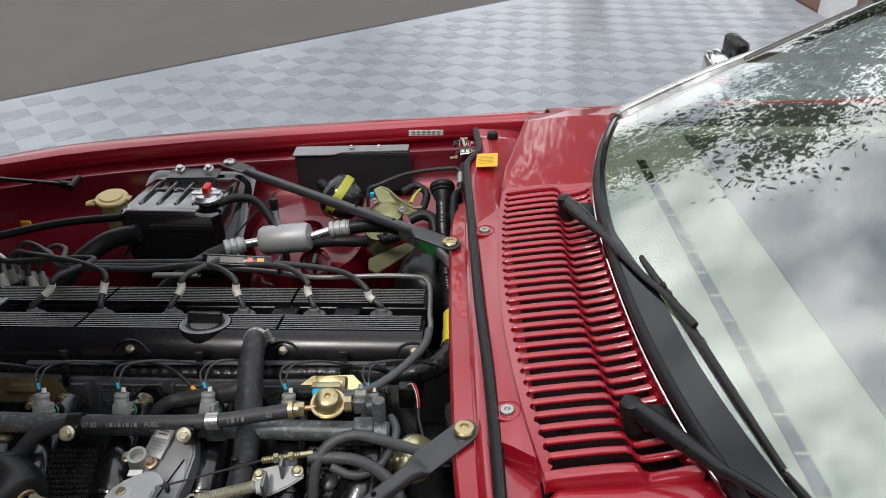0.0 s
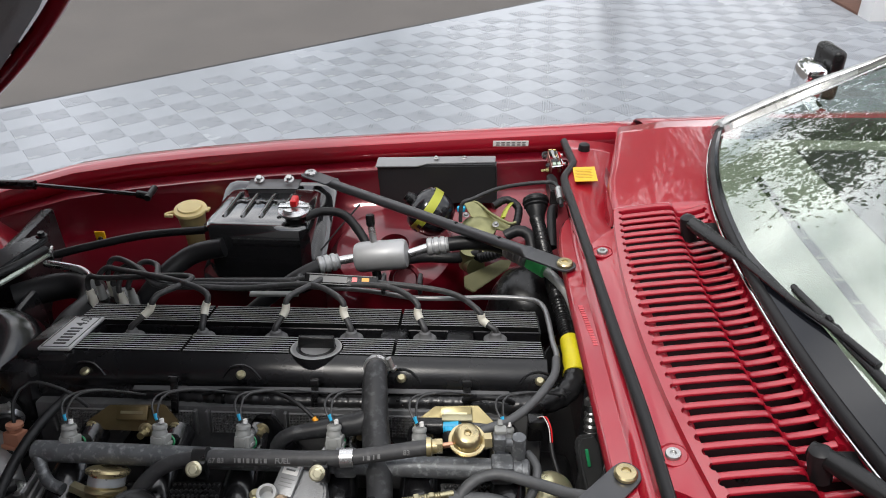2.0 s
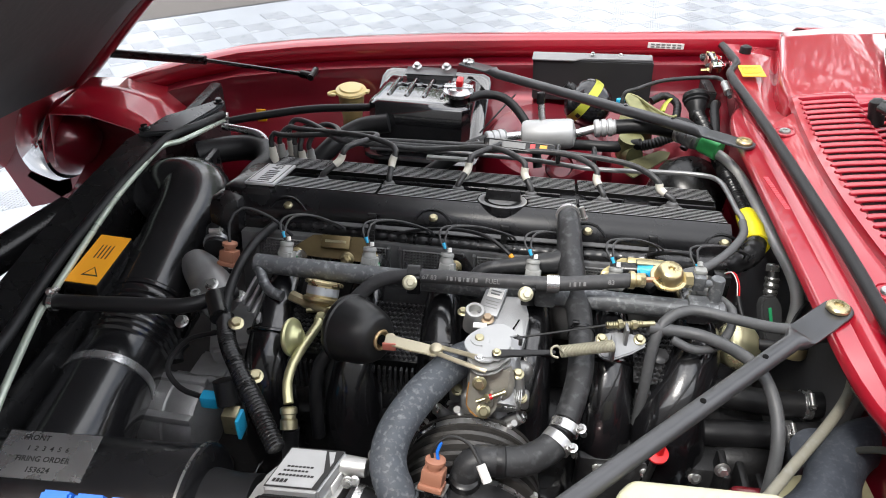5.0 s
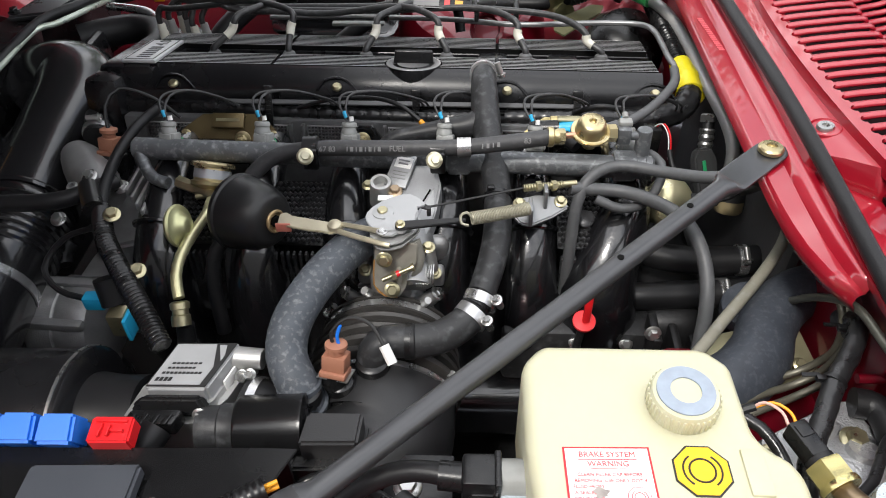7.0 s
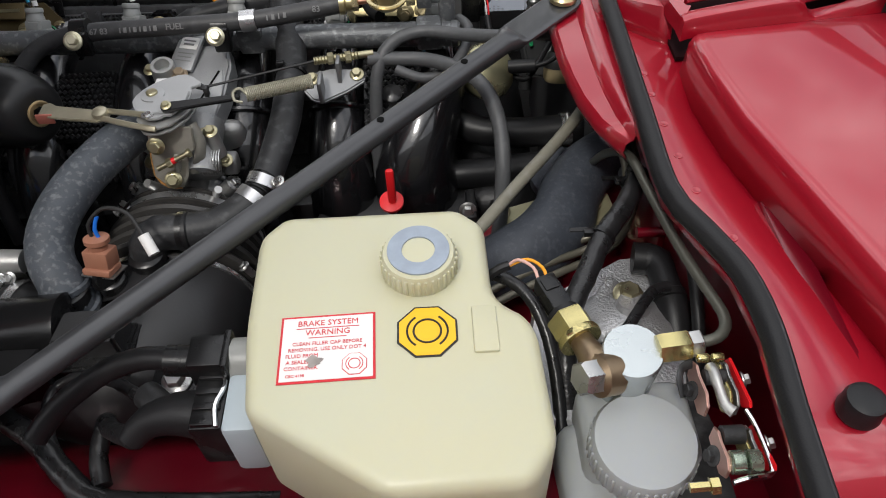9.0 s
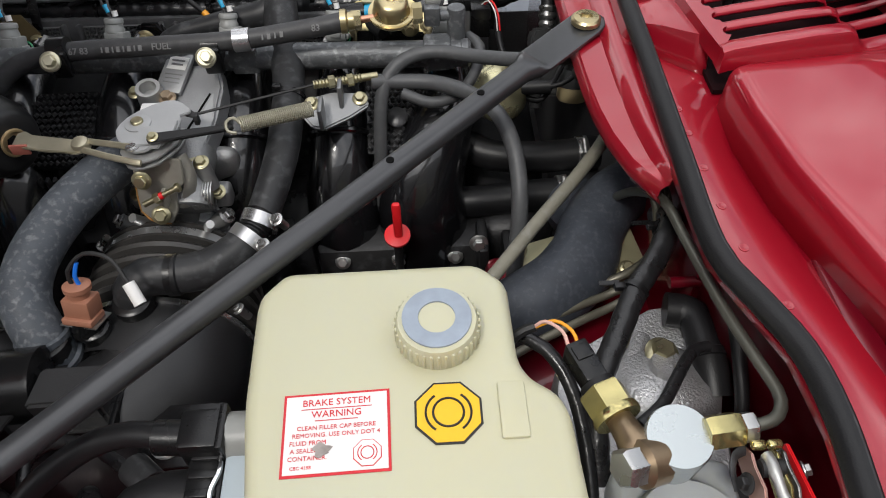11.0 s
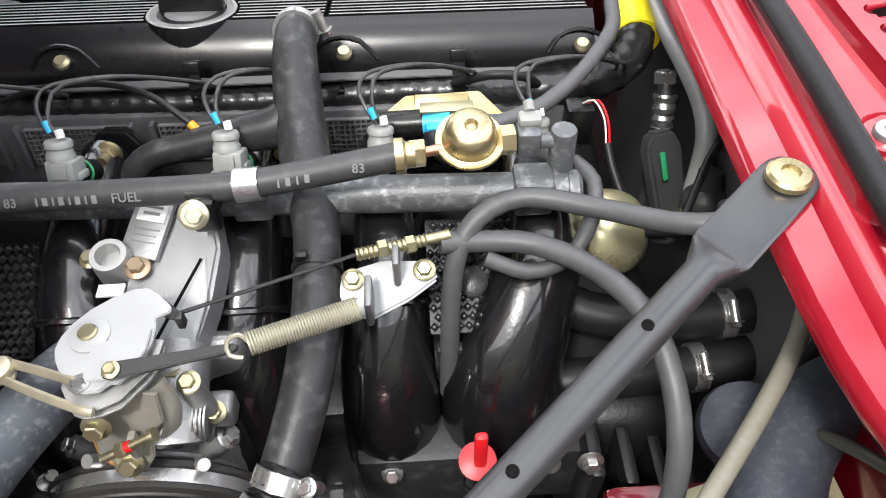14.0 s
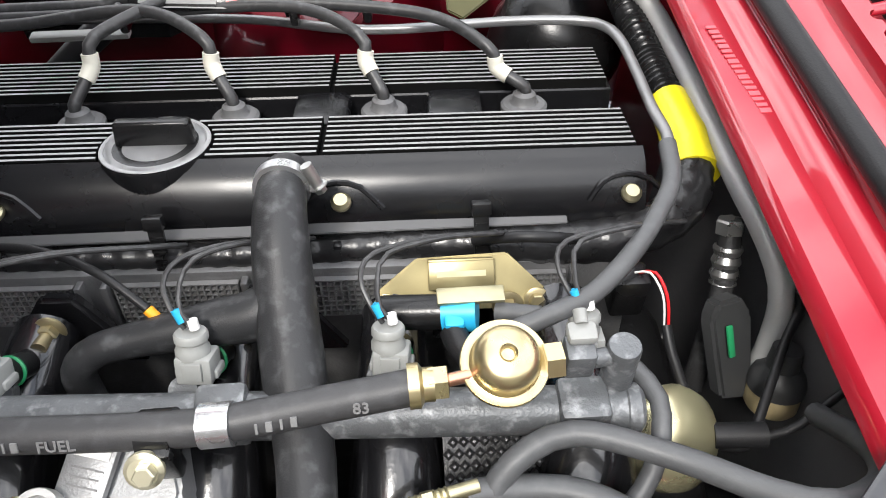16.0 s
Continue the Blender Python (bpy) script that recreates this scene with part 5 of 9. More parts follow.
YZ = material("bright_yellow_zinc", (0.6, 0.52, 0.24), 0.22, 0.9, vary=0.25, scale=60)
OIL = material("oil_tint_zinc", (0.42, 0.5, 0.4), 0.25, 0.9, vary=0.4, scale=120)
bonnet_latch((0.056, 1.6, 0.855), -1, 0.012)
bonnet_latch((0.0765, 0.222, 0.838), -1, 0.044)

# rubber seal round the bulkhead
bm = B()
tube(bm, SEAL, 0.0088, 12, 0.012, squash=0.8)
seal = tagged(part("bulkhead_seal", bm, RUBBER), "black rubber seal strip across the bulkhead", "rubber seal")
bm = B()
tube(bm, [(x + 0.0035, y, z + 0.0062) for x, y, z in SEAL], 0.0016, 6, 0.012)
part("seal_lip", bm, HOSE, seal)

for y in (1.123, 0.677):
    o = thing("scuttle_bolt", "steel bolt in a recessed scuttle cup", "bolt", group="scuttle bolts")
    x = 0.0765 if y > 1 else 0.083
    bm = B()
    lathe(bm, [(0.0185, -0.001), (0.0175, 0.002), (0.0162, 0.0026), (0.0148, 0.0004), (0.010, 0.0002), (0, 0.0002)], (x, y, 0.9035), (-0.1, 0, 1), 28)
    part("cup", bm, RED, o)
    bm = B()
    lathe(bm, [(0.0095, -0.004), (0.0095, 0.002), (0.0085, 0.0035), (0.004, 0.0035), (0.004, 0.001), (0, 0.001)], (x, y, 0.9045), (-0.1, 0, 1), 20)
    part("head", bm, STEEL, o)
# engraved line on the flange
for k in range(17):
    bm = B()
    box(bm, (0.0345 - 0.00055 * k, 0.914 + 0.0059 * k, 0.8746), (0.0075, 0.0032 + 0.0012 * ((k * 7) % 3 == 0), 0.0008), 0, None)
    part("stamped_mark", bm, material("stamped_red", (0.62, 0.1, 0.12), 0.5, vary=0.2) if k == 0 else bpy.data.materials["stamped_red"], car)

# ---- wipers ----
def wiper(head, arm, blade):
    o = thing("wiper", "black windscreen wiper with arm and blade", "wiper", group="windscreen wipers")
    p, a = Vector(head), [Vector(q) for q in arm]
    d = (a[0] - p).normalized()
    bm = B()
    lathe(bm, [(0.0125, -0.035), (0.0135, -0.004), (0.012, 0.005), (0.007, 0.009), (0, 0.0095)], p, (-0.2, 0.1, 1), 20)
    part("pivot_cap", bm, RUBBER, o)
    bm = B()
    tube(bm, [p - d * 0.012, p + d * 0.02, p + d * 0.06, a[0], a[0] + d * 0.012], 0.014, 12, squash=0.62, radii=[0.0095, 0.0125, 0.0115, 0.009, 0.0065])
    part("arm_root", bm, BLACK, o)
    bm = B()
    tube(bm, [a[0]] + a[1:], 0.006, 8, squash=0.7, radii=[0.0062, 0.005, 0.0046, 0.0058])
    part("arm", bm, BLACK, o)
    b = [Vector(q) for q in blade]
    bm = B()
    tube(bm, [q + Vector((0.002, 0, -0.006)) for q in b], 0.0035, 8)
    part("blade", bm, RUBBER, o)
    bm = B()
    tube(bm, b, 0.0052, 8, squash=0.8, radii=[0.004, 0.006, 0.0065, 0.006, 0.004])
    part("yoke", bm, BLACK, o)
    mid = b[len(b) // 2 - 1]
    for k in (-1, 0, 1, 2):
        bm = B()
        t = (b[-1] - b[0]).normalized()
        box(bm, mid + t * (0.02 * k + 0.02) + Vector((0, 0, 0.006)), (0.006, 0.012, 0.005), 0.0012)
        part("yoke_clip", bm, RUBBER, o)


wiper((0.217, 1.142, 0.955), [(0.256, 0.994, 0.972), (0.279, 0.877, 0.984), (0.298, 0.8, 0.995), (0.315, 0.724, 1.0)], [(0.294, 0.91, 0.983), (0.302, 0.82, 0.989), (0.313, 0.722, 0.992), (0.327, 0.596, 0.992), (0.34, 0.505, 0.99)])
wiper((0.222, 0.633, 0.955), [(0.287, 0.523, 0.972), (0.31, 0.484, 0.985), (0.345, 0.42, 0.998), (0.385, 0.33, 1.0)], [(0.34, 0.5, 0.99), (0.362, 0.41, 0.994), (0.385, 0.33, 0.996), (0.41, 0.25, 0.998), (0.43, 0.18, 0.998)])

# door mirror
mr = thing("door_mirror", "chrome door mirror with black back", "door mirror")
bm = B()
box(bm, (0.716, 1.865, 0.948), (0.058, 0.1, 0.098), 0.024, None, 3)
part("housing", bm, CHROME, mr)
bm = B()
box(bm, (0.762, 1.882, 0.966), (0.036, 0.11, 0.128), 0.014, None, 3)
part("shell", bm, BLACK, mr)
bm = B()
tube(bm, [(0.715, 1.85, 0.92), (0.708, 1.82, 0.905), (0.715, 1.77, 0.89)], 0.02, 14, radii=[0.024, 0.019, 0.02])
part("stalk", bm, CHROME, mr)

# ---- intake side of the engine ----
fr = thing("fuel_rail", "weathered grey alloy fuel rail over the injectors", "fuel rail")
bm = B()
lathe(bm, [(0.011, -0.003), (0.0145, 0.0), (0.0145, 0.668), (0.0155, 0.669), (0.0155, 0.676), (0.012, 0.679)], (-0.752, 0.774, 0.799), (1, -0.046, 0.0), 24)
part("rail", bm, RAILM, fr)
for x in (-0.32, -0.11):
    bm = B()
    box(bm, (x, 0.753 - 0.046 * (x + 0.3), 0.801), (0.03, 0.028, 0.032), 0.004)
    part("boss", bm, RAILM, fr)
bm = B()
tube(bm, [(-0.745, 0.768, 0.8), (-0.735, 0.75, 0.785), (-0.72, 0.735, 0.778), (-0.70, 0.728, 0.776)], 0.008, 12)
part("front_elbow", bm, RAILM, fr)
for k in range(6):
    bm = B()
    x = -0.706 + 0.1195 * k
    rod(bm, (x, 0.772, 0.8), (x, 0.79, 0.782), 0.009)
    part("injector_cup", bm, RAILM, fr)
bm = B()
lathe(bm, [(0.0098, -0.02), (0.0098, 0.014), (0.009, 0.016), (0, 0.0165)], (-0.0885, 0.758, 0.83), (0.0, 0.05, 1), 20)
rod(bm, (-0.106, 0.756, 0.838), (-0.09, 0.758, 0.838), 0.0055)
part("end_stub", bm, RAILM, fr)

rg = thing("fuel_pressure_regulator", "gold passivated fuel pressure regulator dome", "pressure regulator")
ax = Vector((0.03, -0.25, 1)).normalized()
bm = B()
lathe(bm, [(0.84 * a, 0.9 * b) for a, b in ((0.0, -0.012), (0.018, -0.012), (0.024, -0.004), (0.0285, -0.001), (0.0296, 0.001), (0.029, 0.003), (0.0265, 0.0025), (0.0235, 0.0035), (0.0222, 0.007), (0.0215, 0.014), (0.0195, 0.019), (0.015, 0.0222), (0.006, 0.0228), (0.0045, 0.0215), (0.0042, 0.018), (0.001, 0.0175))], (-0.157, 0.752, 0.846), ax, 36)
part("dome", bm, GOLD, rg)
bm = B()
lathe(bm, [(0.0098, 0), (0.0098, 0.01), (0.0075, 0.0108)], (-0.199, 0.743, 0.845), (1, 0.05, 0), 6)
lathe(bm, [(0.0125, 0), (0.0125, 0.006), (0.0095, 0.008), (0.0095, 0.014)], (-0.21, 0.742, 0.845), (1, 0.05, 0), 20)
part("brass_nut", bm, GOLD, rg, "yellow brass hose nut")
bm = B()
rod(bm, (-0.19, 0.744, 0.845), (-0.17, 0.748, 0.845), 0.0038)
part("copper_pipe", bm, material("copper", (0.7, 0.36, 0.24), 0.3, 0.95), rg)
bm = B()
lathe(bm, [(0.0108, 0), (0.0108, 0.01)], (-0.135, 0.753, 0.844), (1, 0.08, 0), 6)
part("brass_union", bm, GOLD, rg)
bm = B()
box(bm, (-0.1145, 0.757, 0.84), (0.017, 0.017, 0.022), 0.0025)
part("grey_block", bm, RAILM, rg)
bm = B()
box(bm, (-0.113, 0.764, 0.853), (0.017, 0.013, 0.008), 0.003)
rod(bm, (-0.113, 0.768, 0.856), (-0.113, 0.776, 0.858), 0.004)
part("grey_plug", bm, GREYP, rg)

fh = thing("fuel_hose", "black rubber fuel hose with pale printed marks", "hose")
fpts = [(-0.205, 0.742, 0.845), (-0.26, 0.737, 0.839), (-0.313, 0.731, 0.836), (-0.36, 0.731, 0.834), (-0.43, 0.735, 0.83), (-0.50, 0.738, 0.826), (-0.545, 0.737, 0.818), (-0.575, 0.728, 0.802), (-0.598, 0.71, 0.775), (-0.61, 0.685, 0.735), (-0.615, 0.66, 0.69), (-0.615, 0.645, 0.64)]
bm = B()
tube(bm, fpts, 0.0102, 16, 0.008)
part("hose", bm, FHOSE, fh)
def hose_print(x, width, height, text=""):
    at = min(spline(fpts, 0.002), key=lambda q: abs(q.x - x))
    m = Matrix.Translation((x, at.y - 0.0088, at.z + 0.0058)) @ Euler((radians(57), 0, 0)).to_matrix().to_4x4()
    if text:
        lettering("printed_word", text, 0.0092, m @ Matrix.Translation((0, -0.001, 0.0003)), PALEINK, fh, 1.5)
    else:
        bm = B()
        box(bm, (0, -0.001, 0), (width, height, 0.0012), 0, m)
        part("printed_mark", bm, PALEINK, fh)


PALEINK = material("pale_print", (0.19, 0.19, 0.19), 0.6, vary=0.3, scale=120)
hose_print(-0.395, 0, 0, "FUEL")
hose_print(-0.483, 0, 0, "67 83")
hose_print(-0.235, 0, 0, "83")
for k in range(8):
    hose_print(-0.458 + 0.0058 * k, 0.0012 + 0.0024 * (k % 2), 0.0056)
for k in range(4):
    hose_print(-0.29 + 0.0065 * k, 0.0014 + 0.002 * (k % 2), 0.0056)
bm = B()
lathe(bm, [(0.0116, -0.008), (0.0122, -0.008), (0.0122, 0.009), (0.0116, 0.009)], (-0.313, 0.731, 0.836), (1, 0.01, 0.04), 20)
part("silver_sleeve", bm, BRIGHT, fh, "bright sleeve on the hose")
for x, y, z in ((-0.509, 0.717, 0.833), (-0.349, 0.712, 0.833)):
    o = thing("hose_clip", "black P-clip with a pale zinc bolt", "hose clip", group="hose clips")
    bm = B()
    lathe(bm, [(0.0112, -0.009), (0.0135, -0.009), (0.0135, 0.009), (0.0112, 0.009)], (x + 0.004, y + 0.019, z - 0.003), (1, 0.0, 0.04), 20)
    box(bm, (x + 0.004, y + 0.008, z - 0.012), (0.02, 0.012, 0.03), 0.003)
    part("clip", bm, BLACK, o)
    bm = B()
    lathe(bm, [(0.0105, 0.0), (0.0105, 0.003), (0.008, 0.005)], (x, y, z - 0.004), (0.05, -0.75, 0.65), 20)
    hexbolt(bm, Vector((x, y, z - 0.004)) + Vector((0.002, -0.003, 0.0028)), (0.05, -0.75, 0.65), 0.0068, False)
    part("bolt", bm, material("pale_zinc", (0.66, 0.62, 0.45), 0.35, 0.7) if x < -0.5 else bpy.data.materials["pale_zinc"], o)

# injector plugs
inj = [(-0.706, 0.788, 0.815), (-0.58, 0.79, 0.815), (-0.464, 0.79, 0.815), (-0.338, 0.79, 0.815), (-0.22, 0.786, 0.815), (-0.1, 0.79, 0.812)]
for k, (x, y, z) in enumerate(inj):
    o = thing("injector_plug", "pale grey injector plug with two black wires", "injector plug", group="injector plugs")
    t = Matrix.Translation((x, y, z)) @ Euler((radians(-28), 0, radians(-6))).to_matrix().to_4x4()
    bm = B()
    box(bm, (0, 0, -0.009), (0.0225, 0.02, 0.018), 0.0022, t)
    box(bm, (0.0, 0.002, -0.013), (0.027, 0.014, 0.006), 0.0015, t)
    box(bm, (0.0, -0.0105, -0.008), (0.012, 0.003, 0.012), 0.0008, t)
    part("body", bm, GREYP, o)
    bm = B()
    lathe(bm, [(0.0105, -0.001), (0.0105, 0.003), (0.0095, 0.0045), (0.0092, 0.008), (0.0102, 0.009), (0.0102, 0.0125), (0.0092, 0.014), (0, 0.0142)], t @ Vector((-0.002, 0, 0)), t.to_3x3() @ Vector((0, 0, 1)), 20)
    part("boot", bm, GREYP, o)
    bm = B()
    rod(bm, t @ Vector((0.0, 0.012, -0.016)), t @ Vector((0.002, 0.034, -0.02)), 0.0095)
    part("injector_body", bm, BLACK, o)
    bm = B()
    lathe(bm, [(0.0098, 0), (0.0108, 0.001), (0.0098, 0.003)], t @ Vector((0.001, 0.018, -0.017)), t.to_3x3() @ Vector((0.1, 1, -0.2)), 16)
    part("seal_ring", bm, DGREEN, o, "green seal ring")
    rnd = (0.0, 0.02, 0.035, 0.0, 0.02, 0.03)[k]
    for q, dx in enumerate((-0.003, 0.004)):
        bm = B()
        top = t @ Vector((dx - 0.002, 0, 0.016))
        tube(bm, [top, top + Vector((-0.006 - 0.002 * q, 0.006, 0.008)), top + Vector((-0.012 + 0.003 * q, 0.022, 0.016)), top + Vector((-0.004 + 0.002 * q, 0.038, 0.019)), top + Vector((0.022 + 0.5 * rnd, 0.052, 0.014)), top + Vector((0.05 + rnd, 0.075, -0.012)), top + Vector((0.06 + rnd, 0.095, -0.035))], 0.0017, 8, 0.006)
        part("wire", bm, LEAD, o)
    bm = B()
    rod(bm, t @ Vector((-0.006, 0, 0.02)), t @ Vector((-0.010, 0.001, 0.028)), 0.0028)
    part("blue_marker", bm, CYANP, o, "blue wire marker")
    bm = B()
    rod(bm, t @ Vector((0.001, 0, 0.016)), t @ Vector((0.0, 0.0, 0.022)), 0.0032)
    part("white_marker", bm, WHITE, o)
hose("orange_marker", "orange sleeve on an injector wire", [(-0.374, 0.824, 0.814), (-0.366, 0.818, 0.807)], 0.0036, ORANGE, "wire marker")
hose("loom_wire", "black taped wire from the harness", [(-0.56, 0.9, 0.785), (-0.52, 0.895, 0.8), (-0.47, 0.88, 0.815), (-0.43, 0.86, 0.825), (-0.4, 0.842, 0.825), (-0.374, 0.824, 0.814)], 0.003, RUBBER, "wire")
hose("loom_wire", "black taped wire from the harness", [(-0.16, 0.885, 0.79), (-0.13, 0.87, 0.81), (-0.1, 0.87, 0.806), (-0.085, 0.885, 0.785)], 0.004, RUBBER, "wire")

# flanges, studs and zinc brackets on the head
for x in (-0.63, -0.458, -0.31, -0.14):
    o = thing("manifold_flange", "black manifold flange with a zinc stud nut", "flange", group="manifold flanges")
    bm = B()
    prism(bm, [(-0.055, -0.03), (-0.012, 0.028), (0.012, 0.028), (0.055, -0.03)], 0.012, Matrix.Translation((x, 0.852, 0.752)) @ Euler((radians(70), 0, radians(-2))).to_matrix().to_4x4(), 0.003)
    part("plate", bm, GLOSS, o)
    bm = B()
    hexbolt(bm, (x, 0.842, 0.77), (0, -1, 0.35), 0.0085)
    rod(bm, (x, 0.834, 0.7725), (x, 0.822, 0.777), 0.0052)
    part("nut", bm, material("aged_zinc", (0.4, 0.34, 0.2), 0.4, 0.8, vary=0.4, scale=90) if x == -0.63 else bpy.data.materials["aged_zinc"], o)
for cx, w in ((-0.65, 0.15), (-0.172, 0.13)):
    o = thing("zinc_bracket", "gold zinc bracket bolted to the head", "bracket", group="zinc brackets")
    zm = material("brown_zinc", (0.14, 0.105, 0.05), 0.36, 0.65, vary=0.4, scale=40) if w == 0.15 else material("dull_gold_zinc", (0.32, 0.27, 0.14), 0.36, 0.8, vary=0.35, scale=40)
    h = w / 2
    km = Matrix.Translation((cx, 0.857, 0.782)) @ Euler((radians(42), 0, radians(-1))).to_matrix().to_4x4()
    bm = B()
    prism(bm, [(-h, -0.022), (-h + 0.006, -0.006), (-h + 0.034, 0.016), (h - 0.032, 0.018), (h - 0.014, 0.0), (h, -0.014), (h - 0.004, -0.026), (h - 0.03, -0.022), (-h + 0.03, -0.02)], 0.003, km, 0.001)
    part("plate", bm, zm, o)
    bm = B()
    box(bm, (0, 0.014, 0.005), (0.046, 0.003, 0.01), 0.001, km)
    box(bm, (0, 0.004, 0.0095), (0.046, 0.02, 0.0028), 0.001, km)
    part("folded_step", bm, zm, o)
    bm = B()
    box(bm, (0, 0.005, 0.0113), (0.034, 0.004, 0.0006), 0, km)
    part("slot", bm, ZINC, o)
    for dx in (-h + 0.012, h - 0.012):
        bolt(km @ Vector((dx, -0.016, 0.0)), (0, -1, 0.6), 0.007, bpy.data.materials["aged_zinc"], o)
sol = thing("purge_valve", "bright blue solenoid valve with black hose ends", "solenoid valve")
bm = B()
rod(bm, (-0.226, 0.815, 0.808), (-0.186, 0.81, 0.813), 0.0115)
part("barrel", bm, BLACK, sol)
bm = B()
rod(bm, (-0.187, 0.81, 0.812), (-0.166, 0.807, 0.815), 0.0125)
box(bm, (-0.181, 0.803, 0.812), (0.013, 0.02, 0.02), 0.003)
part("body", bm, CYANP, sol)
bm = B()
tube(bm, [(-0.182, 0.796, 0.812), (-0.178, 0.784, 0.812), (-0.168, 0.772, 0.81)], 0.0085, 12)
part("hose_end", bm, RUBBER, sol)
bm = B()
rod(bm, (-0.222, 0.814, 0.806), (-0.194, 0.81, 0.81), 0.0095)
rod(bm, (-0.2, 0.811, 0.809), (-0.192, 0.81, 0.811), 0.0105)
part("black_coil", bm, BLACK, sol)
bm = B()
box(bm, (-0.17, 0.812, 0.8265), (0.042, 0.012, 0.003), 0.0008, None)
part("top_rail", bm, ZINC, sol)
bm = B()
rod(bm, (-0.154, 0.806, 0.816), (-0.128, 0.797, 0.822), 0.0062)
part("pale_stub", bm, GHOSE, sol)

# intake runners and plenum
mani = thing("intake_manifold", "gloss black cast intake manifold with six runners", "intake manifold")
rx = [-0.713, -0.585, -0.468, -0.335, -0.222, -0.102]
for k, x in enumerate(rx):
    bm = B()
    bend = (0.0, 0.0, 0.01, -0.006, -0.006, -0.033)[k]
    tube(bm, [(x, 0.85, 0.755), (x, 0.815, 0.757), (x, 0.775, 0.755), (x, 0.735, 0.742), (x + bend * 0.5, 0.695, 0.715), (x + bend, 0.665, 0.675), (x + bend, 0.65, 0.625), (x + bend * 1.2, 0.65, 0.57), (x + bend, 0.67, 0.5)], 0.03, 20, 0.01, radii=[0.022, 0.024, 0.028, 0.033, 0.038, 0.0415, 0.043, 0.043, 0.042] if k < 5 else [0.024, 0.027, 0.032, 0.039, 0.046, 0.052, 0.054, 0.053, 0.05])
    part("runner", bm, GLOSS, mani)
    bm = B()
    lathe(bm, [(0.0375, -0.003), (0.0392, -0.0015), (0.0392, 0.0015), (0.0375, 0.003)], (x + bend * 0.4, 0.703, 0.722), (0, -0.8, -0.55), 24)
    part("cast_seam", bm, GLOSS, mani)
bm = B()
box(bm, (-0.42, 0.64, 0.47), (0.66, 0.12, 0.1), 0.03, None, 3)
part("plenum", bm, GLOSS, mani)
# webs with chequered tops between the runners
CHEQ = material("worn_chequer_black", (0.035, 0.035, 0.037), 0.3, 0.2, vary=0.4, scale=60, bump=0.2, bump_scale=500)
for k, x in enumerate((-0.65, -0.527, -0.158)):
    wm = Matrix.Translation((x, 0.714, 0.748)) @ Euler((radians(27), 0, 0)).to_matrix().to_4x4()
    bm = B()
    prism(bm, [(-0.034, -0.05), (0.034, -0.05), (0.034, 0.04), (-0.034, 0.04)], 0.006, wm, 0.001)
    part("web", bm, BLACK, mani)
    bm = B()
    for a in range(10):
        for c in range(12):
            lathe(bm, [(0.0036, 0.0), (0.0012, 0.0028), (0, 0.0028)], wm @ Vector((-0.031 + 0.0066 * a + 0.0033 * (c % 2), -0.045 + 0.0072 * c, 0.003)), wm.to_3x3() @ Vector((0, 0, 1)), 4)
    tagged(part("chequer", bm, CHEQ, mani), kind="stuff")
    for c in range(8):
        bm = B()
        box(bm, (x - 0.028 + 0.008 * c, 0.664, 0.69), (0.0035, 0.008, 0.05), 0.001)
        part("cooling_fin", bm, CHEQ, mani)
wm = Matrix.Translation((-0.158, 0.702, 0.7435)) @ Euler((radians(27), 0, 0)).to_matrix().to_4x4()
bm = B()
prism(bm, [(0.03 * math.cos(q), 0.014 * math.sin(q)) for q in [2 * math.pi * k / 20 for k in range(20)]], 0.007, wm, 0.001)
lathe(bm, [(0.012, 0.002), (0.012, 0.009), (0.01, 0.0105), (0, 0.0105)], wm @ Vector((0, 0, 0)), wm.to_3x3() @ Vector((0, 0, 1)), 20)
part("oval_boss", bm, CHEQ, mani)
# lower engine casting
bm = B()
box(bm, (-0.4, 0.72, 0.48), (0.72, 0.12, 0.26), 0.03)
part("lower_casting", bm, BLACK, engine)

# throttle linkage
th = thing("throttle_assembly", "cast alloy throttle body with its linkage", "throttle body")
bm = B()
bore_at, bore_ax = Vector((-0.404, 0.58, 0.64)), Vector((0.0, 1.0, 0.06)).normalized()
lathe(bm, [(0.079, -0.004), (0.079, 0.005), (0.07, 0.008), (0.062, 0.016), (0.058, 0.034), (0.061, 0.038), (0.061, 0.044), (0.057, 0.048), (0.058, 0.075), (0.02, 0.08)], bore_at, bore_ax, 44)
part("bore", bm, ALU2, th)
bore_up = Vector((0, -0.06, 1.0)).normalized()
for a, r, l in ((-40, 0.008, 0.03), (12, 0.006, 0.024), (44, 0.009, 0.04)):
    off = (bore_up * math.cos(radians(a)) + Vector((1, 0, 0)) * math.sin(radians(a))) * 0.062
    bm = B()
    rod(bm, bore_at + off * 0.9 + bore_ax * 0.03, bore_at + off * (1 + l / 0.1) + bore_ax * 0.03, r * 1.2, r)
    part("boss", bm, ALU2, th)
    bolt(bore_at + off * (1 + l / 0.1) + bore_ax * 0.03, off, r * 0.8, STEEL, th)
for q in (0.022, 0.056):
    bm = B()
    tube(bm, [bore_at + bore_ax * q + (bore_up * math.cos(w) + Vector((1, 0, 0)) * math.sin(w)) * 0.06 for w in np.linspace(-1.3, 1.3, 11)], 0.0035, 8)
    part("cast_rib", bm, ALU2, th)
bm = B()
box(bm, (-0.4, 0.625, 0.715), (0.05, 0.05, 0.05), 0.01, None, 3)
part("cast_web", bm, ALU2, th)
bm = B()
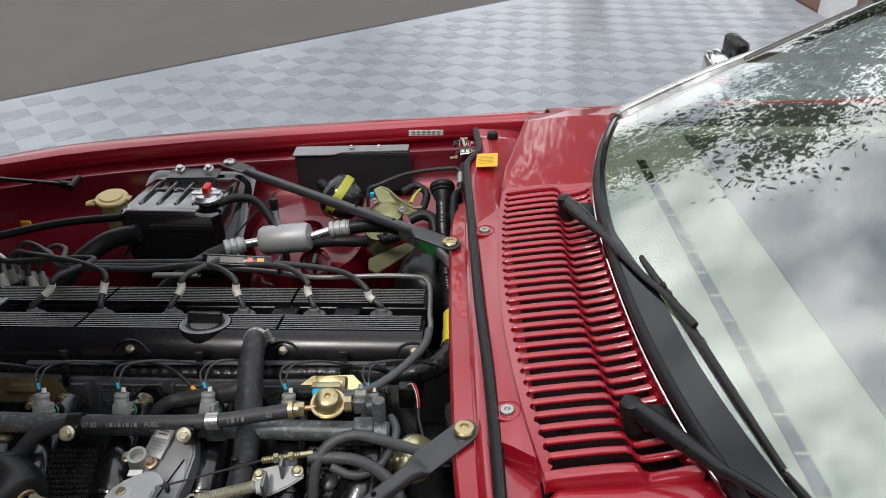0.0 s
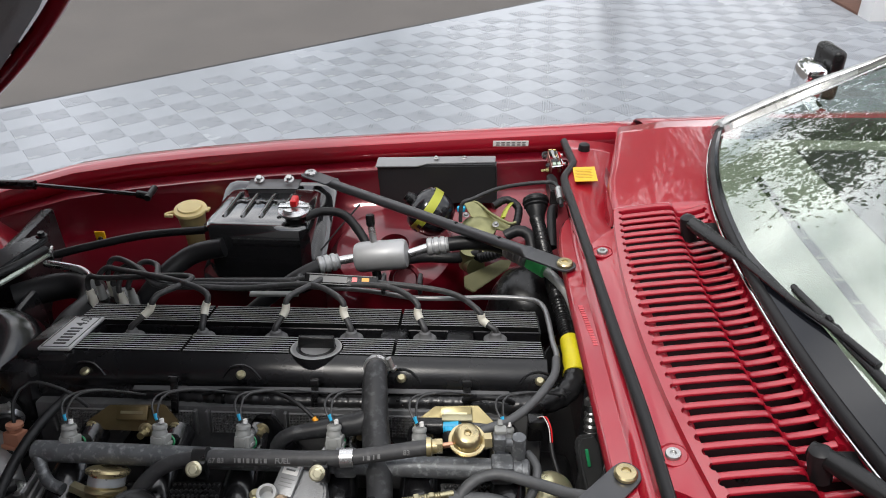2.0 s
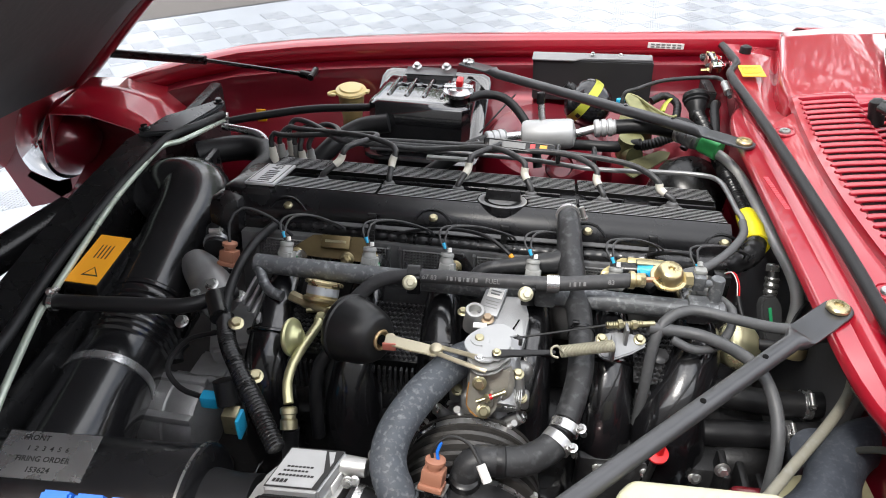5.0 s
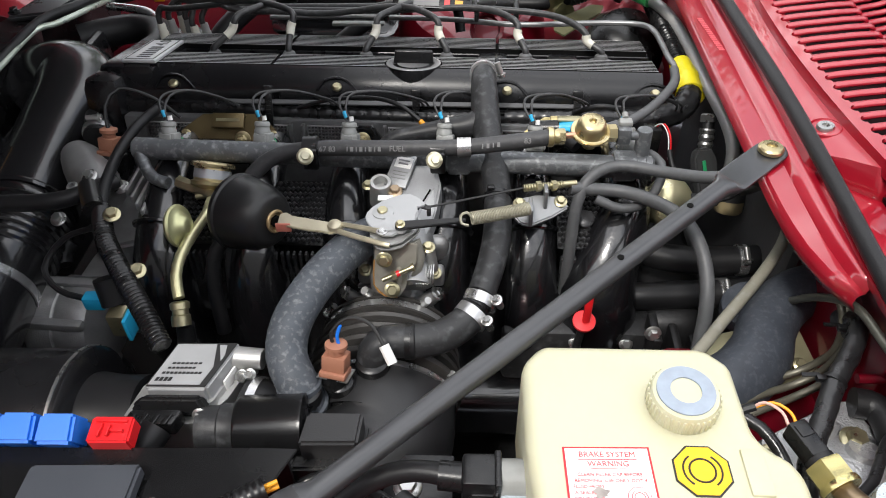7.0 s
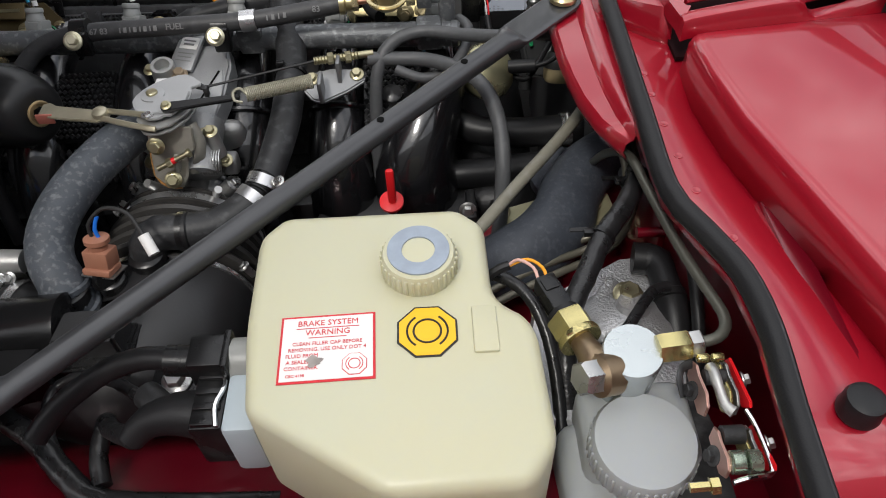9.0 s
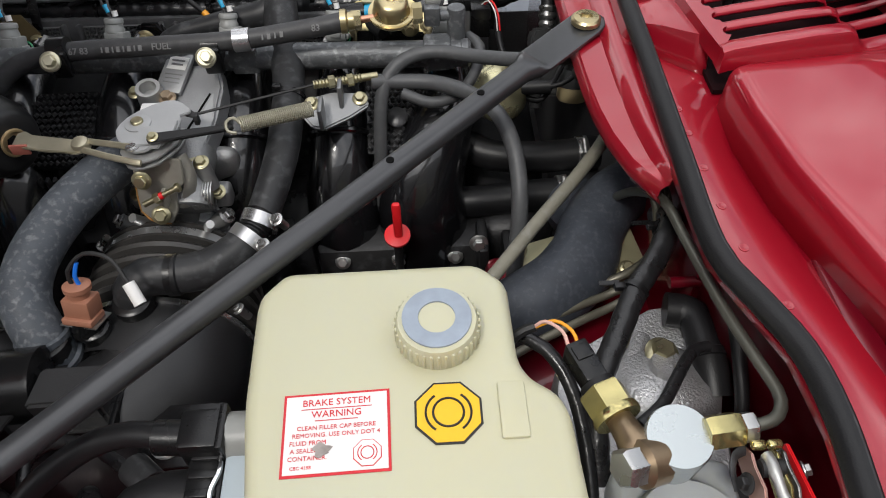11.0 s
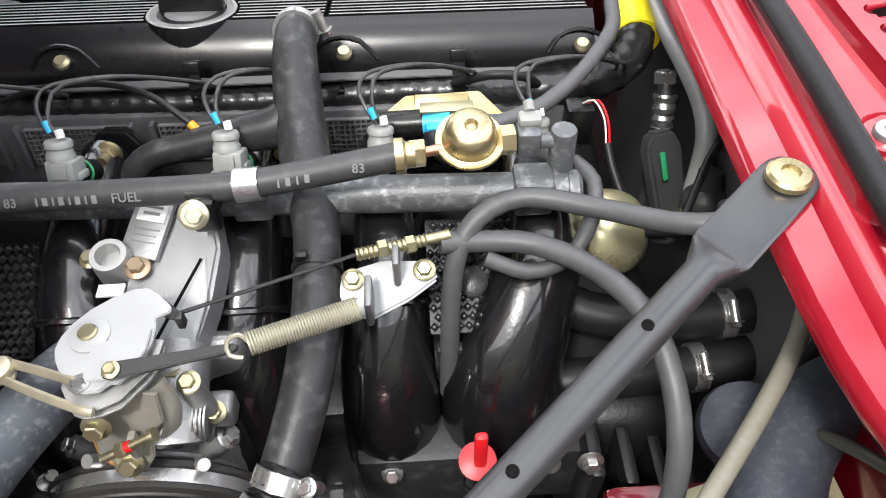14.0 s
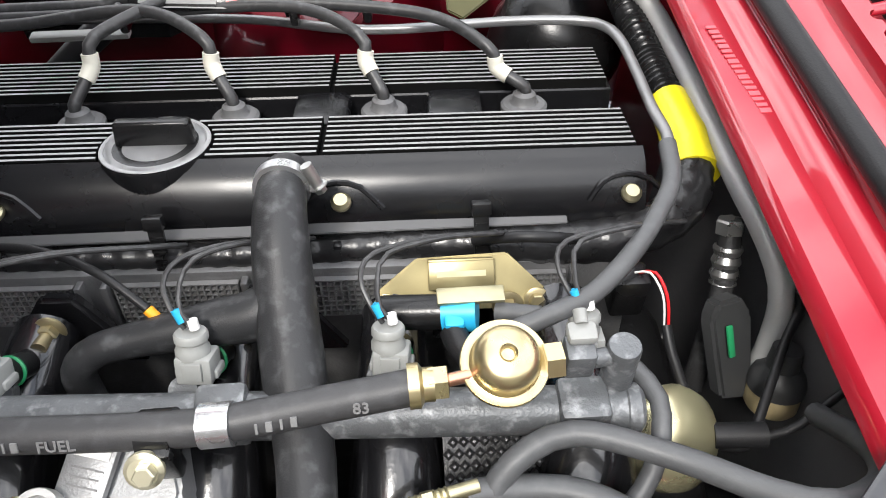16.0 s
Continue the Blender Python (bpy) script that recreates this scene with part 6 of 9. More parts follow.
box(bm, (-0.395, 0.662, 0.685), (0.13, 0.025, 0.13), 0.014, None, 3)
rod(bm, (-0.36, 0.62, 0.72), (-0.367, 0.624, 0.764), 0.0085)
part("flange", bm, ALU2, th)
bolt((-0.367, 0.624, 0.764), (0, 0.1, 1), 0.0075, ZINC, th)
for p in ((-0.43, 0.624, 0.722), (-0.345, 0.618, 0.725)):
    bm = B()
    box(bm, p, (0.022, 0.02, 0.024), 0.005, None, 3)
    part("corner_boss", bm, ALU2, th)
    bolt((p[0], p[1] - 0.008, p[2] + 0.011), (0, -0.6, 1), 0.0062, ZINC, th)
for p, q, r in (((-0.42, 0.59, 0.715), (-0.427, 0.58, 0.735), 0.006), ((-0.36, 0.586, 0.706), (-0.352, 0.578, 0.722), 0.0055)):
    bm = B()
    rod(bm, p, q, r, r * 0.8)
    part("cast_stud", bm, ALU, th)
bm = B()
tube(bm, [(-0.37, 0.59, 0.735), (-0.37, 0.62, 0.75), (-0.37, 0.65, 0.755)], 0.022, 16)
rod(bm, (-0.4, 0.605, 0.74), (-0.4, 0.615, 0.805), 0.017)
part("shaft_housing", bm, ALU2, th)
QZ = 0.817
qm = Matrix.Translation((0, 0, QZ))
bm = B()
prism(bm, [(-0.4235, 0.618), (-0.422, 0.627), (-0.417, 0.6365), (-0.408, 0.6465), (-0.396, 0.655), (-0.384, 0.6605), (-0.375, 0.661), (-0.367, 0.656), (-0.357, 0.6455), (-0.3565, 0.641), (-0.3655, 0.6365), (-0.3635, 0.63), (-0.364, 0.619), (-0.368, 0.606), (-0.374, 0.597), (-0.378, 0.5915), (-0.384, 0.592), (-0.389, 0.587), (-0.399, 0.586), (-0.4045, 0.5885), (-0.408, 0.593), (-0.4165, 0.602), (-0.421, 0.61)], 0.0032, qm, 0.0007)
part("quadrant", bm, PALE, th, "pale alloy throttle quadrant plate")
bm = B()
prism(bm, [(-0.4, 0.617), (-0.392, 0.62), (-0.372, 0.632), (-0.365, 0.627), (-0.366, 0.612), (-0.372, 0.6), (-0.38, 0.594), (-0.4, 0.592)], 0.0022, Matrix.Translation((0, 0, QZ + 0.0022)), 0.0006)
part("raised_face", bm, PALE, th)
bm = B()
prism(bm, [(-0.372, 0.661), (-0.354, 0.645), (-0.35, 0.641), (-0.3515, 0.636), (-0.362, 0.64), (-0.364, 0.648)], 0.002, Matrix.Translation((0, 0, QZ - 0.0034)), 0.0004)
box(bm, (-0.352, 0.6395, QZ - 0.008), (0.005, 0.007, 0.012), 0.001)
part("cable_hook", bm, DARKM, th)
for dz, sh in ((-0.007, 0.0), (-0.0125, -0.002)):
    bm = B()
    prism(bm, [(-0.419, 0.614), (-0.398, 0.63), (-0.36, 0.625), (-0.3615, 0.612), (-0.365, 0.602), (-0.373, 0.592), (-0.379, 0.584), (-0.39, 0.579), (-0.4, 0.578), (-0.407, 0.581), (-0.416, 0.594)], 0.0028, Matrix.Translation((0, sh, QZ + dz)), 0.0006)
    part("lower_plate", bm, ALU, th)
bm = B()
lathe(bm, [(0.0125, 0.0), (0.0125, 0.0012), (0.0118, 0.0014), (0.0, 0.0014)], (-0.4035, 0.626, QZ), (0, 0, 1), 28)
part("pivot_washer", bm, PALE, th)
bm = B()
lathe(bm, [(0.006, 0), (0.006, 0.0032), (0.005, 0.0042), (0, 0.0042)], (-0.4045, 0.6275, QZ), (0, 0, 1), 20)
part("pivot", bm, ZINC, th)
bm = B()
lathe(bm, [(0.0065, 0.0), (0.0065, 0.001), (0.0045, 0.0012), (0.0035, 0.0024), (0, 0.0024)], (-0.4015, 0.5925, QZ), (0, 0, 1), 16)
part("pin", bm, STEEL, th)
# stop bracket with a bent lower edge
sm = Matrix.Translation((-0.388, 0.5835, 0.765)) @ Euler((radians(70), 0, radians(-8))).to_matrix().to_4x4()
bm = B()
prism(bm, [(-0.026, 0.036), (0.024, 0.036), (0.024, 0.012), (0.014, 0.002), (0.012, -0.02), (0.004, -0.034), (-0.012, -0.034), (-0.026, -0.022)], 0.0035, sm, 0.0008)
part("stop_bracket", bm, material("tan_plate", (0.36, 0.345, 0.3), 0.45, 0.55, vary=0.35, scale=40, bump=0.1), th, "tan rusty-edged steel plate")
bm = B()
tube(bm, [sm @ Vector((-0.0262, 0.01, -0.0017)), sm @ Vector((-0.0262, -0.022, -0.0017)), sm @ Vector((-0.013, -0.0345, -0.0017)), sm @ Vector((0.002, -0.0345, -0.0017))], 0.0014, 6)
part("rusty_edge", bm, material("rust_edge", (0.4, 0.2, 0.06), 0.6, 0.3, vary=0.4, scale=90), th)
bolt((-0.4, 0.579, 0.787), (0, -1, 0.4), 0.0072, ZINC, th)
bolt((-0.393, 0.572, 0.745), (0.1, -0.8, 0.6), 0.0072, ZINC, th)
bm = B()
rod(bm, (-0.402, 0.567, 0.766), (-0.366, 0.576, 0.779), 0.003)
hexbolt(bm, (-0.392, 0.5695, 0.7695), (1, 0.25, 0.33), 0.0062, False)
lathe(bm, [(0.0048, 0), (0.0048, 0.003)], (-0.369, 0.5752, 0.778), (1, 0.25, 0.33), 12)
part("adjuster_screw", bm, ZINC, th)
bm = B()
rod(bm, (-0.387, 0.5708, 0.7714), (-0.3825, 0.572, 0.773), 0.0036)
part("paint_mark", bm, REDP, th)
bm = B()
box(bm, (-0.384, 0.576, 0.7645), (0.005, 0.012, 0.018), 0.0015, None)
tube(bm, [(-0.366, 0.602, 0.795), (-0.36, 0.594, 0.775), (-0.366, 0.588, 0.755), (-0.374, 0.586, 0.742)], 0.007, 10, squash=0.4)
part("stop_lug", bm, bpy.data.materials["tan_plate"], th)
bm = B()
tube(bm, [(-0.345 - 0.0011 * i / 4, 0.602 + 0.015 * math.cos(math.pi * i / 5), 0.742 + 0.015 * math.sin(math.pi * i / 5)) for i in range(81)], 0.0011, 5, 1)
part("shaft_spring", bm, STEEL, th)
bm = B()
lathe(bm, [(0.0085, -0.03), (0.0075, 0.0), (0.0055, 0.001)], (-0.352, 0.612, 0.775), (-0.1, 0.1, 1), 18)
part("spring_post", bm, ALU, th)
bolt((-0.352, 0.612, 0.776), (0, -0.3, 1), 0.0062, ZINC, th)
# idle-valve housing behind the quadrant
hm = Matrix.Translation((-0.378, 0.7, 0.786)) @ Euler((radians(17), 0, radians(-10))).to_matrix().to_4x4()
bm = B()
prism(bm, [(-0.024, -0.07), (0.03, -0.08), (0.036, -0.02), (0.034, 0.02), (0.02, 0.052), (-0.012, 0.058), (-0.03, 0.01)], 0.03, hm, 0.003)
part("valve_housing", bm, CASTB, th)
bm = B()
prism(bm, [(0.012, -0.055), (0.032, -0.06), (0.034, -0.02), (0.026, 0.012)], 0.002, hm @ Matrix.Translation((0, 0, 0.0016)), 0.0006)
part("milled_face", bm, PALE, th)
bm = B()
box(bm, (0.019, -0.022, 0.0002), (0.0022, 0.075, 0.001), 0, hm @ Matrix.Rotation(radians(-16), 4, "Z"))
part("cast_slot", bm, GROOVE, th)
bm = B()
lathe(bm, [(0.0155, -0.035), (0.014, -0.008), (0.0135, 0.0), (0.0128, 0.0015), (0.009, 0.0015), (0.009, -0.012), (0, -0.012)], (-0.416, 0.703, 0.801), (0.05, -0.2, 1), 24)
part("open_tube", bm, ALU, th)
bolt((-0.433, 0.708, 0.792), (0, -0.2, 1), 0.006, ZINC, th)
bolt((-0.398, 0.699, 0.79), (0, -0.2, 1), 0.0072, material("copper_bolt", (0.42, 0.32, 0.22), 0.4, 0.8), th)
lbm = Matrix.Translation((-0.393, 0.73, 0.799)) @ Euler((radians(20), 0, radians(-16))).to_matrix().to_4x4()
bm = B()
box(bm, (0, 0, 0.0), (0.03, 0.05, 0.006), 0.002, lbm)
part("date_plate", bm, CASTB, th)
bm = B()
box(bm, (0.001, 0.011, 0.0034), (0.022, 0.016, 0.0008), 0.0003, lbm)
part("date_label", bm, WHITE, th)
for k, (w, h) in enumerate(((0.015, 0.0018), (0.013, 0.0022), (0.02, 0.001), (0.017, 0.001), (0.019, 0.001))):
    bm = B()
    box(bm, (0.001, (0.014, 0.009, -0.003, -0.008, -0.013)[k], 0.004 if k < 2 else 0.0032), (w, h, 0.0006), 0, lbm)
    part("print", bm, GREYINK, th)
bm = B()
box(bm, (-0.407, 0.672, 0.801), (0.018, 0.01, 0.002), 0.0004, Matrix.Translation((0, 0, 0)))
part("white_sticker", bm, WHITE, th)
# spring, link, cable
bm = B()
prism(bm, [(-0.0055, -0.0028), (-0.003, -0.005), (0.003, -0.0052), (0.066, -0.003), (0.073, -0.0022), (0.0745, 0), (0.073, 0.0022), (0.066, 0.003), (0.003, 0.0052), (-0.003, 0.005), (-0.0055, 0.0028)], 0.005, Matrix.Translation((-0.3815, 0.596, 0.8245)) @ Euler((radians(20), 0, radians(9))).to_matrix().to_4x4(), 0.0008)
part("link_rod", bm, RUBBER, th, "black tapered link bar")
bolt((-0.381, 0.5962, 0.825), (0, -0.25, 1), 0.0042, ZINC, th, "link_bolt")
bm = B()
turns, a0, b0 = 38, Vector((-0.302, 0.609, 0.824)), Vector((-0.236, 0.633, 0.82))
dv = (b0 - a0).normalized()
o1 = dv.orthogonal().normalized()
o2 = dv.cross(o1)
tube(bm, [a0.lerp(b0, i / (turns * 8)) + 0.0072 * (o1 * math.cos(math.pi * i / 4) + o2 * math.sin(math.pi * i / 4)) for i in range(turns * 8 + 1)], 0.0008, 5, 1)
part("return_spring", bm, material("spring_steel", (0.42, 0.4, 0.31), 0.4, 0.5), th, "coiled return spring")
bm = B()
tube(bm, [(-0.30, 0.609, 0.824), (-0.307, 0.612, 0.83), (-0.314, 0.609, 0.828), (-0.313, 0.603, 0.822), (-0.305, 0.602, 0.82)], 0.0016, 6, 0.003)
part("spring_hook", bm, bpy.data.materials["spring_steel"], th)
bm = B()
tube(bm, [(-0.352, 0.643, 0.812), (-0.3, 0.662, 0.811), (-0.24, 0.684, 0.81)], 0.0014, 6)
part("cable_core", bm, INK, th)
cb = thing("cable_bracket", "cast alloy throttle cable bracket with zinc bolts", "cable bracket")
bm = B()
prism(bm, [(-0.035, -0.004), (-0.03, 0.014), (0.0, 0.018), (0.032, 0.012), (0.036, -0.002), (0.014, -0.013), (-0.014, -0.022), (-0.026, -0.018)], 0.008, Matrix.Translation((-0.22, 0.672, 0.789)) @ Euler((radians(28), 0, radians(8))).to_matrix().to_4x4(), 0.002)
box(bm, (-0.213, 0.68, 0.8), (0.005, 0.018, 0.028), 0.002)
box(bm, (-0.232, 0.655, 0.796), (0.005, 0.026, 0.026), 0.002)
part("casting", bm, material("dull_cast_alloy", (0.25, 0.255, 0.26), 0.45, 0.6, vary=0.2, scale=40, bump=0.08, bump_scale=500), cb)
for p in ((-0.244, 0.676, 0.792), (-0.194, 0.681, 0.792)):
    bolt(p, (0, -0.4, 1), 0.0062, ZINC, cb)
bm = B()
rod(bm, (-0.24, 0.684, 0.81), (-0.175, 0.70, 0.806), 0.0042)
hexbolt(bm, (-0.226, 0.687, 0.81), (1, 0.25, -0.05), 0.0075, False)
hexbolt(bm, (-0.207, 0.691, 0.808), (1, 0.25, -0.05), 0.0075, False)
part("adjuster", bm, ZINC, cb)
bm = B()
for k in range(15):
    q = Vector((-0.24, 0.684, 0.81)).lerp(Vector((-0.175, 0.70, 0.806)), 0.03 + 0.05 * k)
    lathe(bm, [(0.0042, -0.0009), (0.0051, 0), (0.0042, 0.0009)], q, (1, 0.25, -0.06), 12)
part("thread", bm, ZINC, cb)
hose("throttle_cable", "dark grey throttle cable sleeve", [(-0.182, 0.698, 0.80), (-0.15, 0.70, 0.797), (-0.115, 0.694, 0.798), (-0.08, 0.668, 0.802), (-0.055, 0.63, 0.805), (-0.042, 0.59, 0.79), (-0.04, 0.55, 0.76), (-0.045, 0.52, 0.70), (-0.05, 0.5, 0.63)], 0.0082, GHOSE, "cable")
hose("vacuum_hose", "dark grey vacuum hose looped behind the fuel rail", [(-0.18, 0.655, 0.66), (-0.178, 0.665, 0.72), (-0.172, 0.69, 0.785), (-0.155, 0.71, 0.81), (-0.12, 0.722, 0.817), (-0.07, 0.703, 0.822), (-0.03, 0.676, 0.835), (-0.005, 0.665, 0.845), (0.03, 0.68, 0.83), (0.05, 0.71, 0.8), (0.05, 0.75, 0.76)], 0.0075, GHOSE)
hose("vacuum_hose", "grey hose loop under the rail's end", [(-0.15, 0.69, 0.79), (-0.12, 0.682, 0.782), (-0.09, 0.69, 0.785), (-0.07, 0.715, 0.797), (-0.064, 0.745, 0.805), (-0.074, 0.77, 0.802)], 0.006, GHOSE)

# vacuum capsule of the cruise control, fuel damper and fittings at the front
vc = thing("vacuum_capsule", "black domed vacuum capsule with a linkage arm", "vacuum capsule")
ax = Vector((0.8, -0.46, 0.16)).normalized()
cup = Vector((-0.588, 0.664, 0.784))
bm = B()
lathe(bm, [(0.0, -0.02), (0.03, -0.016), (0.0455, -0.004), (0.0475, 0.0), (0.0475, 0.004), (0.0452, 0.006), (0.0445, 0.012), (0.0415, 0.034), (0.036, 0.05), (0.031, 0.0575), (0.027, 0.06), (0.018, 0.0605), (0.0, 0.0605)], cup, ax, 44)
part("shell", bm, material("capsule_black", (0.012, 0.012, 0.0125), 0.36, spec=0.4, vary=0.2, scale=20, bump=0.05), vc)
bm = B()
lathe(bm, [(0.0125, 0.0595), (0.0145, 0.0635), (0.0135, 0.0655), (0.0115, 0.0655), (0.0095, 0.0615), (0.0, 0.0615)], cup, ax, 24)
part("collar", bm, material("rust_zinc", (0.42, 0.3, 0.16), 0.4, 0.6, vary=0.4, scale=80), vc)
bm = B()
lathe(bm, [(0.0075, 0.062), (0.0075, 0.066)], cup, ax, 6)
part("socket", bm, GROOVE, vc)
arm_m = material("arm_alloy", (0.46, 0.42, 0.31), 0.38, 0.65, vary=0.3, scale=50, bump=0.06)
bm = B()
prism(bm, [(-0.527, 0.634), (-0.52, 0.637), (-0.512, 0.631), (-0.478, 0.6235), (-0.462, 0.6195), (-0.45, 0.615), (-0.4495, 0.605), (-0.462, 0.6005), (-0.474, 0.604), (-0.49, 0.606), (-0.515, 0.6125), (-0.527, 0.618)], 0.0032, Matrix.Translation((0, 0, 0.806)), 0.0007)
part("arm", bm, arm_m, vc)
bm = B()
box(bm, (-0.52, 0.6145, 0.8015), (0.018, 0.0025, 0.012), 0.001, None)
part("red_smear", bm, material("faded_red", (0.5, 0.16, 0.12), 0.5, 0.2, vary=0.3, scale=70), vc)
bm = B()
lathe(bm, [(0.0088, 0), (0.0088, 0.003), (0.0075, 0.0055), (0.004, 0.007), (0, 0.007)], (-0.4585, 0.6115, 0.806), (0, -0.1, 1), 20)
part("rivet", bm, arm_m, vc)
for q in ([(-0.455, 0.616, 0.807), (-0.43, 0.606, 0.811), (-0.405, 0.5945, 0.816)], [(-0.456, 0.605, 0.806), (-0.43, 0.592, 0.8085), (-0.4, 0.5785, 0.811), (-0.392, 0.5765, 0.811)]):
    bm = B()
    tube(bm, q, 0.0032, 8, squash=0.7)
    part("arm_fork", bm, arm_m, vc)
fd = thing("fuel_damper", "gold zinc fuel damper with a white label band", "fuel damper")
ax = Vector((0.1, 0.62, 0.78)).normalized()
bm = B()
lathe(bm, [(0.0, -0.022), (0.012, -0.022), (0.014, -0.014), (0.02, -0.0115), (0.0262, -0.009), (0.0265, -0.005), (0.0232, -0.003), (0.0232, 0.0135), (0.028, 0.0145), (0.0285, 0.018), (0.0255, 0.0205), (0.016, 0.0215), (0.0, 0.019)], (-0.641, 0.732, 0.782), ax, 36)
part("can", bm, GOLD, fd)
bm = B()
lathe(bm, [(0.0233, -0.0005), (0.0237, -0.0005), (0.0237, 0.011), (0.0233, 0.011)], (-0.641, 0.732, 0.782), ax, 36)
part("label", bm, material("silver_label", (0.5, 0.52, 0.54), 0.3, 0.5, vary=0.1), fd)
for k in range(9):
    bm = B()
    box(bm, (0.0238 * math.cos(0.2 * k + 3.6), 0.0238 * math.sin(0.2 * k + 3.6), 0.003 + 0.004 * (k % 2)), (0.003, 0.003, 0.0016), 0, Matrix.Translation((-0.641, 0.732, 0.782)) @ frame_of(ax))
    part("print", bm, INK, fd)
bm = B()
rod(bm, (-0.688, 0.732, 0.776), (-0.66, 0.722, 0.772), 0.0085, None, 6)
rod(bm, (-0.664, 0.722, 0.774), (-0.628, 0.706, 0.772), 0.0062, None, 12)
rod(bm, (-0.66, 0.712, 0.768), (-0.612, 0.72, 0.772), 0.005, None, 10)
part("union", bm, ZINC, fd)
bm = B()
tube(bm, [(-0.634, 0.7, 0.772), (-0.636, 0.678, 0.768), (-0.645, 0.645, 0.763), (-0.6535, 0.615, 0.754), (-0.655, 0.59, 0.742), (-0.648, 0.568, 0.728)], 0.0068, 14)
hexbolt(bm, (-0.6335, 0.7005, 0.771), (-0.05, -0.9, -0.2), 0.0115, False)
part("pipe", bm, material("olive_pipe", (0.52, 0.5, 0.3), 0.35, 0.7, vary=0.2), fd, "pale olive zinc pipe")
bm = B()
lathe(bm, [(0.0115, 0), (0.0115, 0.012), (0.0095, 0.0135), (0.0095, 0.019), (0.0115, 0.02), (0.0115, 0.027), (0.0085, 0.029)], (-0.644, 0.546, 0.704), (-0.1, 0.55, 0.62), 16)
part("pipe_nut", bm, ZINC, fd)
bm = B()
lathe(bm, [(0.0, -0.006), (0.018, -0.006), (0.0255, -0.0035), (0.027, 0.0), (0.0255, 0.003), (0.019, 0.0045), (0.0145, 0.008), (0.0115, 0.0135), (0.008, 0.016), (0, 0.016)], (-0.662, 0.648, 0.772), (0.95, -0.12, 0.2), 32)
part("disc", bm, material("olive_disc", (0.5, 0.5, 0.28), 0.35, 0.7, vary=0.2), fd)
hose("fuel_hose_branch", "black fuel hose dropping beside the capsule", [(-0.575, 0.66, 0.735), (-0.6, 0.665, 0.745), (-0.625, 0.65, 0.73), (-0.632, 0.63, 0.69), (-0.628, 0.61, 0.62)], 0.0095)
hose("fuel_pipe_hose", "black hose under the pipe nut", [(-0.643, 0.552, 0.70), (-0.645, 0.54, 0.66), (-0.645, 0.53, 0.6)], 0.011)

# bellows, intake elbow, hoses to it
bl = thing("intake_bellows", "black ribbed intake bellows with a steel band", "intake hose")
bm = B()
ax = -bore_ax
lathe(bm, [(0.08, -0.012), (0.0845, -0.009), (0.085, -0.005), (0.0815, -0.0045), (0.0815, 0.0065), (0.085, 0.007), (0.0855, 0.0105), (0.08, 0.0125), (0.0795, 0.0145), (0.086, 0.017), (0.0895, 0.0215), (0.088, 0.026), (0.081, 0.029), (0.0805, 0.031), (0.0875, 0.0335), (0.0915, 0.0385), (0.09, 0.043), (0.0825, 0.046), (0.082, 0.048), (0.0895, 0.051), (0.0935, 0.056), (0.092, 0.0605), (0.0845, 0.0635), (0.084, 0.0655), (0.091, 0.0685), (0.095, 0.0735), (0.0935, 0.078), (0.086, 0.081)], bore_at, ax, 56)
part("bellows", bm, material("bellows_rubber", (0.035, 0.033, 0.031), 0.45, vary=0.3, scale=30, bump=0.1, bump_scale=500), bl)
clampband("band", bore_at + ax * 0.001, ax, 0.0818, bl, 0.009, (-0.8, 0.1, 0.6))
el = thing("intake_elbow", "smooth black intake elbow with hose necks", "intake duct")
bm = B()
tube(bm, [(-0.404, 0.5, 0.634), (-0.404, 0.465, 0.63), (-0.41, 0.425, 0.628), (-0.43, 0.4, 0.635), (-0.48, 0.395, 0.645), (-0.52, 0.398, 0.66)], 0.078, 36, 0.012, radii=[0.086, 0.088, 0.086, 0.078, 0.065, 0.055])
part("body", bm, material("moulded_elbow_black", (0.016, 0.016, 0.017), 0.4, vary=0.25, scale=12, bump=0.06, bump_scale=300), el)
clampband("band", (-0.404, 0.492, 0.634), ax, 0.0878, el, 0.005, (0.9, 0.1, 0.4))
for p, d, r in (((-0.407, 0.482, 0.708), (0, -0.1, 1), 0.018), ((-0.476, 0.44, 0.70), (-0.1, 0.1, 1), 0.021), ((-0.44, 0.46, 0.70), (0.0, -0.1, 1), 0.015)):
    bm = B()
    lathe(bm, [(r + 0.006, -0.02), (r + 0.004, -0.004), (r, 0.0), (r, 0.022), (r - 0.003, 0.024)], p, d, 24)
    part("neck", bm, BLACK, el)
idle = hose("idle_hose", "dusty blue-grey moulded hose curving to the elbow", [(-0.404, 0.66, 0.76), (-0.425, 0.635, 0.772), (-0.45, 0.6, 0.775), (-0.478, 0.555, 0.768), (-0.497, 0.51, 0.755), (-0.498, 0.475, 0.74), (-0.482, 0.448, 0.722), (-0.476, 0.44, 0.70)], 0.0225, DUSTY, seg=20)
for p, q, r in (((-0.476, 0.441, 0.705), (0.02, -0.05, 1), 0.0232), ((-0.482, 0.449, 0.723), (-0.1, 0.3, 1), 0.0232)):
    bm = B()
    lathe(bm, [(r - 0.001, -0.004), (r + 0.0012, -0.0025), (r + 0.0012, 0.0025), (r - 0.001, 0.004)], p, q, 28)
    part("moulded_bead", bm, DUSTY, idle)
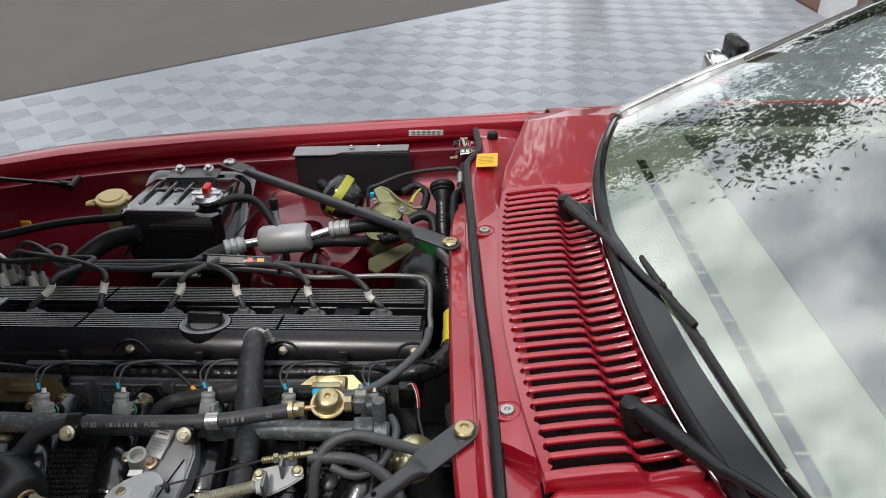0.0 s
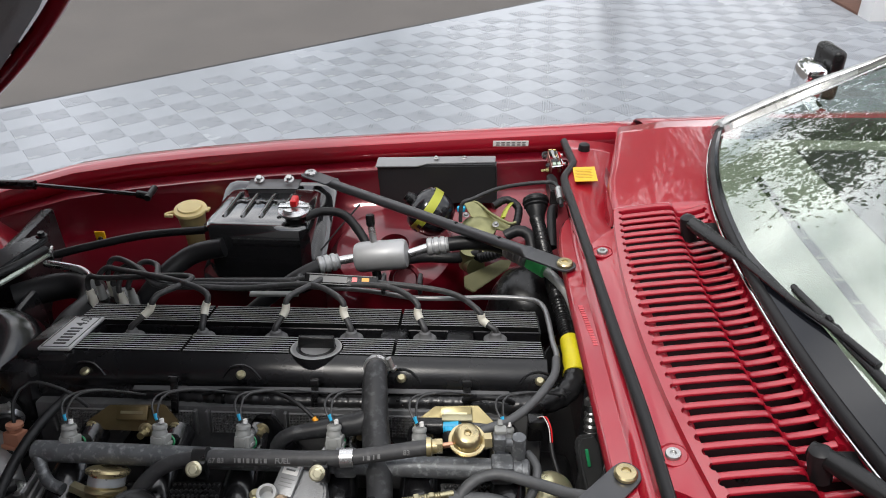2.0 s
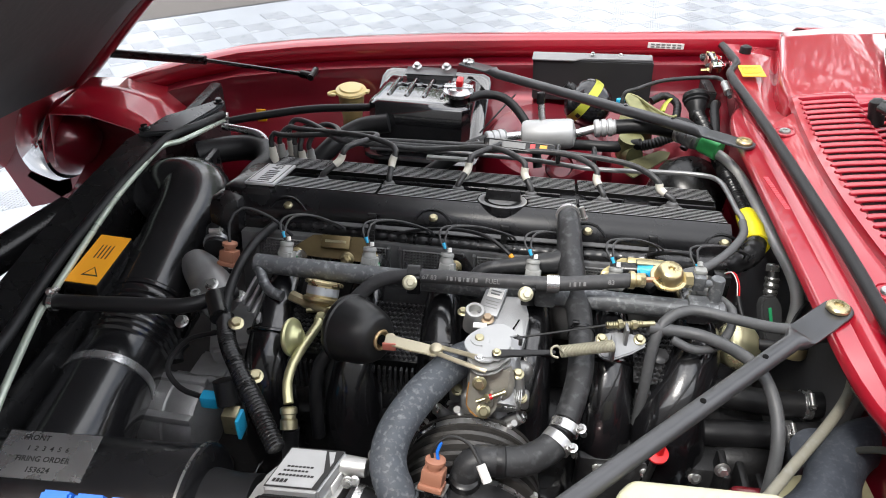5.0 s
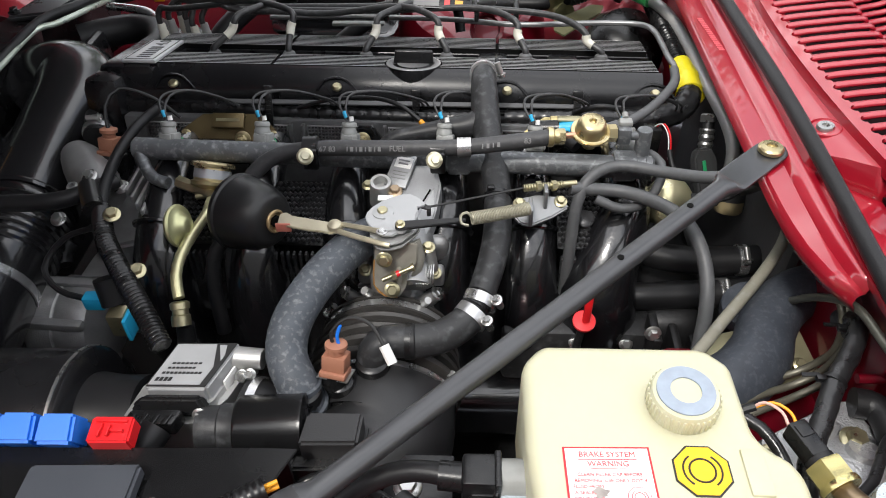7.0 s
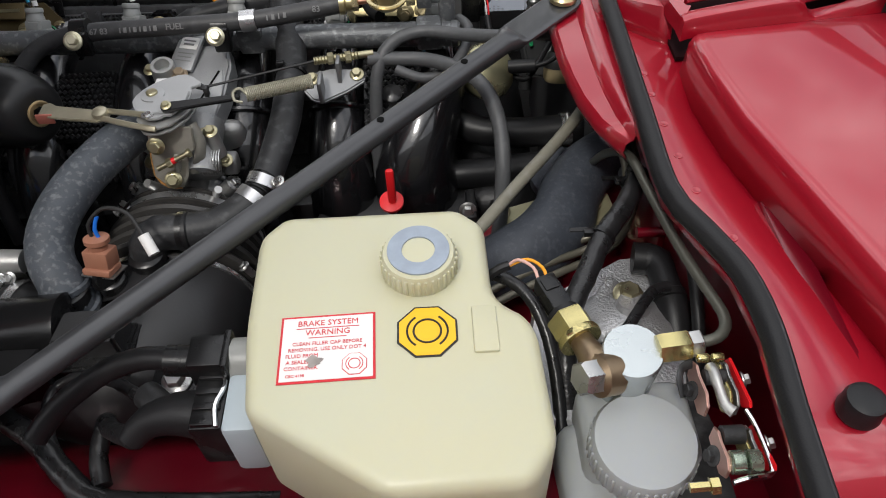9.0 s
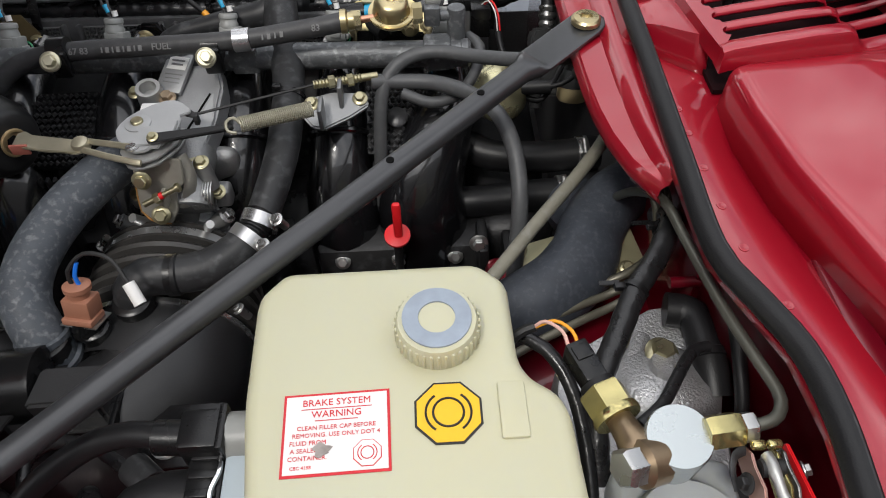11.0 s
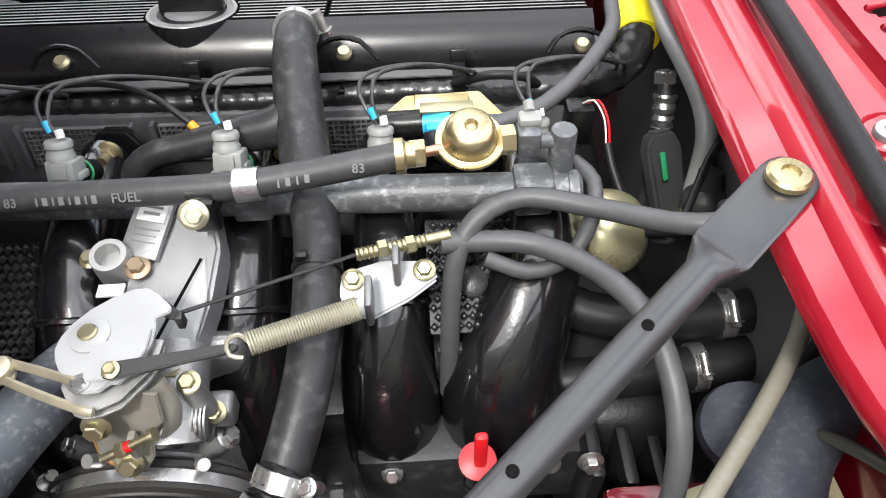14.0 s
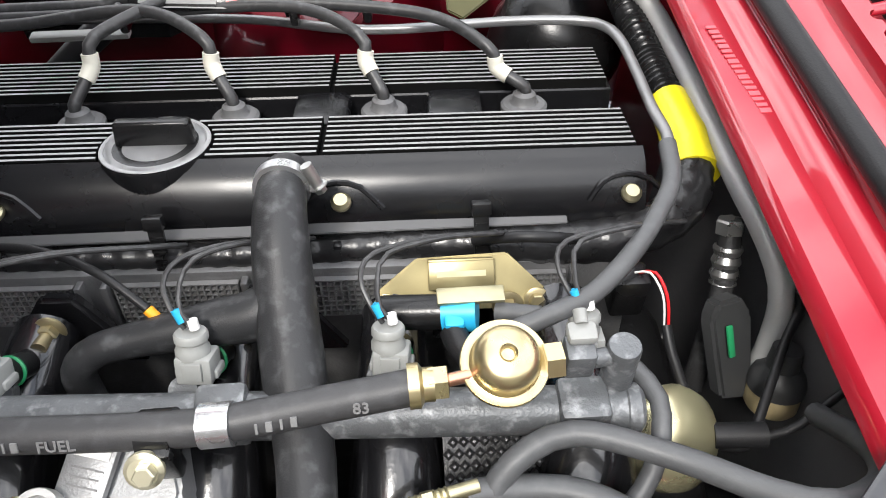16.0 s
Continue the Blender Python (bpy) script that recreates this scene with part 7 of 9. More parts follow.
elbow_pipe = hose("elbow_hose", "black moulded hose bending into the intake elbow", [(-0.297, 0.535, 0.752), (-0.31, 0.52, 0.746), (-0.335, 0.504, 0.742), (-0.365, 0.497, 0.743), (-0.392, 0.495, 0.744), (-0.405, 0.488, 0.735), (-0.408, 0.483, 0.71)], 0.0185, HOSE, seg=20)
for p, q in (((-0.365, 0.497, 0.743), (1, 0.08, 0)), ((-0.4075, 0.484, 0.716), (0.05, 0.15, 1))):
    bm = B()
    lathe(bm, [(0.0183, -0.0045), (0.0198, -0.003), (0.0198, 0.003), (0.0183, 0.0045)], p, q, 28)
    part("moulded_band", bm, RUBBER, elbow_pipe)
bm = B()
lathe(bm, [(0.019, -0.003), (0.0202, -0.003), (0.0202, 0.003), (0.019, 0.003)], (-0.368, 0.497, 0.743), (1, 0, 0), 24)
tagged(part("cable_tie", bm, BLACK), "black cable tie round the moulded hose", "cable tie", "cable ties")
clampband("hose_clamp", (-0.291, 0.551, 0.752), (-0.35, -0.85, -0.4), 0.0175, screw=(1, -0.35, 0.2))
clampband("hose_clamp", (-0.3, 0.53, 0.749), (-0.6, -0.75, -0.3), 0.0188, screw=(0.8, -0.6, 0.1))
hose("hose_joiner", "ribbed black hose joiner", [(-0.289, 0.557, 0.754), (-0.304, 0.525, 0.748)], 0.016, BLACK, ribs=(0.006, 0.001))

def brown_plug(at, tilt):
    o = thing("brown_plug", "brown plastic sensor plug with two thin wires", "sensor plug", group="brown sensor plugs")
    t = Matrix.Translation(at) @ Euler((radians(-18), radians(tilt), radians(-12))).to_matrix().to_4x4() @ Matrix.Scale(0.86, 4)
    bm = B()
    box(bm, (0, 0, -0.008), (0.03, 0.024, 0.022), 0.002, t)
    box(bm, (0, -0.003, -0.022), (0.034, 0.026, 0.008), 0.002, t)
    part("shell", bm, BROWNP, o)
    bm = B()
    lathe(bm, [(0.009, 0.002), (0.009, 0.008), (0.012, 0.01), (0.012, 0.0145), (0.0085, 0.016)], t @ Vector((0, 0, 0)), t.to_3x3() @ Vector((0, 0, 1)), 20)
    part("grommet", bm, BROWNP, o)
    bm = B()
    box(bm, (0, 0, -0.027), (0.04, 0.03, 0.0015), 0, t)
    part("clip_wire", bm, STEEL, o)
    bm = B()
    rod(bm, t @ Vector((0, 0, -0.045)), t @ Vector((0, 0, -0.026)), 0.014)
    part("sensor", bm, BLACK, o)
    return o, t


o, t = brown_plug((-0.442, 0.468, 0.752), 0)
for dx, mm in ((-0.004, INK), (0.004, BLUEP)):
    bm = B()
    tube(bm, [t @ Vector((dx, 0, 0.016)), t @ Vector((dx - 0.002, 0, 0.032)), t @ Vector((0.012, 0.006, 0.052)), t @ Vector((0.04, 0.006, 0.05)), t @ Vector((0.062, -0.004, 0.03))] if mm is INK else [t @ Vector((dx, 0, 0.016)), t @ Vector((dx - 0.003, 0, 0.028)), t @ Vector((0.004, 0.004, 0.042))], 0.002, 8, 0.005)
    part("wire", bm, mm, o, "blue wire" if mm is BLUEP else "")
bm = B()
rod(bm, t @ Vector((0.062, -0.004, 0.03)), t @ Vector((0.076, -0.012, 0.012)), 0.0055)
part("cream_sleeve", bm, WHITE, o)
o, t = brown_plug((-0.818, 0.83, 0.775), 0)
bm = B()
tube(bm, [t @ Vector((0, 0, 0.016)), t @ Vector((-0.01, 0.012, 0.05)), t @ Vector((0.0, 0.04, 0.075)), t @ Vector((0.05, 0.06, 0.06)), t @ Vector((0.09, 0.07, 0.03))], 0.0028, 8)
part("wire", bm, RUBBER, o)

dip = thing("dipstick", "red plastic dipstick handle with ring", "dipstick")
bm = B()
box(bm, (-0.1615, 0.58, 0.712), (0.0095, 0.007, 0.05), 0.003)
part("handle", bm, REDP, dip)
bm = B()
lathe(bm, [(0.006, 0), (0.014, 0.002), (0.014, 0.006), (0.006, 0.008)], (-0.163, 0.585, 0.68), (0, -0.3, 1), 20)
part("collar", bm, REDP, dip)
bm = B()
rod(bm, (-0.163, 0.585, 0.682), (-0.165, 0.6, 0.6), 0.005)
part("tube", bm, DARKM, dip)

# ---- near side of the bay: brake reservoir and hydraulics ----
rs = thing("brake_fluid_reservoir", "cream translucent brake fluid reservoir with warning label", "brake reservoir")
bm = B()
out = [(-0.256, 0.39), (-0.238, 0.413), (-0.094, 0.413), (-0.073, 0.395), (-0.072, 0.326), (-0.063, 0.311), (-0.05, 0.304), (-0.042, 0.288), (-0.039, 0.2), (-0.058, 0.172), (-0.15, 0.17), (-0.247, 0.232), (-0.255, 0.3)]
prism(bm, out, 0.12, Matrix.Translation((0, 0, 0.846)))
bmesh.ops.bevel(bm, geom=bm.edges[:], offset=0.011, segments=4, affect="EDGES", profile=0.5)
part("body", bm, CREAM, rs)
bm = B()
box(bm, (-0.098, 0.288, 0.847), (0.018, 0.04, 0.004), 0.0015, Matrix.Translation((0.018, 0, -0.0005)))
part("moulded_mark", bm, CREAM, rs)
bm = B()
prof = [(0.028, 0.0), (0.0285, 0.003), (0.028, 0.018), (0.0265, 0.021), (0.0, 0.0215)]
lathe(bm, prof, (-0.126, 0.348, 0.845), (0, -0.03, 1), 36)
part("cap", bm, CREAM, rs, "ribbed cream screw cap")
bm = B()
for k in range(36):
    a = 2 * math.pi * k / 36
    box(bm, (-0.126 + 0.0283 * math.cos(a), 0.348 + 0.0283 * math.sin(a), 0.855), (0.0025, 0.0025, 0.015), 0.0006, None, 1)
tagged(part("cap_ribs", bm, CREAM, rs), kind="stuff")
bm = B()
lathe(bm, [(0.0125, -0.001), (0.0125, 0.0012), (0.0235, 0.0012), (0.0235, -0.001)], (-0.126, 0.348, 0.8665), (0, -0.03, 1), 36)
part("cap_ring", bm, material("blue_grey_print", (0.3, 0.35, 0.42), 0.4, vary=0.25, scale=70), rs, "blue-grey printed ring")
lm = Matrix.Translation((-0.1925, 0.2785, 0.8463)) @ Matrix.Rotation(radians(1.5), 4, "Z")
bm = B()
box(bm, (0, 0, 0.0003), (0.068, 0.056, 0.0006), 0, lm)
part("label_edge", bm, REDINK, rs, "red label border")
bm = B()
box(bm, (0, 0, 0.0008), (0.0645, 0.0525, 0.0006), 0, lm)
part("label", bm, WHITE, rs, "white brake warning label")
for txt, sz, x, y in (("BRAKE SYSTEM", 0.0066, 0, 0.0208), ("WARNING", 0.0066, 0, 0.0126)):
    lettering("letters", txt, sz, lm @ Matrix.Translation((x, y, 0.0013)), REDINK, rs, 0)
    bm = B()
    box(bm, (0, y - 0.0042, 0.0013), (0.045 if "S" in txt else 0.027, 0.0005, 0.0003), 0, lm)
    part("underline", bm, REDINK, rs)
for txt, x, y in (("CLEAN FILLER CAP BEFORE", 0.0, 0.0035), ("REMOVING. USE ONLY DOT 4", 0.0, -0.0015), ("FLUID FROM", -0.0175, -0.0065), ("A SEALED", -0.0195, -0.0115), ("CONTAINER.", -0.0175, -0.0165), ("CBC 4198", -0.0215, -0.0225)):
    lettering("letters", txt, 0.0041 if "CBC" not in txt else 0.0031, lm @ Matrix.Translation((x, y, 0.0013)), REDINK, rs, 0)


def octagon(cx, cy, r, mat_in, mat_line, m, z):
    bm = B()
    prism(bm, [(cx + r * math.cos(math.pi / 8 + math.pi * k / 4), cy + r * math.sin(math.pi / 8 + math.pi * k / 4)) for k in range(8)], 0.0005, m @ Matrix.Translation((0, 0, z)))
    part("sticker_edge", bm, mat_line, rs)
    bm = B()
    q = r * 0.93
    prism(bm, [(cx + q * math.cos(math.pi / 8 + math.pi * k / 4), cy + q * math.sin(math.pi / 8 + math.pi * k / 4)) for k in range(8)], 0.0005, m @ Matrix.Translation((0, 0, z + 0.0005)))
    part("sticker", bm, mat_in, rs, "amber octagonal brake sticker" if mat_in is AMBER else "")
    bm = B()
    tube(bm, [m @ Vector((cx + r * 0.42 * math.cos(a), cy + r * 0.42 * math.sin(a), z + 0.0006)) for a in np.linspace(0, 2 * math.pi, 25)], r * 0.035, 6, 1)
    part("ring_mark", bm, mat_line, rs)
    for s in (0, math.pi):
        bm = B()
        tube(bm, [m @ Vector((cx + r * 0.62 * math.cos(a + s), cy + r * 0.62 * math.sin(a + s), z + 0.0006)) for a in np.linspace(-0.95, 0.95, 13)], r * 0.035, 6, 1)
        part("arc_mark", bm, mat_line, rs)


octagon(0.0195, -0.0155, 0.0095, WHITE, REDINK, lm, 0.0012)
bm = B()
prism(bm, [(0.0055 * (1 + 0.25 * math.sin(5 * q)) * math.cos(q) - 0.0085, 0.0045 * (1 + 0.3 * math.cos(3 * q)) * math.sin(q) - 0.0115) for q in [2 * math.pi * k / 22 for k in range(22)]], 0.0003, lm @ Matrix.Translation((0, 0, 0.0017)))
part("worn_patch", bm, material("worn_label", (0.3, 0.27, 0.25), 0.7, vary=0.7, scale=160), rs, "worn grey patch on the label")
octagon(-0.1215, 0.288, 0.0235, AMBER, INK, Matrix.Identity(4), 0.8468)

# plugs and loom on the reservoir's flank
pl = thing("level_sensor_plug", "black plug and lead in the reservoir's side", "plug")
bm = B()
rod(bm, (-0.274, 0.303, 0.80), (-0.245, 0.303, 0.80), 0.017)
part("socket", bm, GREYP, pl)
bm = B()
box(bm, (-0.29, 0.303, 0.80), (0.032, 0.03, 0.032), 0.004)
box(bm, (-0.276, 0.303, 0.80), (0.006, 0.034, 0.036), 0.002)
rod(bm, (-0.325, 0.305, 0.80), (-0.3, 0.303, 0.80), 0.0125)
part("plug", bm, BLACK, pl)
bm = B()
tube(bm, [(-0.318, 0.305, 0.80), (-0.345, 0.31, 0.797), (-0.38, 0.308, 0.785), (-0.42, 0.29, 0.765), (-0.44, 0.27, 0.75)], 0.0095, 14)
part("lead", bm, RUBBER, pl)
mp = thing("loom_connector", "black multi-pin connector on a pale grey block", "connector")
bm = B()
box(bm, (-0.262, 0.268, 0.77), (0.026, 0.056, 0.066), 0.005)
part("grey_block", bm, material("blue_grey_plastic", (0.4, 0.46, 0.5), 0.45, vary=0.1), mp)
bm = B()
box(bm, (-0.288, 0.27, 0.77), (0.026, 0.05, 0.056), 0.004)
for k in range(4):
    box(bm, (-0.288, 0.25 + 0.013 * k, 0.799), (0.02, 0.006, 0.005), 0.001)
part("shell", bm, BLACK, mp)
bm = B()
tube(bm, [(-0.279, 0.246, 0.80), (-0.281, 0.262, 0.803), (-0.277, 0.278, 0.802), (-0.28, 0.295, 0.799)], 0.002, 6, 0.004)
part("spring_wire", bm, CHROME, mp)
bm = B()
tube(bm, [(-0.295, 0.272, 0.77), (-0.32, 0.275, 0.77), (-0.345, 0.272, 0.765), (-0.36, 0.262, 0.755)], 0.02, 16, radii=[0.02, 0.0175, 0.0135, 0.0105])
part("boot", bm, RUBBER, mp)
tape = bpy.data.materials["wrapped_tape"]
hose("taped_loom", "black taped wiring loop", [(-0.345, 0.29, 0.745), (-0.375, 0.315, 0.735), (-0.41, 0.34, 0.72), (-0.445, 0.35, 0.712), (-0.468, 0.338, 0.705), (-0.465, 0.31, 0.7), (-0.445, 0.275, 0.7), (-0.42, 0.25, 0.7)], 0.0055, tape, "wiring", ribs=(0.02, 0.0003))
hose("taped_loom", "black taped wiring branch", [(-0.36, 0.265, 0.75), (-0.39, 0.285, 0.73), (-0.405, 0.3, 0.715), (-0.408, 0.275, 0.705), (-0.4, 0.25, 0.7)], 0.008, tape, "wiring", ribs=(0.02, 0.0003))
hose("taped_loom", "black taped wiring trunk on the inner wing", [(-0.51, 0.32, 0.7), (-0.47, 0.295, 0.7), (-0.435, 0.262, 0.7), (-0.4, 0.238, 0.7), (-0.33, 0.23, 0.7), (-0.25, 0.23, 0.695)], 0.0105, tape, "wiring", ribs=(0.022, 0.0003))
bm = B()
rod(bm, (-0.362, 0.31, 0.742), (-0.342, 0.292, 0.747), 0.0125)
tagged(part("grey_grommet", bm, HOSE), "grey rubber grommet on the wiring", "grommet")

# hydraulic unit
hy = thing("brake_actuation_unit", "cast grey brake servo unit with plated unions", "brake unit")
spark = material("sparkling_casting", (0.5, 0.5, 0.51), 0.36, 0.7, vary=0.25, scale=40, bump=0.7, bump_scale=420)
bm = B()
loft(bm, [[Vector((0.025 + x * s, 0.35 + y * s, z)) for x, y in ((-0.058, -0.09), (0.06, -0.1), (0.068, -0.03), (0.062, 0.04), (0.046, 0.078), (0.034, 0.077), (-0.052, 0.03), (-0.06, 0.0))] for z, s in ((0.6, 1.06), (0.738, 1.02), (0.748, 1.0), (0.752, 0.96))], True)
part("casting", bm, spark, hy)
bm = B()
lathe(bm, [(0.052, -0.06), (0.05, -0.012), (0.046, 0.006), (0.034, 0.018), (0.018, 0.0225), (0.015, 0.023), (0.0135, 0.029), (0, 0.029)], (0.052, 0.352, 0.745), (0.08, 0.25, 1), 40)
part("dome", bm, spark, hy)
bm = B()
box(bm, (0.028, 0.372, 0.752), (0.014, 0.06, 0.018), 0.005, Matrix.Translation((0.03, 0.37, 0)) @ Matrix.Rotation(radians(-35), 4, "Z") @ Matrix.Translation((-0.03, -0.37, 0)), 3)
part("cast_rib", bm, spark, hy)
bm = B()
hexbolt(bm, (0.0535, 0.3735, 0.763), (0.05, -0.1, 1), 0.0105)
part("nut", bm, ZINC, hy)
bm = B()
rod(bm, (-0.03, 0.366, 0.75), (-0.018, 0.368, 0.756), 0.006)
part("small_stub", bm, ZINC, hy)
# plated cylinder with its unions
cyl = Vector((0.0215, 0.2645, 0.845))
ca = Vector((-0.02, -0.12, 1)).normalized()
bm = B()
lathe(bm, [(0.0205, -0.075), (0.021, -0.03), (0.0215, -0.003), (0.0205, 0.0), (0.0, 0.0)], cyl, ca, 40)
part("plated_cylinder", bm, material("plated_steel", (0.5, 0.54, 0.55), 0.24, 0.75, vary=0.08, scale=60, bump=0.02), hy, "bright plated cylinder")
bronze = material("bronze", (0.3, 0.22, 0.14), 0.34, 0.85, vary=0.3, scale=60)
bm = B()
tube(bm, [(0.004, 0.256, 0.824), (-0.002, 0.262, 0.832), (-0.006, 0.275, 0.83), (-0.0095, 0.29, 0.825)], 0.0098, 16, radii=[0.0135, 0.0125, 0.0095, 0.0088])
part("bronze_elbow", bm, bronze, hy, "bronze elbow")
bm = B()
lathe(bm, [(0.0155, -0.008), (0.0155, 0.006), (0.012, 0.009)], (0.001, 0.254, 0.832), (-0.85, -0.3, 0.3), 26)
part("banjo_ring", bm, bronze, hy)
bm = B()
lathe(bm, [(0.0128, 0.006), (0.0128, 0.019), (0.011, 0.0215), (0, 0.0215)], (0.001, 0.254, 0.832), (-0.85, -0.3, 0.3), 6)
part("hex_plug", bm, STEEL, hy)
sa = Vector((-0.32, 0.85, 0.02)).normalized()
sw = Vector((-0.0095, 0.2905, 0.824))
bm = B()
lathe(bm, [(0.0165, -0.003), (0.0172, 0.0), (0.0165, 0.003)], sw, sa, 30)
lathe(bm, [(0.0162, 0.003), (0.0165, 0.005), (0.0165, 0.019), (0.0155, 0.021)], sw, sa, 6)
part("pressure_switch", bm, YZ, hy, "yellow zinc pressure switch")
bm = B()
lathe(bm, [(0.0125, 0.02), (0.0125, 0.026), (0.009, 0.027)], sw, sa, 24)
part("switch_collar", bm, RUBBER, hy)
bm = B()
tm2 = Matrix.Translation(sw + sa * 0.042) @ frame_of(sa)
box(bm, (0, 0, 0), (0.017, 0.02, 0.032), 0.0025, tm2)
box(bm, (0, 0.0, 0.006), (0.0125, 0.023, 0.012), 0.0015, tm2)
part("switch_plug", bm, BLACK, hy)
for mm, dx in ((ORANGE, 0.004), (material("pink_wire", (0.7, 0.42, 0.36), 0.5), -0.003)):
    st = sw + sa * 0.058 + Vector((dx, 0, 0))
    bm = B()
    tube(bm, [st, st + Vector((-0.003, 0.012, 0.003)), st + Vector((-0.014, 0.022, 0.002)), st + Vector((-0.026 - dx, 0.022, -0.006))], 0.0014, 8, 0.004)
    part("wire", bm, mm, hy)
bm = B()
st = sw + sa * 0.058 + Vector((-0.024, 0.022, -0.004))
tube(bm, [st, st + Vector((-0.014, -0.003, -0.006)), st + Vector((-0.026, -0.014, -0.02)), st + Vector((-0.03, -0.03, -0.04))], 0.004, 8)
part("wire_sleeve", bm, RUBBER, hy)
ua = Vector((1, 0.1, 0.0)).normalized()
bm = B()
lathe(bm, [(0.0108, 0.0), (0.0115, 0.003), (0.0115, 0.021), (0.0105, 0.023)], (0.0385, 0.2665, 0.842), ua, 6)
part("brass_union", bm, YZ, hy)
bm = B()
lathe(bm, [(0.0098, 0.023), (0.0102, 0.025), (0.0102, 0.031), (0.0075, 0.033)], (0.0385, 0.2665, 0.842), ua, 6)
part("union_nut", bm, STEEL, hy)
hose("brake_pipe", "dark steel brake pipe bent along the inner wing", [(0.07, 0.2695, 0.843), (0.082, 0.2715, 0.845), (0.0895, 0.279, 0.846), (0.0915, 0.292, 0.846), (0.086, 0.315, 0.846), (0.076, 0.36, 0.846), (0.067, 0.42, 0.846), (0.062, 0.47, 0.84), (0.058, 0.52, 0.8), (0.056, 0.57, 0.74)], 0.0043, material("dark_pipe", (0.13, 0.13, 0.11), 0.4, 0.6), "pipe")
bm = B()
rod(bm, (0.066, 0.415, 0.765), (0.082, 0.412, 0.765), 0.0145)
tube(bm, [(0.078, 0.413, 0.765), (0.088, 0.405, 0.766), (0.09, 0.385, 0.765), (0.09, 0.36, 0.76), (0.09, 0.34, 0.75)], 0.0145, 16)
servo_pipe = tagged(part("servo_hose", bm, RUBBER), "black rubber elbow hose on the servo", "hose")
bm = B()
lathe(bm, [(0.0143, -0.004), (0.0158, -0.003), (0.0158, 0.003), (0.0143, 0.004)], (0.09, 0.37, 0.7625), (0, 1, 0.2), 24)
part("collar", bm, RUBBER, servo_pipe)
hose("pipe_down", "black hose standing along the inner wing", [(0.098, 0.43, 0.83), (0.1, 0.38, 0.81), (0.1, 0.33, 0.78), (0.098, 0.29, 0.74)], 0.0055)
hose("servo_wire", "black taped wire across the servo", [(0.082, 0.362, 0.788), (0.068, 0.358, 0.79), (0.05, 0.335, 0.796), (0.03, 0.308, 0.802), (0.01, 0.292, 0.805)], 0.0048, tape, "wire")
wr = thing("white_reservoir", "white plastic reservoir with a frosted round cap", "reservoir")
frost = material("frosted_white", (0.36, 0.38, 0.385), 0.5, vary=0.06, sss=0.3)
bm = B()
lathe(bm, [(0.033, -0.02), (0.0365, -0.016), (0.037, 0.006), (0.035, 0.01), (0, 0.011)], (0.026, 0.216, 0.798), (0, -0.05, 1), 40)
part("cap", bm, frost, wr)
bm = B()
for k in range(40):
    a = 2 * math.pi * k / 40
    box(bm, (0.026 + 0.037 * math.cos(a), 0.216 + 0.037 * math.sin(a), 0.793), (0.0026, 0.0026, 0.018), 0.0008, None, 1)
tagged(part("cap_ribs", bm, frost, wr), kind="stuff")
bm = B()
box(bm, (0.03, 0.24, 0.765), (0.085, 0.07, 0.05), 0.012, None, 3)
box(bm, (0.028, 0.2, 0.73), (0.11, 0.12, 0.06), 0.015, None, 3)
part("body", bm, frost, wr)

bm = B()
box(bm, (0.03, 0.44, 0.645), (0.2, 0.26, 0.03), 0.01)
part("chassis_rail", bm, RED_SHADED, car)
# looms, pipes and plate between servo and engine
loom = hose("bulkhead_loom", "black taped loom dropping along the bulkhead", [(0.075, 0.50, 0.79), (0.074, 0.47, 0.815), (0.055, 0.435, 0.812), (0.032, 0.405, 0.808), (0.012, 0.37, 0.8), (-0.005, 0.34, 0.79), (-0.012, 0.31, 0.77), (-0.012, 0.27, 0.74), (-0.005, 0.22, 0.7)], 0.0095, tape, "wiring", ribs=(0.02, 0.0003))
for p, q in (((0.069, 0.463, 0.811), (0.5, 0.8, -0.1)), ((0.031, 0.405, 0.807), (0.6, 0.7, 0.1))):
    bm = B()
    lathe(bm, [(0.0098, -0.0025), (0.0112, -0.0025), (0.0112, 0.0025), (0.0098, 0.0025)], p, q, 20)
    box(bm, (p[0] - 0.012, p[1] + 0.002, p[2] + 0.004), (0.009, 0.006, 0.006), 0.001)
    box(bm, (p[0] - 0.02, p[1] + 0.006, p[2] + 0.004), (0.016, 0.004, 0.0015))
    part("tie", bm, BLACK, loom)
hose("bulkhead_wire", "black wire curling past the reservoir", [(-0.065, 0.375, 0.80), (-0.045, 0.36, 0.80), (-0.03, 0.335, 0.79), (-0.022, 0.3, 0.77), (-0.02, 0.25, 0.74), (-0.02, 0.2, 0.71)], 0.0055, tape, "wire")
for k in range(3):
    hose("brake_line", "grey-green steel brake line along the chassis", [(0.06 + 0.006 * k, 0.53, 0.83), (0.068 + 0.005 * k, 0.49, 0.81), (0.07 + 0.003 * k, 0.476 - 0.004 * k, 0.775), (0.066, 0.486 - 0.012 * k, 0.735), (0.04, 0.484 - 0.014 * k, 0.716), (0.0, 0.473 - 0.017 * k, 0.714), (-0.06, 0.448 - 0.018 * k, 0.708), (-0.16, 0.4 - 0.02 * k, 0.69)], 0.0042, material("olive_line", (0.14, 0.13, 0.1), 0.4, 0.5) if k == 0 else bpy.data.materials["olive_line"], "pipe", "brake lines")
bp = thing("bulkhead_plate", "olive zinc plate with rounded corners and bolts", "plate")
bm = B()
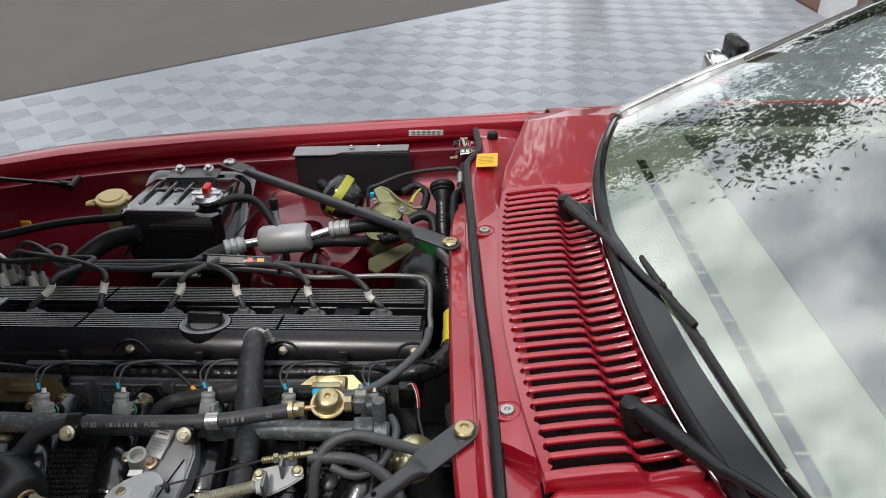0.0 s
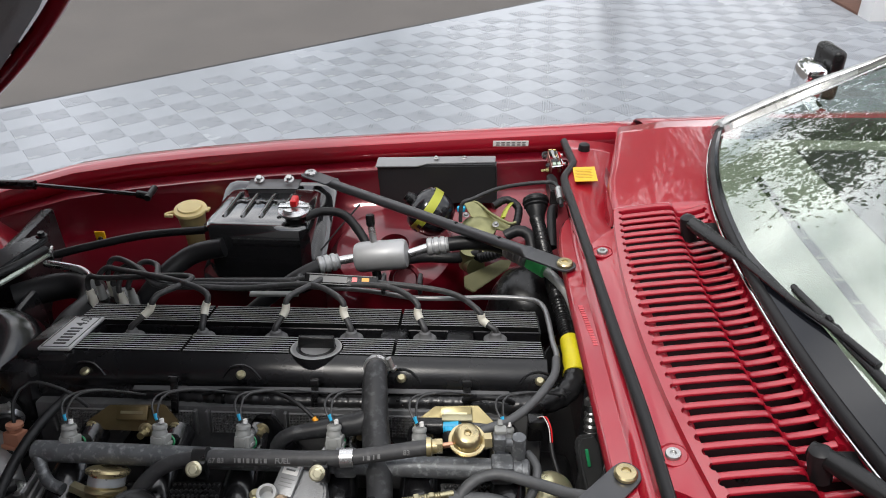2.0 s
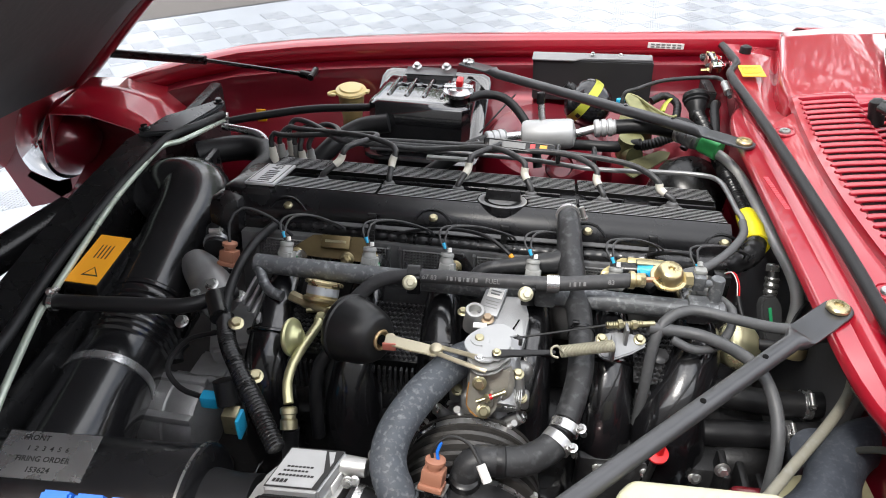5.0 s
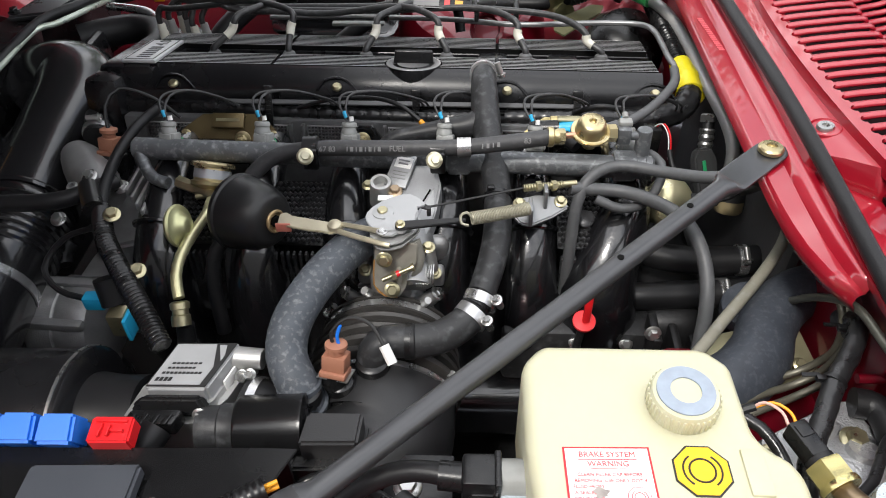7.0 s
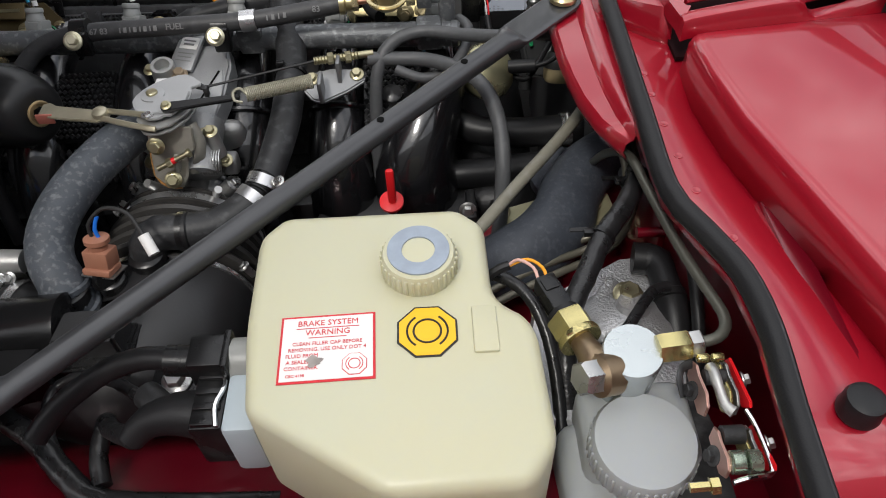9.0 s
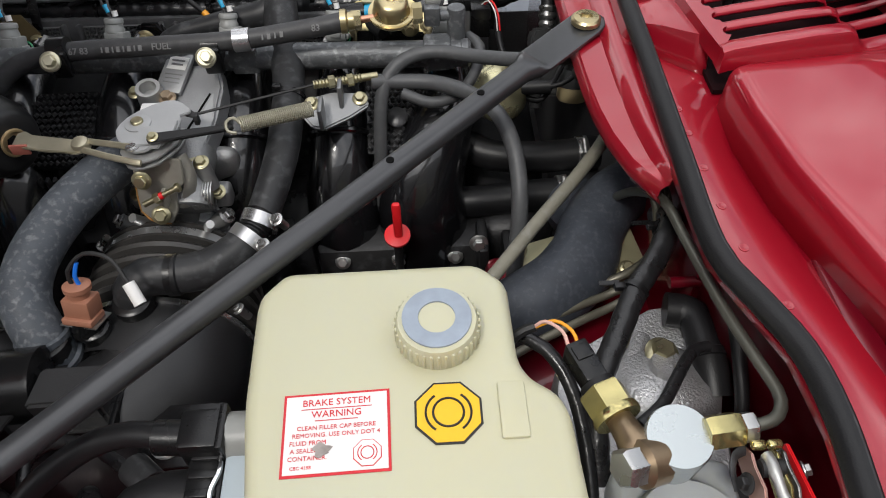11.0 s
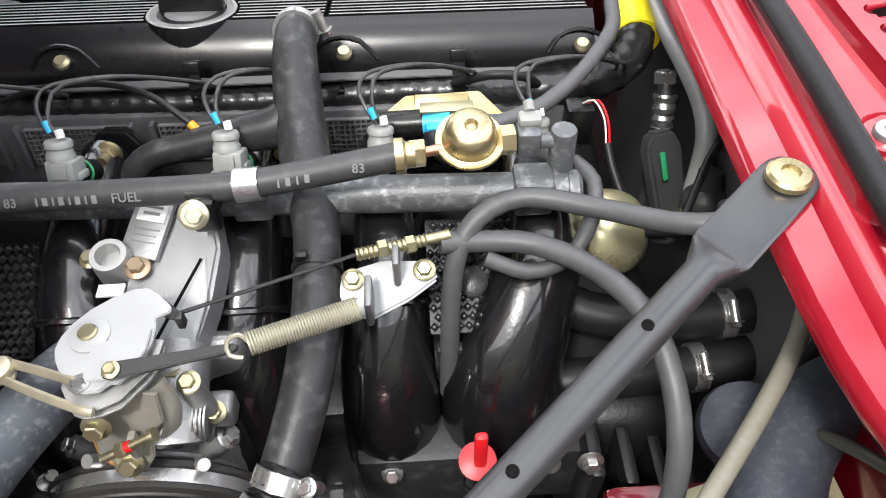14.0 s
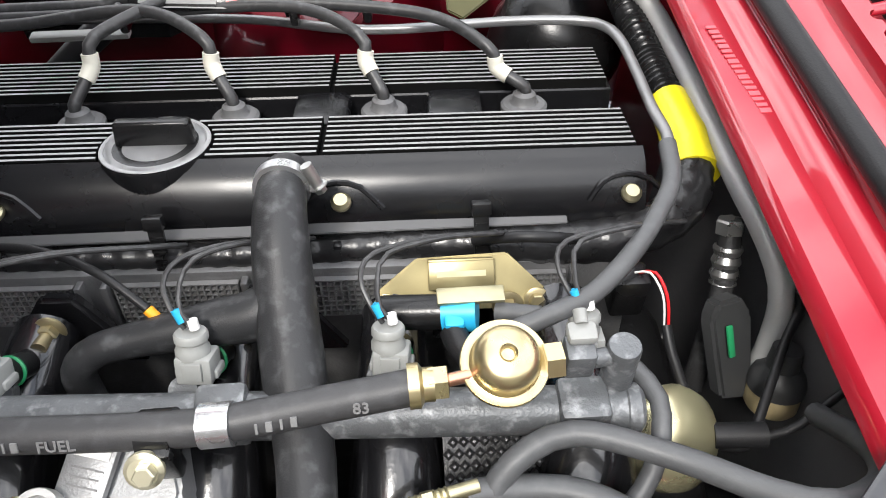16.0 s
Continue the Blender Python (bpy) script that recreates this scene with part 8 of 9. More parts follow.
prism(bm, [(-0.063, -0.028), (-0.055, -0.036), (0.058, -0.036), (0.064, -0.028), (0.064, 0.03), (0.056, 0.036), (-0.055, 0.036), (-0.063, 0.028)], 0.004, Matrix.Translation((0.02, 0.52, 0.70)) @ Euler((radians(18), radians(-4), radians(14))).to_matrix().to_4x4(), 0.001)
part("plate", bm, material("olive_plate", (0.34, 0.32, 0.2), 0.38, 0.6, vary=0.35, scale=30), bp)
for p in ((0.058, 0.536, 0.714), (0.064, 0.507, 0.706), (-0.04, 0.53, 0.714)):
    bolt(p, (0, -0.35, 1), 0.006, ZINC, bp)
hose("tan_pipe", "dusty tan rubber pipe running down from the bulkhead", [(0.078, 0.69, 0.78), (0.072, 0.655, 0.785), (0.055, 0.62, 0.78), (0.02, 0.575, 0.772), (-0.03, 0.52, 0.76), (-0.08, 0.465, 0.745), (-0.13, 0.42, 0.725)], 0.0066, material("tan_rubber", (0.2, 0.19, 0.15), 0.6, vary=0.3, scale=40, bump=0.15, dust=0.2))
bg = thing("blue_grey_duct", "wide dusty blue-grey moulded duct past the bulkhead", "air duct")
bgm = material("blue_grey_rubber", (0.04, 0.046, 0.058), 0.5, spec=0.35, vary=0.3, scale=60, bump=0.15, dust=0.1)
bm = B()
tube(bm, [(0.17, 0.604, 0.735), (0.12, 0.6, 0.735), (0.085, 0.592, 0.734), (0.055, 0.572, 0.73), (0.034, 0.545, 0.722), (0.02, 0.513, 0.714), (-0.012, 0.482, 0.706), (-0.065, 0.458, 0.7), (-0.13, 0.44, 0.695), (-0.22, 0.43, 0.685)], 0.03, 26, 0.008, squash=0.85, radii=[0.028, 0.029, 0.031, 0.034, 0.037, 0.037, 0.033, 0.03, 0.029, 0.029])
part("duct", bm, bgm, bg)
bm = B()
lathe(bm, [(0.0, -0.03), (0.03, -0.026), (0.034, -0.01), (0.031, 0.002), (0.02, 0.008), (0.0, 0.01)], (0.026, 0.583, 0.72), (-0.25, -0.2, 1), 32)
part("rounded_lobe", bm, bgm, bg)
hose("heater_hose", "black heater hose to the bulkhead", [(-0.11, 0.745, 0.69), (-0.08, 0.72, 0.685), (-0.05, 0.707, 0.68), (0.0, 0.7, 0.68), (0.055, 0.7, 0.682), (0.08, 0.7, 0.685)], 0.019, RUBBER, group="heater hoses", seg=18)
hose("heater_hose", "black heater hose to the bulkhead", [(-0.13, 0.675, 0.64), (-0.08, 0.665, 0.645), (-0.02, 0.665, 0.65), (0.05, 0.668, 0.652), (0.09, 0.675, 0.655)], 0.019, RUBBER, group="heater hoses", seg=18)
clampband("hose_clamp", (0.055, 0.7, 0.682), (1, 0.02, 0.03), 0.0195, screw=(0, -0.5, 0.9))
clampband("hose_clamp", (0.03, 0.667, 0.652), (1, 0.05, 0.03), 0.0195, screw=(0, -0.4, 0.9))
bm = B()
box(bm, (0.086, 0.70, 0.69), (0.01, 0.04, 0.075), 0.002)
tagged(part("heater_bracket", bm, STEEL), "steel bracket behind the heater hose", "bracket")
pj = thing("drier_switch", "dull brass switch under a grey plastic cap", "switch")
ja = Vector((0.05, 0.35, 1)).normalized()
bm = B()
lathe(bm, [(0.0, -0.016), (0.017, -0.015), (0.0195, -0.011), (0.0195, 0.004), (0.0185, 0.006)], (0.058, 0.795, 0.705), ja, 30)
part("brass_body", bm, material("dull_brass", (0.42, 0.34, 0.19), 0.5, 0.25, vary=0.25, scale=40, bump=0.05), pj)
bm = B()
lathe(bm, [(0.0205, 0.004), (0.0205, 0.012), (0.0185, 0.018), (0.012, 0.024), (0.0105, 0.04)], (0.058, 0.795, 0.705), ja, 30)
part("grey_cap", bm, material("slate_joint", (0.035, 0.036, 0.037), 0.5, vary=0.2), pj)
bm = B()
lathe(bm, [(0.0, -0.04), (0.022, -0.034), (0.034, -0.008), (0.036, 0.0), (0.033, 0.01), (0.022, 0.02), (0.01, 0.024), (0, 0.024)], (-0.04, 0.748, 0.74), (0.45, -0.55, 0.7), 32)
tagged(part("vacuum_can", bm, material("pale_gold", (0.62, 0.58, 0.36), 0.28, 0.8, vary=0.15)), "pale gold domed vacuum can behind the rail", "vacuum can")
bm = B()
prism(bm, [(-0.016, -0.04), (0.012, -0.05), (0.018, 0.02), (0.01, 0.038), (-0.01, 0.04), (-0.018, 0.028)], 0.016, Matrix.Translation((0.028, 0.818, 0.732)) @ Euler((radians(58), 0, radians(20))).to_matrix().to_4x4(), 0.003)
tagged(part("pipe_joint", bm, bpy.data.materials["slate_joint"]), "dark grey plastic shield beside the brass switch", "pipe shield")
bm = B()
box(bm, (0.0, 0.012, 0.002), (0.005, 0.026, 0.003), 0.001, Matrix.Translation((0.022, 0.812, 0.732)) @ Euler((radians(58), 0, radians(20))).to_matrix().to_4x4())
tagged(part("green_strip", bm, DGREEN), "narrow green label on the grey joint", "label")
cs = thing("cam_sensor_plug", "black plug with a red and white wire", "plug")
bm = B()
box(bm, (-0.055, 0.845, 0.775), (0.024, 0.02, 0.04), 0.003)
part("body", bm, BLACK, cs)
bm = B()
tube(bm, [(-0.05, 0.845, 0.795), (-0.042, 0.838, 0.803), (-0.036, 0.825, 0.795), (-0.034, 0.815, 0.78), (-0.033, 0.81, 0.765)], 0.0011, 8, 0.005)
part("red_wire", bm, REDP, cs)
bm = B()
tube(bm, [(-0.053, 0.845, 0.795), (-0.046, 0.838, 0.8035), (-0.039, 0.825, 0.7955), (-0.037, 0.815, 0.78), (-0.036, 0.81, 0.765)], 0.0008, 8, 0.005)
part("white_wire", bm, WHITE, cs)
bm = B()
tube(bm, [(-0.036, 0.812, 0.778), (-0.034, 0.795, 0.768), (-0.025, 0.77, 0.75), (-0.012, 0.748, 0.735), (0.005, 0.742, 0.73), (0.016, 0.748, 0.735), (0.035, 0.778, 0.745), (0.055, 0.81, 0.755), (0.072, 0.832, 0.76), (0.078, 0.85, 0.75)], 0.0036, 10)
part("sleeve", bm, RUBBER, cs)
hose("speedo_cable", "black cable with a joint across the bulkhead", [(-0.01, 0.745, 0.748), (0.03, 0.742, 0.752), (0.07, 0.76, 0.77)], 0.003, RUBBER, "cable")
hose("speedo_joint", "black sleeve joint on the cable", [(-0.015, 0.745, 0.747), (0.018, 0.742, 0.75)], 0.0085, RUBBER, "sleeve")
hose("bulkhead_fitting", "dark fitting with a crimped silver collar", [(0.035, 0.9, 0.78), (0.035, 0.885, 0.76), (0.03, 0.86, 0.72), (0.02, 0.83, 0.65)], 0.009, DARKM, "fitting")
bm = B()
tube(bm, [(0.035, 0.888, 0.764), (0.033, 0.872, 0.738)], 0.0105, 12, ribs=(0.01, 0.001))
hexbolt(bm, (0.035, 0.893, 0.77), (0, 0.5, 0.9), 0.0125, False)
tagged(part("crimp_collar", bm, STEEL), "silver crimped collar on the bulkhead fitting", "collar")
# gearbox casting seen deep behind the engine
gb = thing("gearbox", "dark grey gearbox casting with ribs", "gearbox")
bm = B()
box(bm, (-0.03, 0.78, 0.53), (0.1, 0.32, 0.22), 0.03, None, 3)
part("bellhousing", bm, material("gearbox_grey", (0.018, 0.018, 0.019), 0.45, 0.4, vary=0.35, scale=20, bump=0.2), gb)
for k in range(4):
    bm = B()
    box(bm, (-0.07 + 0.03 * k, 0.60, 0.6 - 0.02 * k), (0.012, 0.05, 0.12), 0.004)
    part("rib", bm, bpy.data.materials["gearbox_grey"], gb)
for x, z in ((-0.075, 0.66), (0.0, 0.62), (-0.03, 0.58)):
    bolt((x, 0.588, z), (0, -1, 0.3), 0.008, STEEL, gb)
bm = B()
box(bm, (-0.16, 0.63, 0.585), (0.2, 0.05, 0.1), 0.01)
part("side_cover", bm, DARKM, gb)
for k in range(3):
    bolt((-0.23 + 0.065 * k, 0.604, 0.62), (0, -0.8, 0.6), 0.007, STEEL, gb)
hose("red_stud", "small red painted stud on the inner wing", [(0.07, 0.43, 0.782), (0.1, 0.43, 0.782)], 0.005, RED_SHADED, "stud")

# ---- front of the bay ----
ab = thing("air_filter_housing", "black cylindrical air filter housing with a firing order label", "air filter")
bm = B()
lathe(bm, [(0.08, -0.33), (0.092, -0.32), (0.093, -0.014), (0.096, -0.012), (0.096, -0.004), (0.09, 0.0), (0.07, 0.004), (0.062, 0.004), (0.058, -0.004)], (-0.72, 0.435, 0.648), (1, 0.02, 0.0), 44)
part("drum", bm, material("drum_black", (0.009, 0.009, 0.01), 0.25, vary=0.2, scale=14, bump=0.04), ab)
bm = B()
lathe(bm, [(0.0968, -0.012), (0.0975, -0.012), (0.0975, -0.009), (0.0968, -0.009)], (-0.72, 0.435, 0.648), (1, 0.02, 0.0), 44)
part("steel_rim", bm, STEEL, ab)
bm = B()
lathe(bm, [(0.06, -0.005), (0.062, 0.01), (0.052, 0.02), (0.05, 0.06), (0.054, 0.065)], (-0.722, 0.435, 0.655), (1, 0.0, 0.05), 36)
part("outlet", bm, RUBBER, ab)
fm = Matrix.Translation((-0.905, 0.438, 0.742)) @ Euler((radians(8), 0, radians(2))).to_matrix().to_4x4()
bm = B()
box(bm, (0, 0, 0.0), (0.115, 0.062, 0.0012), 0, fm)
part("label", bm, BRIGHT, ab, "silver printed label")
for txt, sz, x, y in (("FRONT", 0.01, -0.02, 0.022), ("1  2  3  4  5  6", 0.009, 0.0, 0.008), ("FIRING ORDER", 0.01, 0.0, -0.006), ("153624", 0.01, 0.0, -0.02)):
    lettering("letters", txt, sz, fm @ Matrix.Translation((x, y, 0.0009)), INK, ab, 1)
af = thing("airflow_meter", "cast alloy airflow meter with a silver data label", "airflow meter")
am0 = Matrix.Translation((-0.592, 0.452, 0.752)) @ Matrix(((1, 0.31, 0, 0), (0.02, 1, 0, 0), (0, 0, 1, 0), (0, 0, 0, 1)))
bm = B()
prism(bm, [(-0.031, -0.031), (0.033, -0.031), (0.0345, 0.031), (-0.033, 0.031)], 0.05, am0 @ Matrix.Translation((0, 0, -0.0012)), 0.003)
part("top_case", bm, PALE, af)
bm = B()
prism(bm, [(-0.05, -0.052), (-0.03, -0.058), (0.034, -0.052), (0.044, -0.03), (0.045, 0.028), (0.03, 0.04), (-0.045, 0.036), (-0.056, 0.0)], 0.065, am0 @ Matrix.Translation((0, 0, -0.022)), 0.008)
part("body", bm, ALU, af)
bm = B()
rod(bm, am0 @ Vector((0.03, 0.022, -0.016)), am0 @ Vector((0.062, 0.02, -0.016)), 0.0125, 0.0115)
part("side_boss", bm, ALU, af)
bm = B()
prism(bm, [(-0.03, -0.0285), (0.031, -0.0285), (0.0325, 0.0285), (-0.0315, 0.0285)], 0.0012, am0)
part("label_border", bm, INK, af)
bm = B()
prism(bm, [(-0.0285, -0.027), (0.0245, -0.027), (0.0255, -0.004), (0.012, 0.0265), (-0.03, 0.0265)], 0.0006, am0 @ Matrix.Translation((0, 0, 0.0006)))
part("label", bm, PALE, af, "silver printed label")
bm = B()
prism(bm, [(0.0155, 0.0255), (0.0235, 0.0255), (0.0285, 0.012), (0.0285, 0.004)], 0.0006, am0 @ Matrix.Translation((0, 0, 0.0006)))
part("label_flash", bm, PALE, af)
for x, y, w, h in ((-0.016, -0.0205, 0.018, 0.0048), (-0.002, -0.0125, 0.042, 0.0026), (-0.006, -0.006, 0.03, 0.0022), (-0.004, 0.0, 0.032, 0.0022)):
    n = max(2, int(w / 0.0042))
    for k in range(n):
        bm = B()
        box(bm, (x - w / 2 + w * (k + 0.5) / n, y, 0.0013), (w / n * 0.72, h, 0.0004), 0, am0)
        part("print", bm, INK, af)
bm = B()
box(bm, (0.037, 0.004, -0.025), (0.002, 0.03, 0.02), 0.0004, am0)
part("side_sticker", bm, WHITE, af)
bm = B()
prism(bm, [(-0.034, -0.009), (0.034, -0.009), (0.04, 0.0), (0.03, 0.012), (-0.03, 0.012), (-0.038, 0.002)], 0.012, am0 @ Matrix.Translation((-0.002, -0.046, -0.016)) @ Euler((radians(60), 0, 0)).to_matrix().to_4x4(), 0.003)
box(bm, (-0.006, -0.06, -0.018), (0.052, 0.018, 0.02), 0.003, am0)
for k in range(4):
    box(bm, (-0.024 + 0.012 * k, -0.064, -0.0075), (0.006, 0.012, 0.004), 0.001, am0)
part("wiring_plug", bm, BLACK, af)
bm = B()
tube(bm, [am0 @ Vector((-0.006, -0.062, -0.024)), am0 @ Vector((-0.008, -0.08, -0.03)), am0 @ Vector((-0.008, -0.096, -0.045)), am0 @ Vector((-0.006, -0.1, -0.075))], 0.024, 18, radii=[0.0235, 0.0225, 0.019, 0.015], squash=0.8)
part("plug_boot", bm, RUBBER, af)
for v in ((0.034, -0.05, -0.02), (0.05, 0.0, -0.02)):
    bolt(am0 @ Vector(v), (0, -1, 0.5), 0.0062, STEEL, af)
bolt(am0 @ Vector((0.056, 0.055, -0.035)), (0, -0.3, 1), 0.0085, STEEL, af)
bm = B()
tube(bm, [(-0.742, 0.435, 0.66), (-0.72, 0.435, 0.665), (-0.69, 0.434, 0.67), (-0.645, 0.434, 0.68)], 0.05, 30, radii=[0.058, 0.056, 0.05, 0.047])
part("inlet", bm, RUBBER, af)

ij = thing("intake_joiner", "black rubber intake joiner with steel bands", "intake hose")
bm = B()
tube(bm, [(-0.545, 0.43, 0.69), (-0.515, 0.425, 0.685), (-0.48, 0.415, 0.67)], 0.045, 28)
part("rubber", bm, RUBBER, ij)
clampband("band", (-0.535, 0.429, 0.689), (1, -0.12, -0.15), 0.0452, ij, 0.009, (0, 0.7, 0.8))
clampband("band", (-0.503, 0.422, 0.681), (1, -0.15, -0.3), 0.0452, ij, 0.009, (0, 0.7, 0.8))
co = thing("vapour_canister", "black round canister with a grey rubber end", "canister")
bm = B()
lathe(bm, [(0.03, 0), (0.033, 0.004), (0.033, 0.062), (0.0335, 0.064), (0.0335, 0.068), (0.028, 0.07), (0, 0.071)], (-0.536, 0.4, 0.716), (1, 0.06, 0.0), 36)
part("drum", bm, BLACK, co)
bm = B()
lathe(bm, [(0.016, -0.042), (0.022, -0.04), (0.0235, -0.034), (0.0235, -0.018), (0.0252, -0.016), (0.0255, -0.002), (0.0275, 0.002)], (-0.536, 0.4, 0.716), (1, 0.06, 0.0), 32)
part("grey_boot", bm, HOSE, co)
for dy, mm in ((0.0, ORANGE), (0.005, AMBER)):
    bm = B()
    tube(bm, [(-0.604, 0.4 + dy, 0.728), (-0.622, 0.398 + dy, 0.73), (-0.634, 0.39 + dy, 0.722)], 0.0018, 6, 0.005)
    part("wire", bm, mm, co)
bx = thing("control_module", "flat black square module box", "control box")
bm = B()
prism(bm, [(-0.466, 0.367), (-0.408, 0.369), (-0.406, 0.405), (-0.462, 0.404)], 0.03, Matrix.Translation((0, 0, 0.742)), 0.003)
part("lid", bm, material("satin_box_black", (0.02, 0.02, 0.021), 0.42, vary=0.2, bump=0.1, bump_scale=500), bx)
bm = B()
prism(bm, [(-0.476, 0.355), (-0.402, 0.358), (-0.4, 0.409), (-0.47, 0.409)], 0.08, Matrix.Translation((0, 0, 0.715)), 0.003)
part("base", bm, BLACK, bx)
pn = thing("fuse_box", "black sheet fuse box cover with a square module", "fuse box")
bm = B()
prism(bm, [(-1.0, 0.338), (-0.49, 0.352), (-0.46, 0.352), (-0.478, 0.312), (-0.515, 0.25), (-1.0, 0.22)], 0.004, Matrix.Translation((0, 0, 0.758)), 0.001)
part("sheet", bm, BLACK, pn)
bm = B()
prism(bm, [(-1.0, 0.336), (-0.47, 0.349), (-0.47, 0.345), (-1.0, 0.332)], 0.1, Matrix.Translation((0, 0, 0.757)))
part("skirt", bm, BLACK, pn)
bm = B()
prism(bm, [(-0.692, 0.27), (-0.592, 0.274), (-0.592, 0.322), (-0.692, 0.318)], 0.016, Matrix.Translation((0, 0, 0.776)), 0.003)
part("module_lid", bm, material("slate_plastic", (0.05, 0.055, 0.065), 0.45, vary=0.1), pn, "slate grey module lid")
bolt((-0.578, 0.29, 0.76), (0, 0, 1), 0.0058, STEEL, pn)
for k in range(5):
    o = thing("relay", "bright blue plastic relay", "relay", group="blue relays")
    x = -0.832 + 0.0375 * k
    bm = B()
    prism(bm, [(-0.0175, -0.016), (0.0175, -0.016), (0.0165, 0.012), (-0.0165, 0.012)], 0.036, Matrix.Translation((x, 0.352, 0.784)) @ Euler((radians(24), 0, radians(1.5))).to_matrix().to_4x4(), 0.003)
    part("case", bm, BLUEP, o)
o = thing("red_relay", "red plastic fuse holder", "fuse holder")
bm = B()
prism(bm, [(-0.02, -0.013), (0.02, -0.013), (0.02, 0.013), (-0.02, 0.013)], 0.02, Matrix.Translation((-0.634, 0.356, 0.776)) @ Euler((radians(8), 0, radians(1.5))).to_matrix().to_4x4(), 0.002)
part("case", bm, REDP, o)
for dx, dy, w, h in ((0, 0.007, 0.03, 0.0025), (-0.008, -0.003, 0.0025, 0.014), (0.0, -0.003, 0.0025, 0.012), (0.008, -0.003, 0.012, 0.0025)):
    bm = B()
    box(bm, (-0.634 + dx, 0.356 + dy, 0.778), (w, h, 0.004), 0.0008)
    part("raised_bar", bm, REDP, o)
pc = thing("loose_plug", "loose black ribbed plug with orange pins", "plug")
bm = B()
tube(bm, [(-0.56, 0.252, 0.775), (-0.53, 0.268, 0.777), (-0.5, 0.284, 0.779), (-0.474, 0.298, 0.78)], 0.0105, 16, ribs=(0.006, 0.0004), radii=[0.004, 0.008, 0.0105, 0.0115])
part("plug", bm, BLACK, pc)
for dz in (-0.004, 0.004):
    bm = B()
    rod(bm, (-0.476, 0.297, 0.78 + dz), (-0.464, 0.303, 0.781 + dz), 0.0022)
    part("pin", bm, ORANGE, pc)
bm = B()
box(bm, (-0.35, 0.36, 0.69), (0.07, 0.06, 0.006), 0.002)
tagged(part("support_bracket", bm, BLACK), "black bracket below the intake elbow", "bracket")
bolt((-0.36, 0.352, 0.695), (0, -0.2, 1), 0.011, STEEL, thing("bracket_bolt", "steel flange bolt on the bracket", "bolt"))

dc = thing("intake_duct", "glossy black intake duct with a ribbed middle", "intake duct")
duct_m = material("duct_black", (0.01, 0.01, 0.011), 0.2, coat=0.3, spec=0.6, vary=0.2, scale=10, bump=0.05, bump_scale=150)
bm = B()
tube(bm, [(-1.09, 1.1, 0.67), (-1.05, 1.115, 0.695), (-1.0, 1.1, 0.702), (-0.98, 1.04, 0.7), (-0.974, 0.95, 0.692), (-0.965, 0.86, 0.684), (-0.957, 0.78, 0.676)], 0.06, 32, radii=[0.075, 0.076, 0.075, 0.07, 0.066, 0.067, 0.069])
part("elbow", bm, duct_m, dc)
bm = B()
tube(bm, [(-0.958, 0.79, 0.676), (-0.953, 0.73, 0.671), (-0.95, 0.68, 0.666)], 0.068, 36, ribs=(0.0125, 0.0028))
part("ribbed_section", bm, duct_m, dc)
bm = B()
tube(bm, [(-0.95, 0.685, 0.666), (-0.946, 0.6, 0.66), (-0.94, 0.52, 0.655), (-0.935, 0.45, 0.65)], 0.066, 36, radii=[0.066, 0.066, 0.068, 0.07])
part("lower_section", bm, duct_m, dc)
clampband("band", (-0.948, 0.628, 0.662), (0.1, -1, -0.06), 0.0672, dc, 0.013, (-0.9, 0, 0.5))

rad = thing("radiator_support", "black radiator top rail with rubber strip and pipe", "radiator support")
bm = B()
loft(bm, [[(x0 - 0.05, y, z - 0.04), (x0 - 0.045, y, z + 0.004), (x0, y, z), (x0 + 0.02, y, z - 0.012), (x0 + 0.03, y, z - 0.12)] for x0, y, z in ((-1.07, 1.41, 0.755), (-1.10, 1.3, 0.76), (-1.13, 1.2, 0.765), (-1.12, 1.0, 0.768), (-1.10, 0.8, 0.768), (-1.075, 0.6, 0.765), (-1.06, 0.4, 0.76), (-1.05, 0.15, 0.75))])
o = part("rail", bm, BLACK, rad)
thicken(o, 0.004)
bm = B()
tube(bm, [(-1.035, 1.36, 0.76), (-1.05, 1.28, 0.772), (-1.085, 1.205, 0.777), (-1.09, 1.1, 0.778), (-1.085, 0.95, 0.778), (-1.07, 0.75, 0.775), (-1.05, 0.6, 0.77), (-1.04, 0.45, 0.765)], 0.009, 12)
part("rubber_strip", bm, RUBBER, rad)
bm = B()
prism(bm, [(-1.16, 1.21), (-1.08, 1.235), (-1.035, 1.385), (-1.06, 1.40), (-1.14, 1.30)], 0.012, Matrix.Translation((0, 0, 0.778)), 0.004)
part("corner_plate", bm, material("corner_black", (0.04, 0.042, 0.045), 0.3, 0.2), rad)
for p in ((-1.15, 1.23, 0.778), (-1.05, 1.385, 0.778)):
    bolt(p, (0, 0, 1), 0.009, BLACK, rad)
hose("coolant_bleed_pipe", "pale green steel pipe along the radiator top", [(-1.035, 1.368, 0.745), (-1.04, 1.28, 0.762), (-1.06, 1.2, 0.772), (-1.085, 1.165, 0.774), (-1.082, 1.05, 0.775), (-1.075, 0.95, 0.775), (-1.058, 0.8, 0.77), (-1.045, 0.7, 0.766), (-1.04, 0.66, 0.765), (-1.02, 0.58, 0.762), (-1.0, 0.5, 0.755), (-0.995, 0.46, 0.74)], 0.0055, material("pale_green_pipe", (0.5, 0.56, 0.48), 0.3, 0.5, vary=0.15), "pipe")
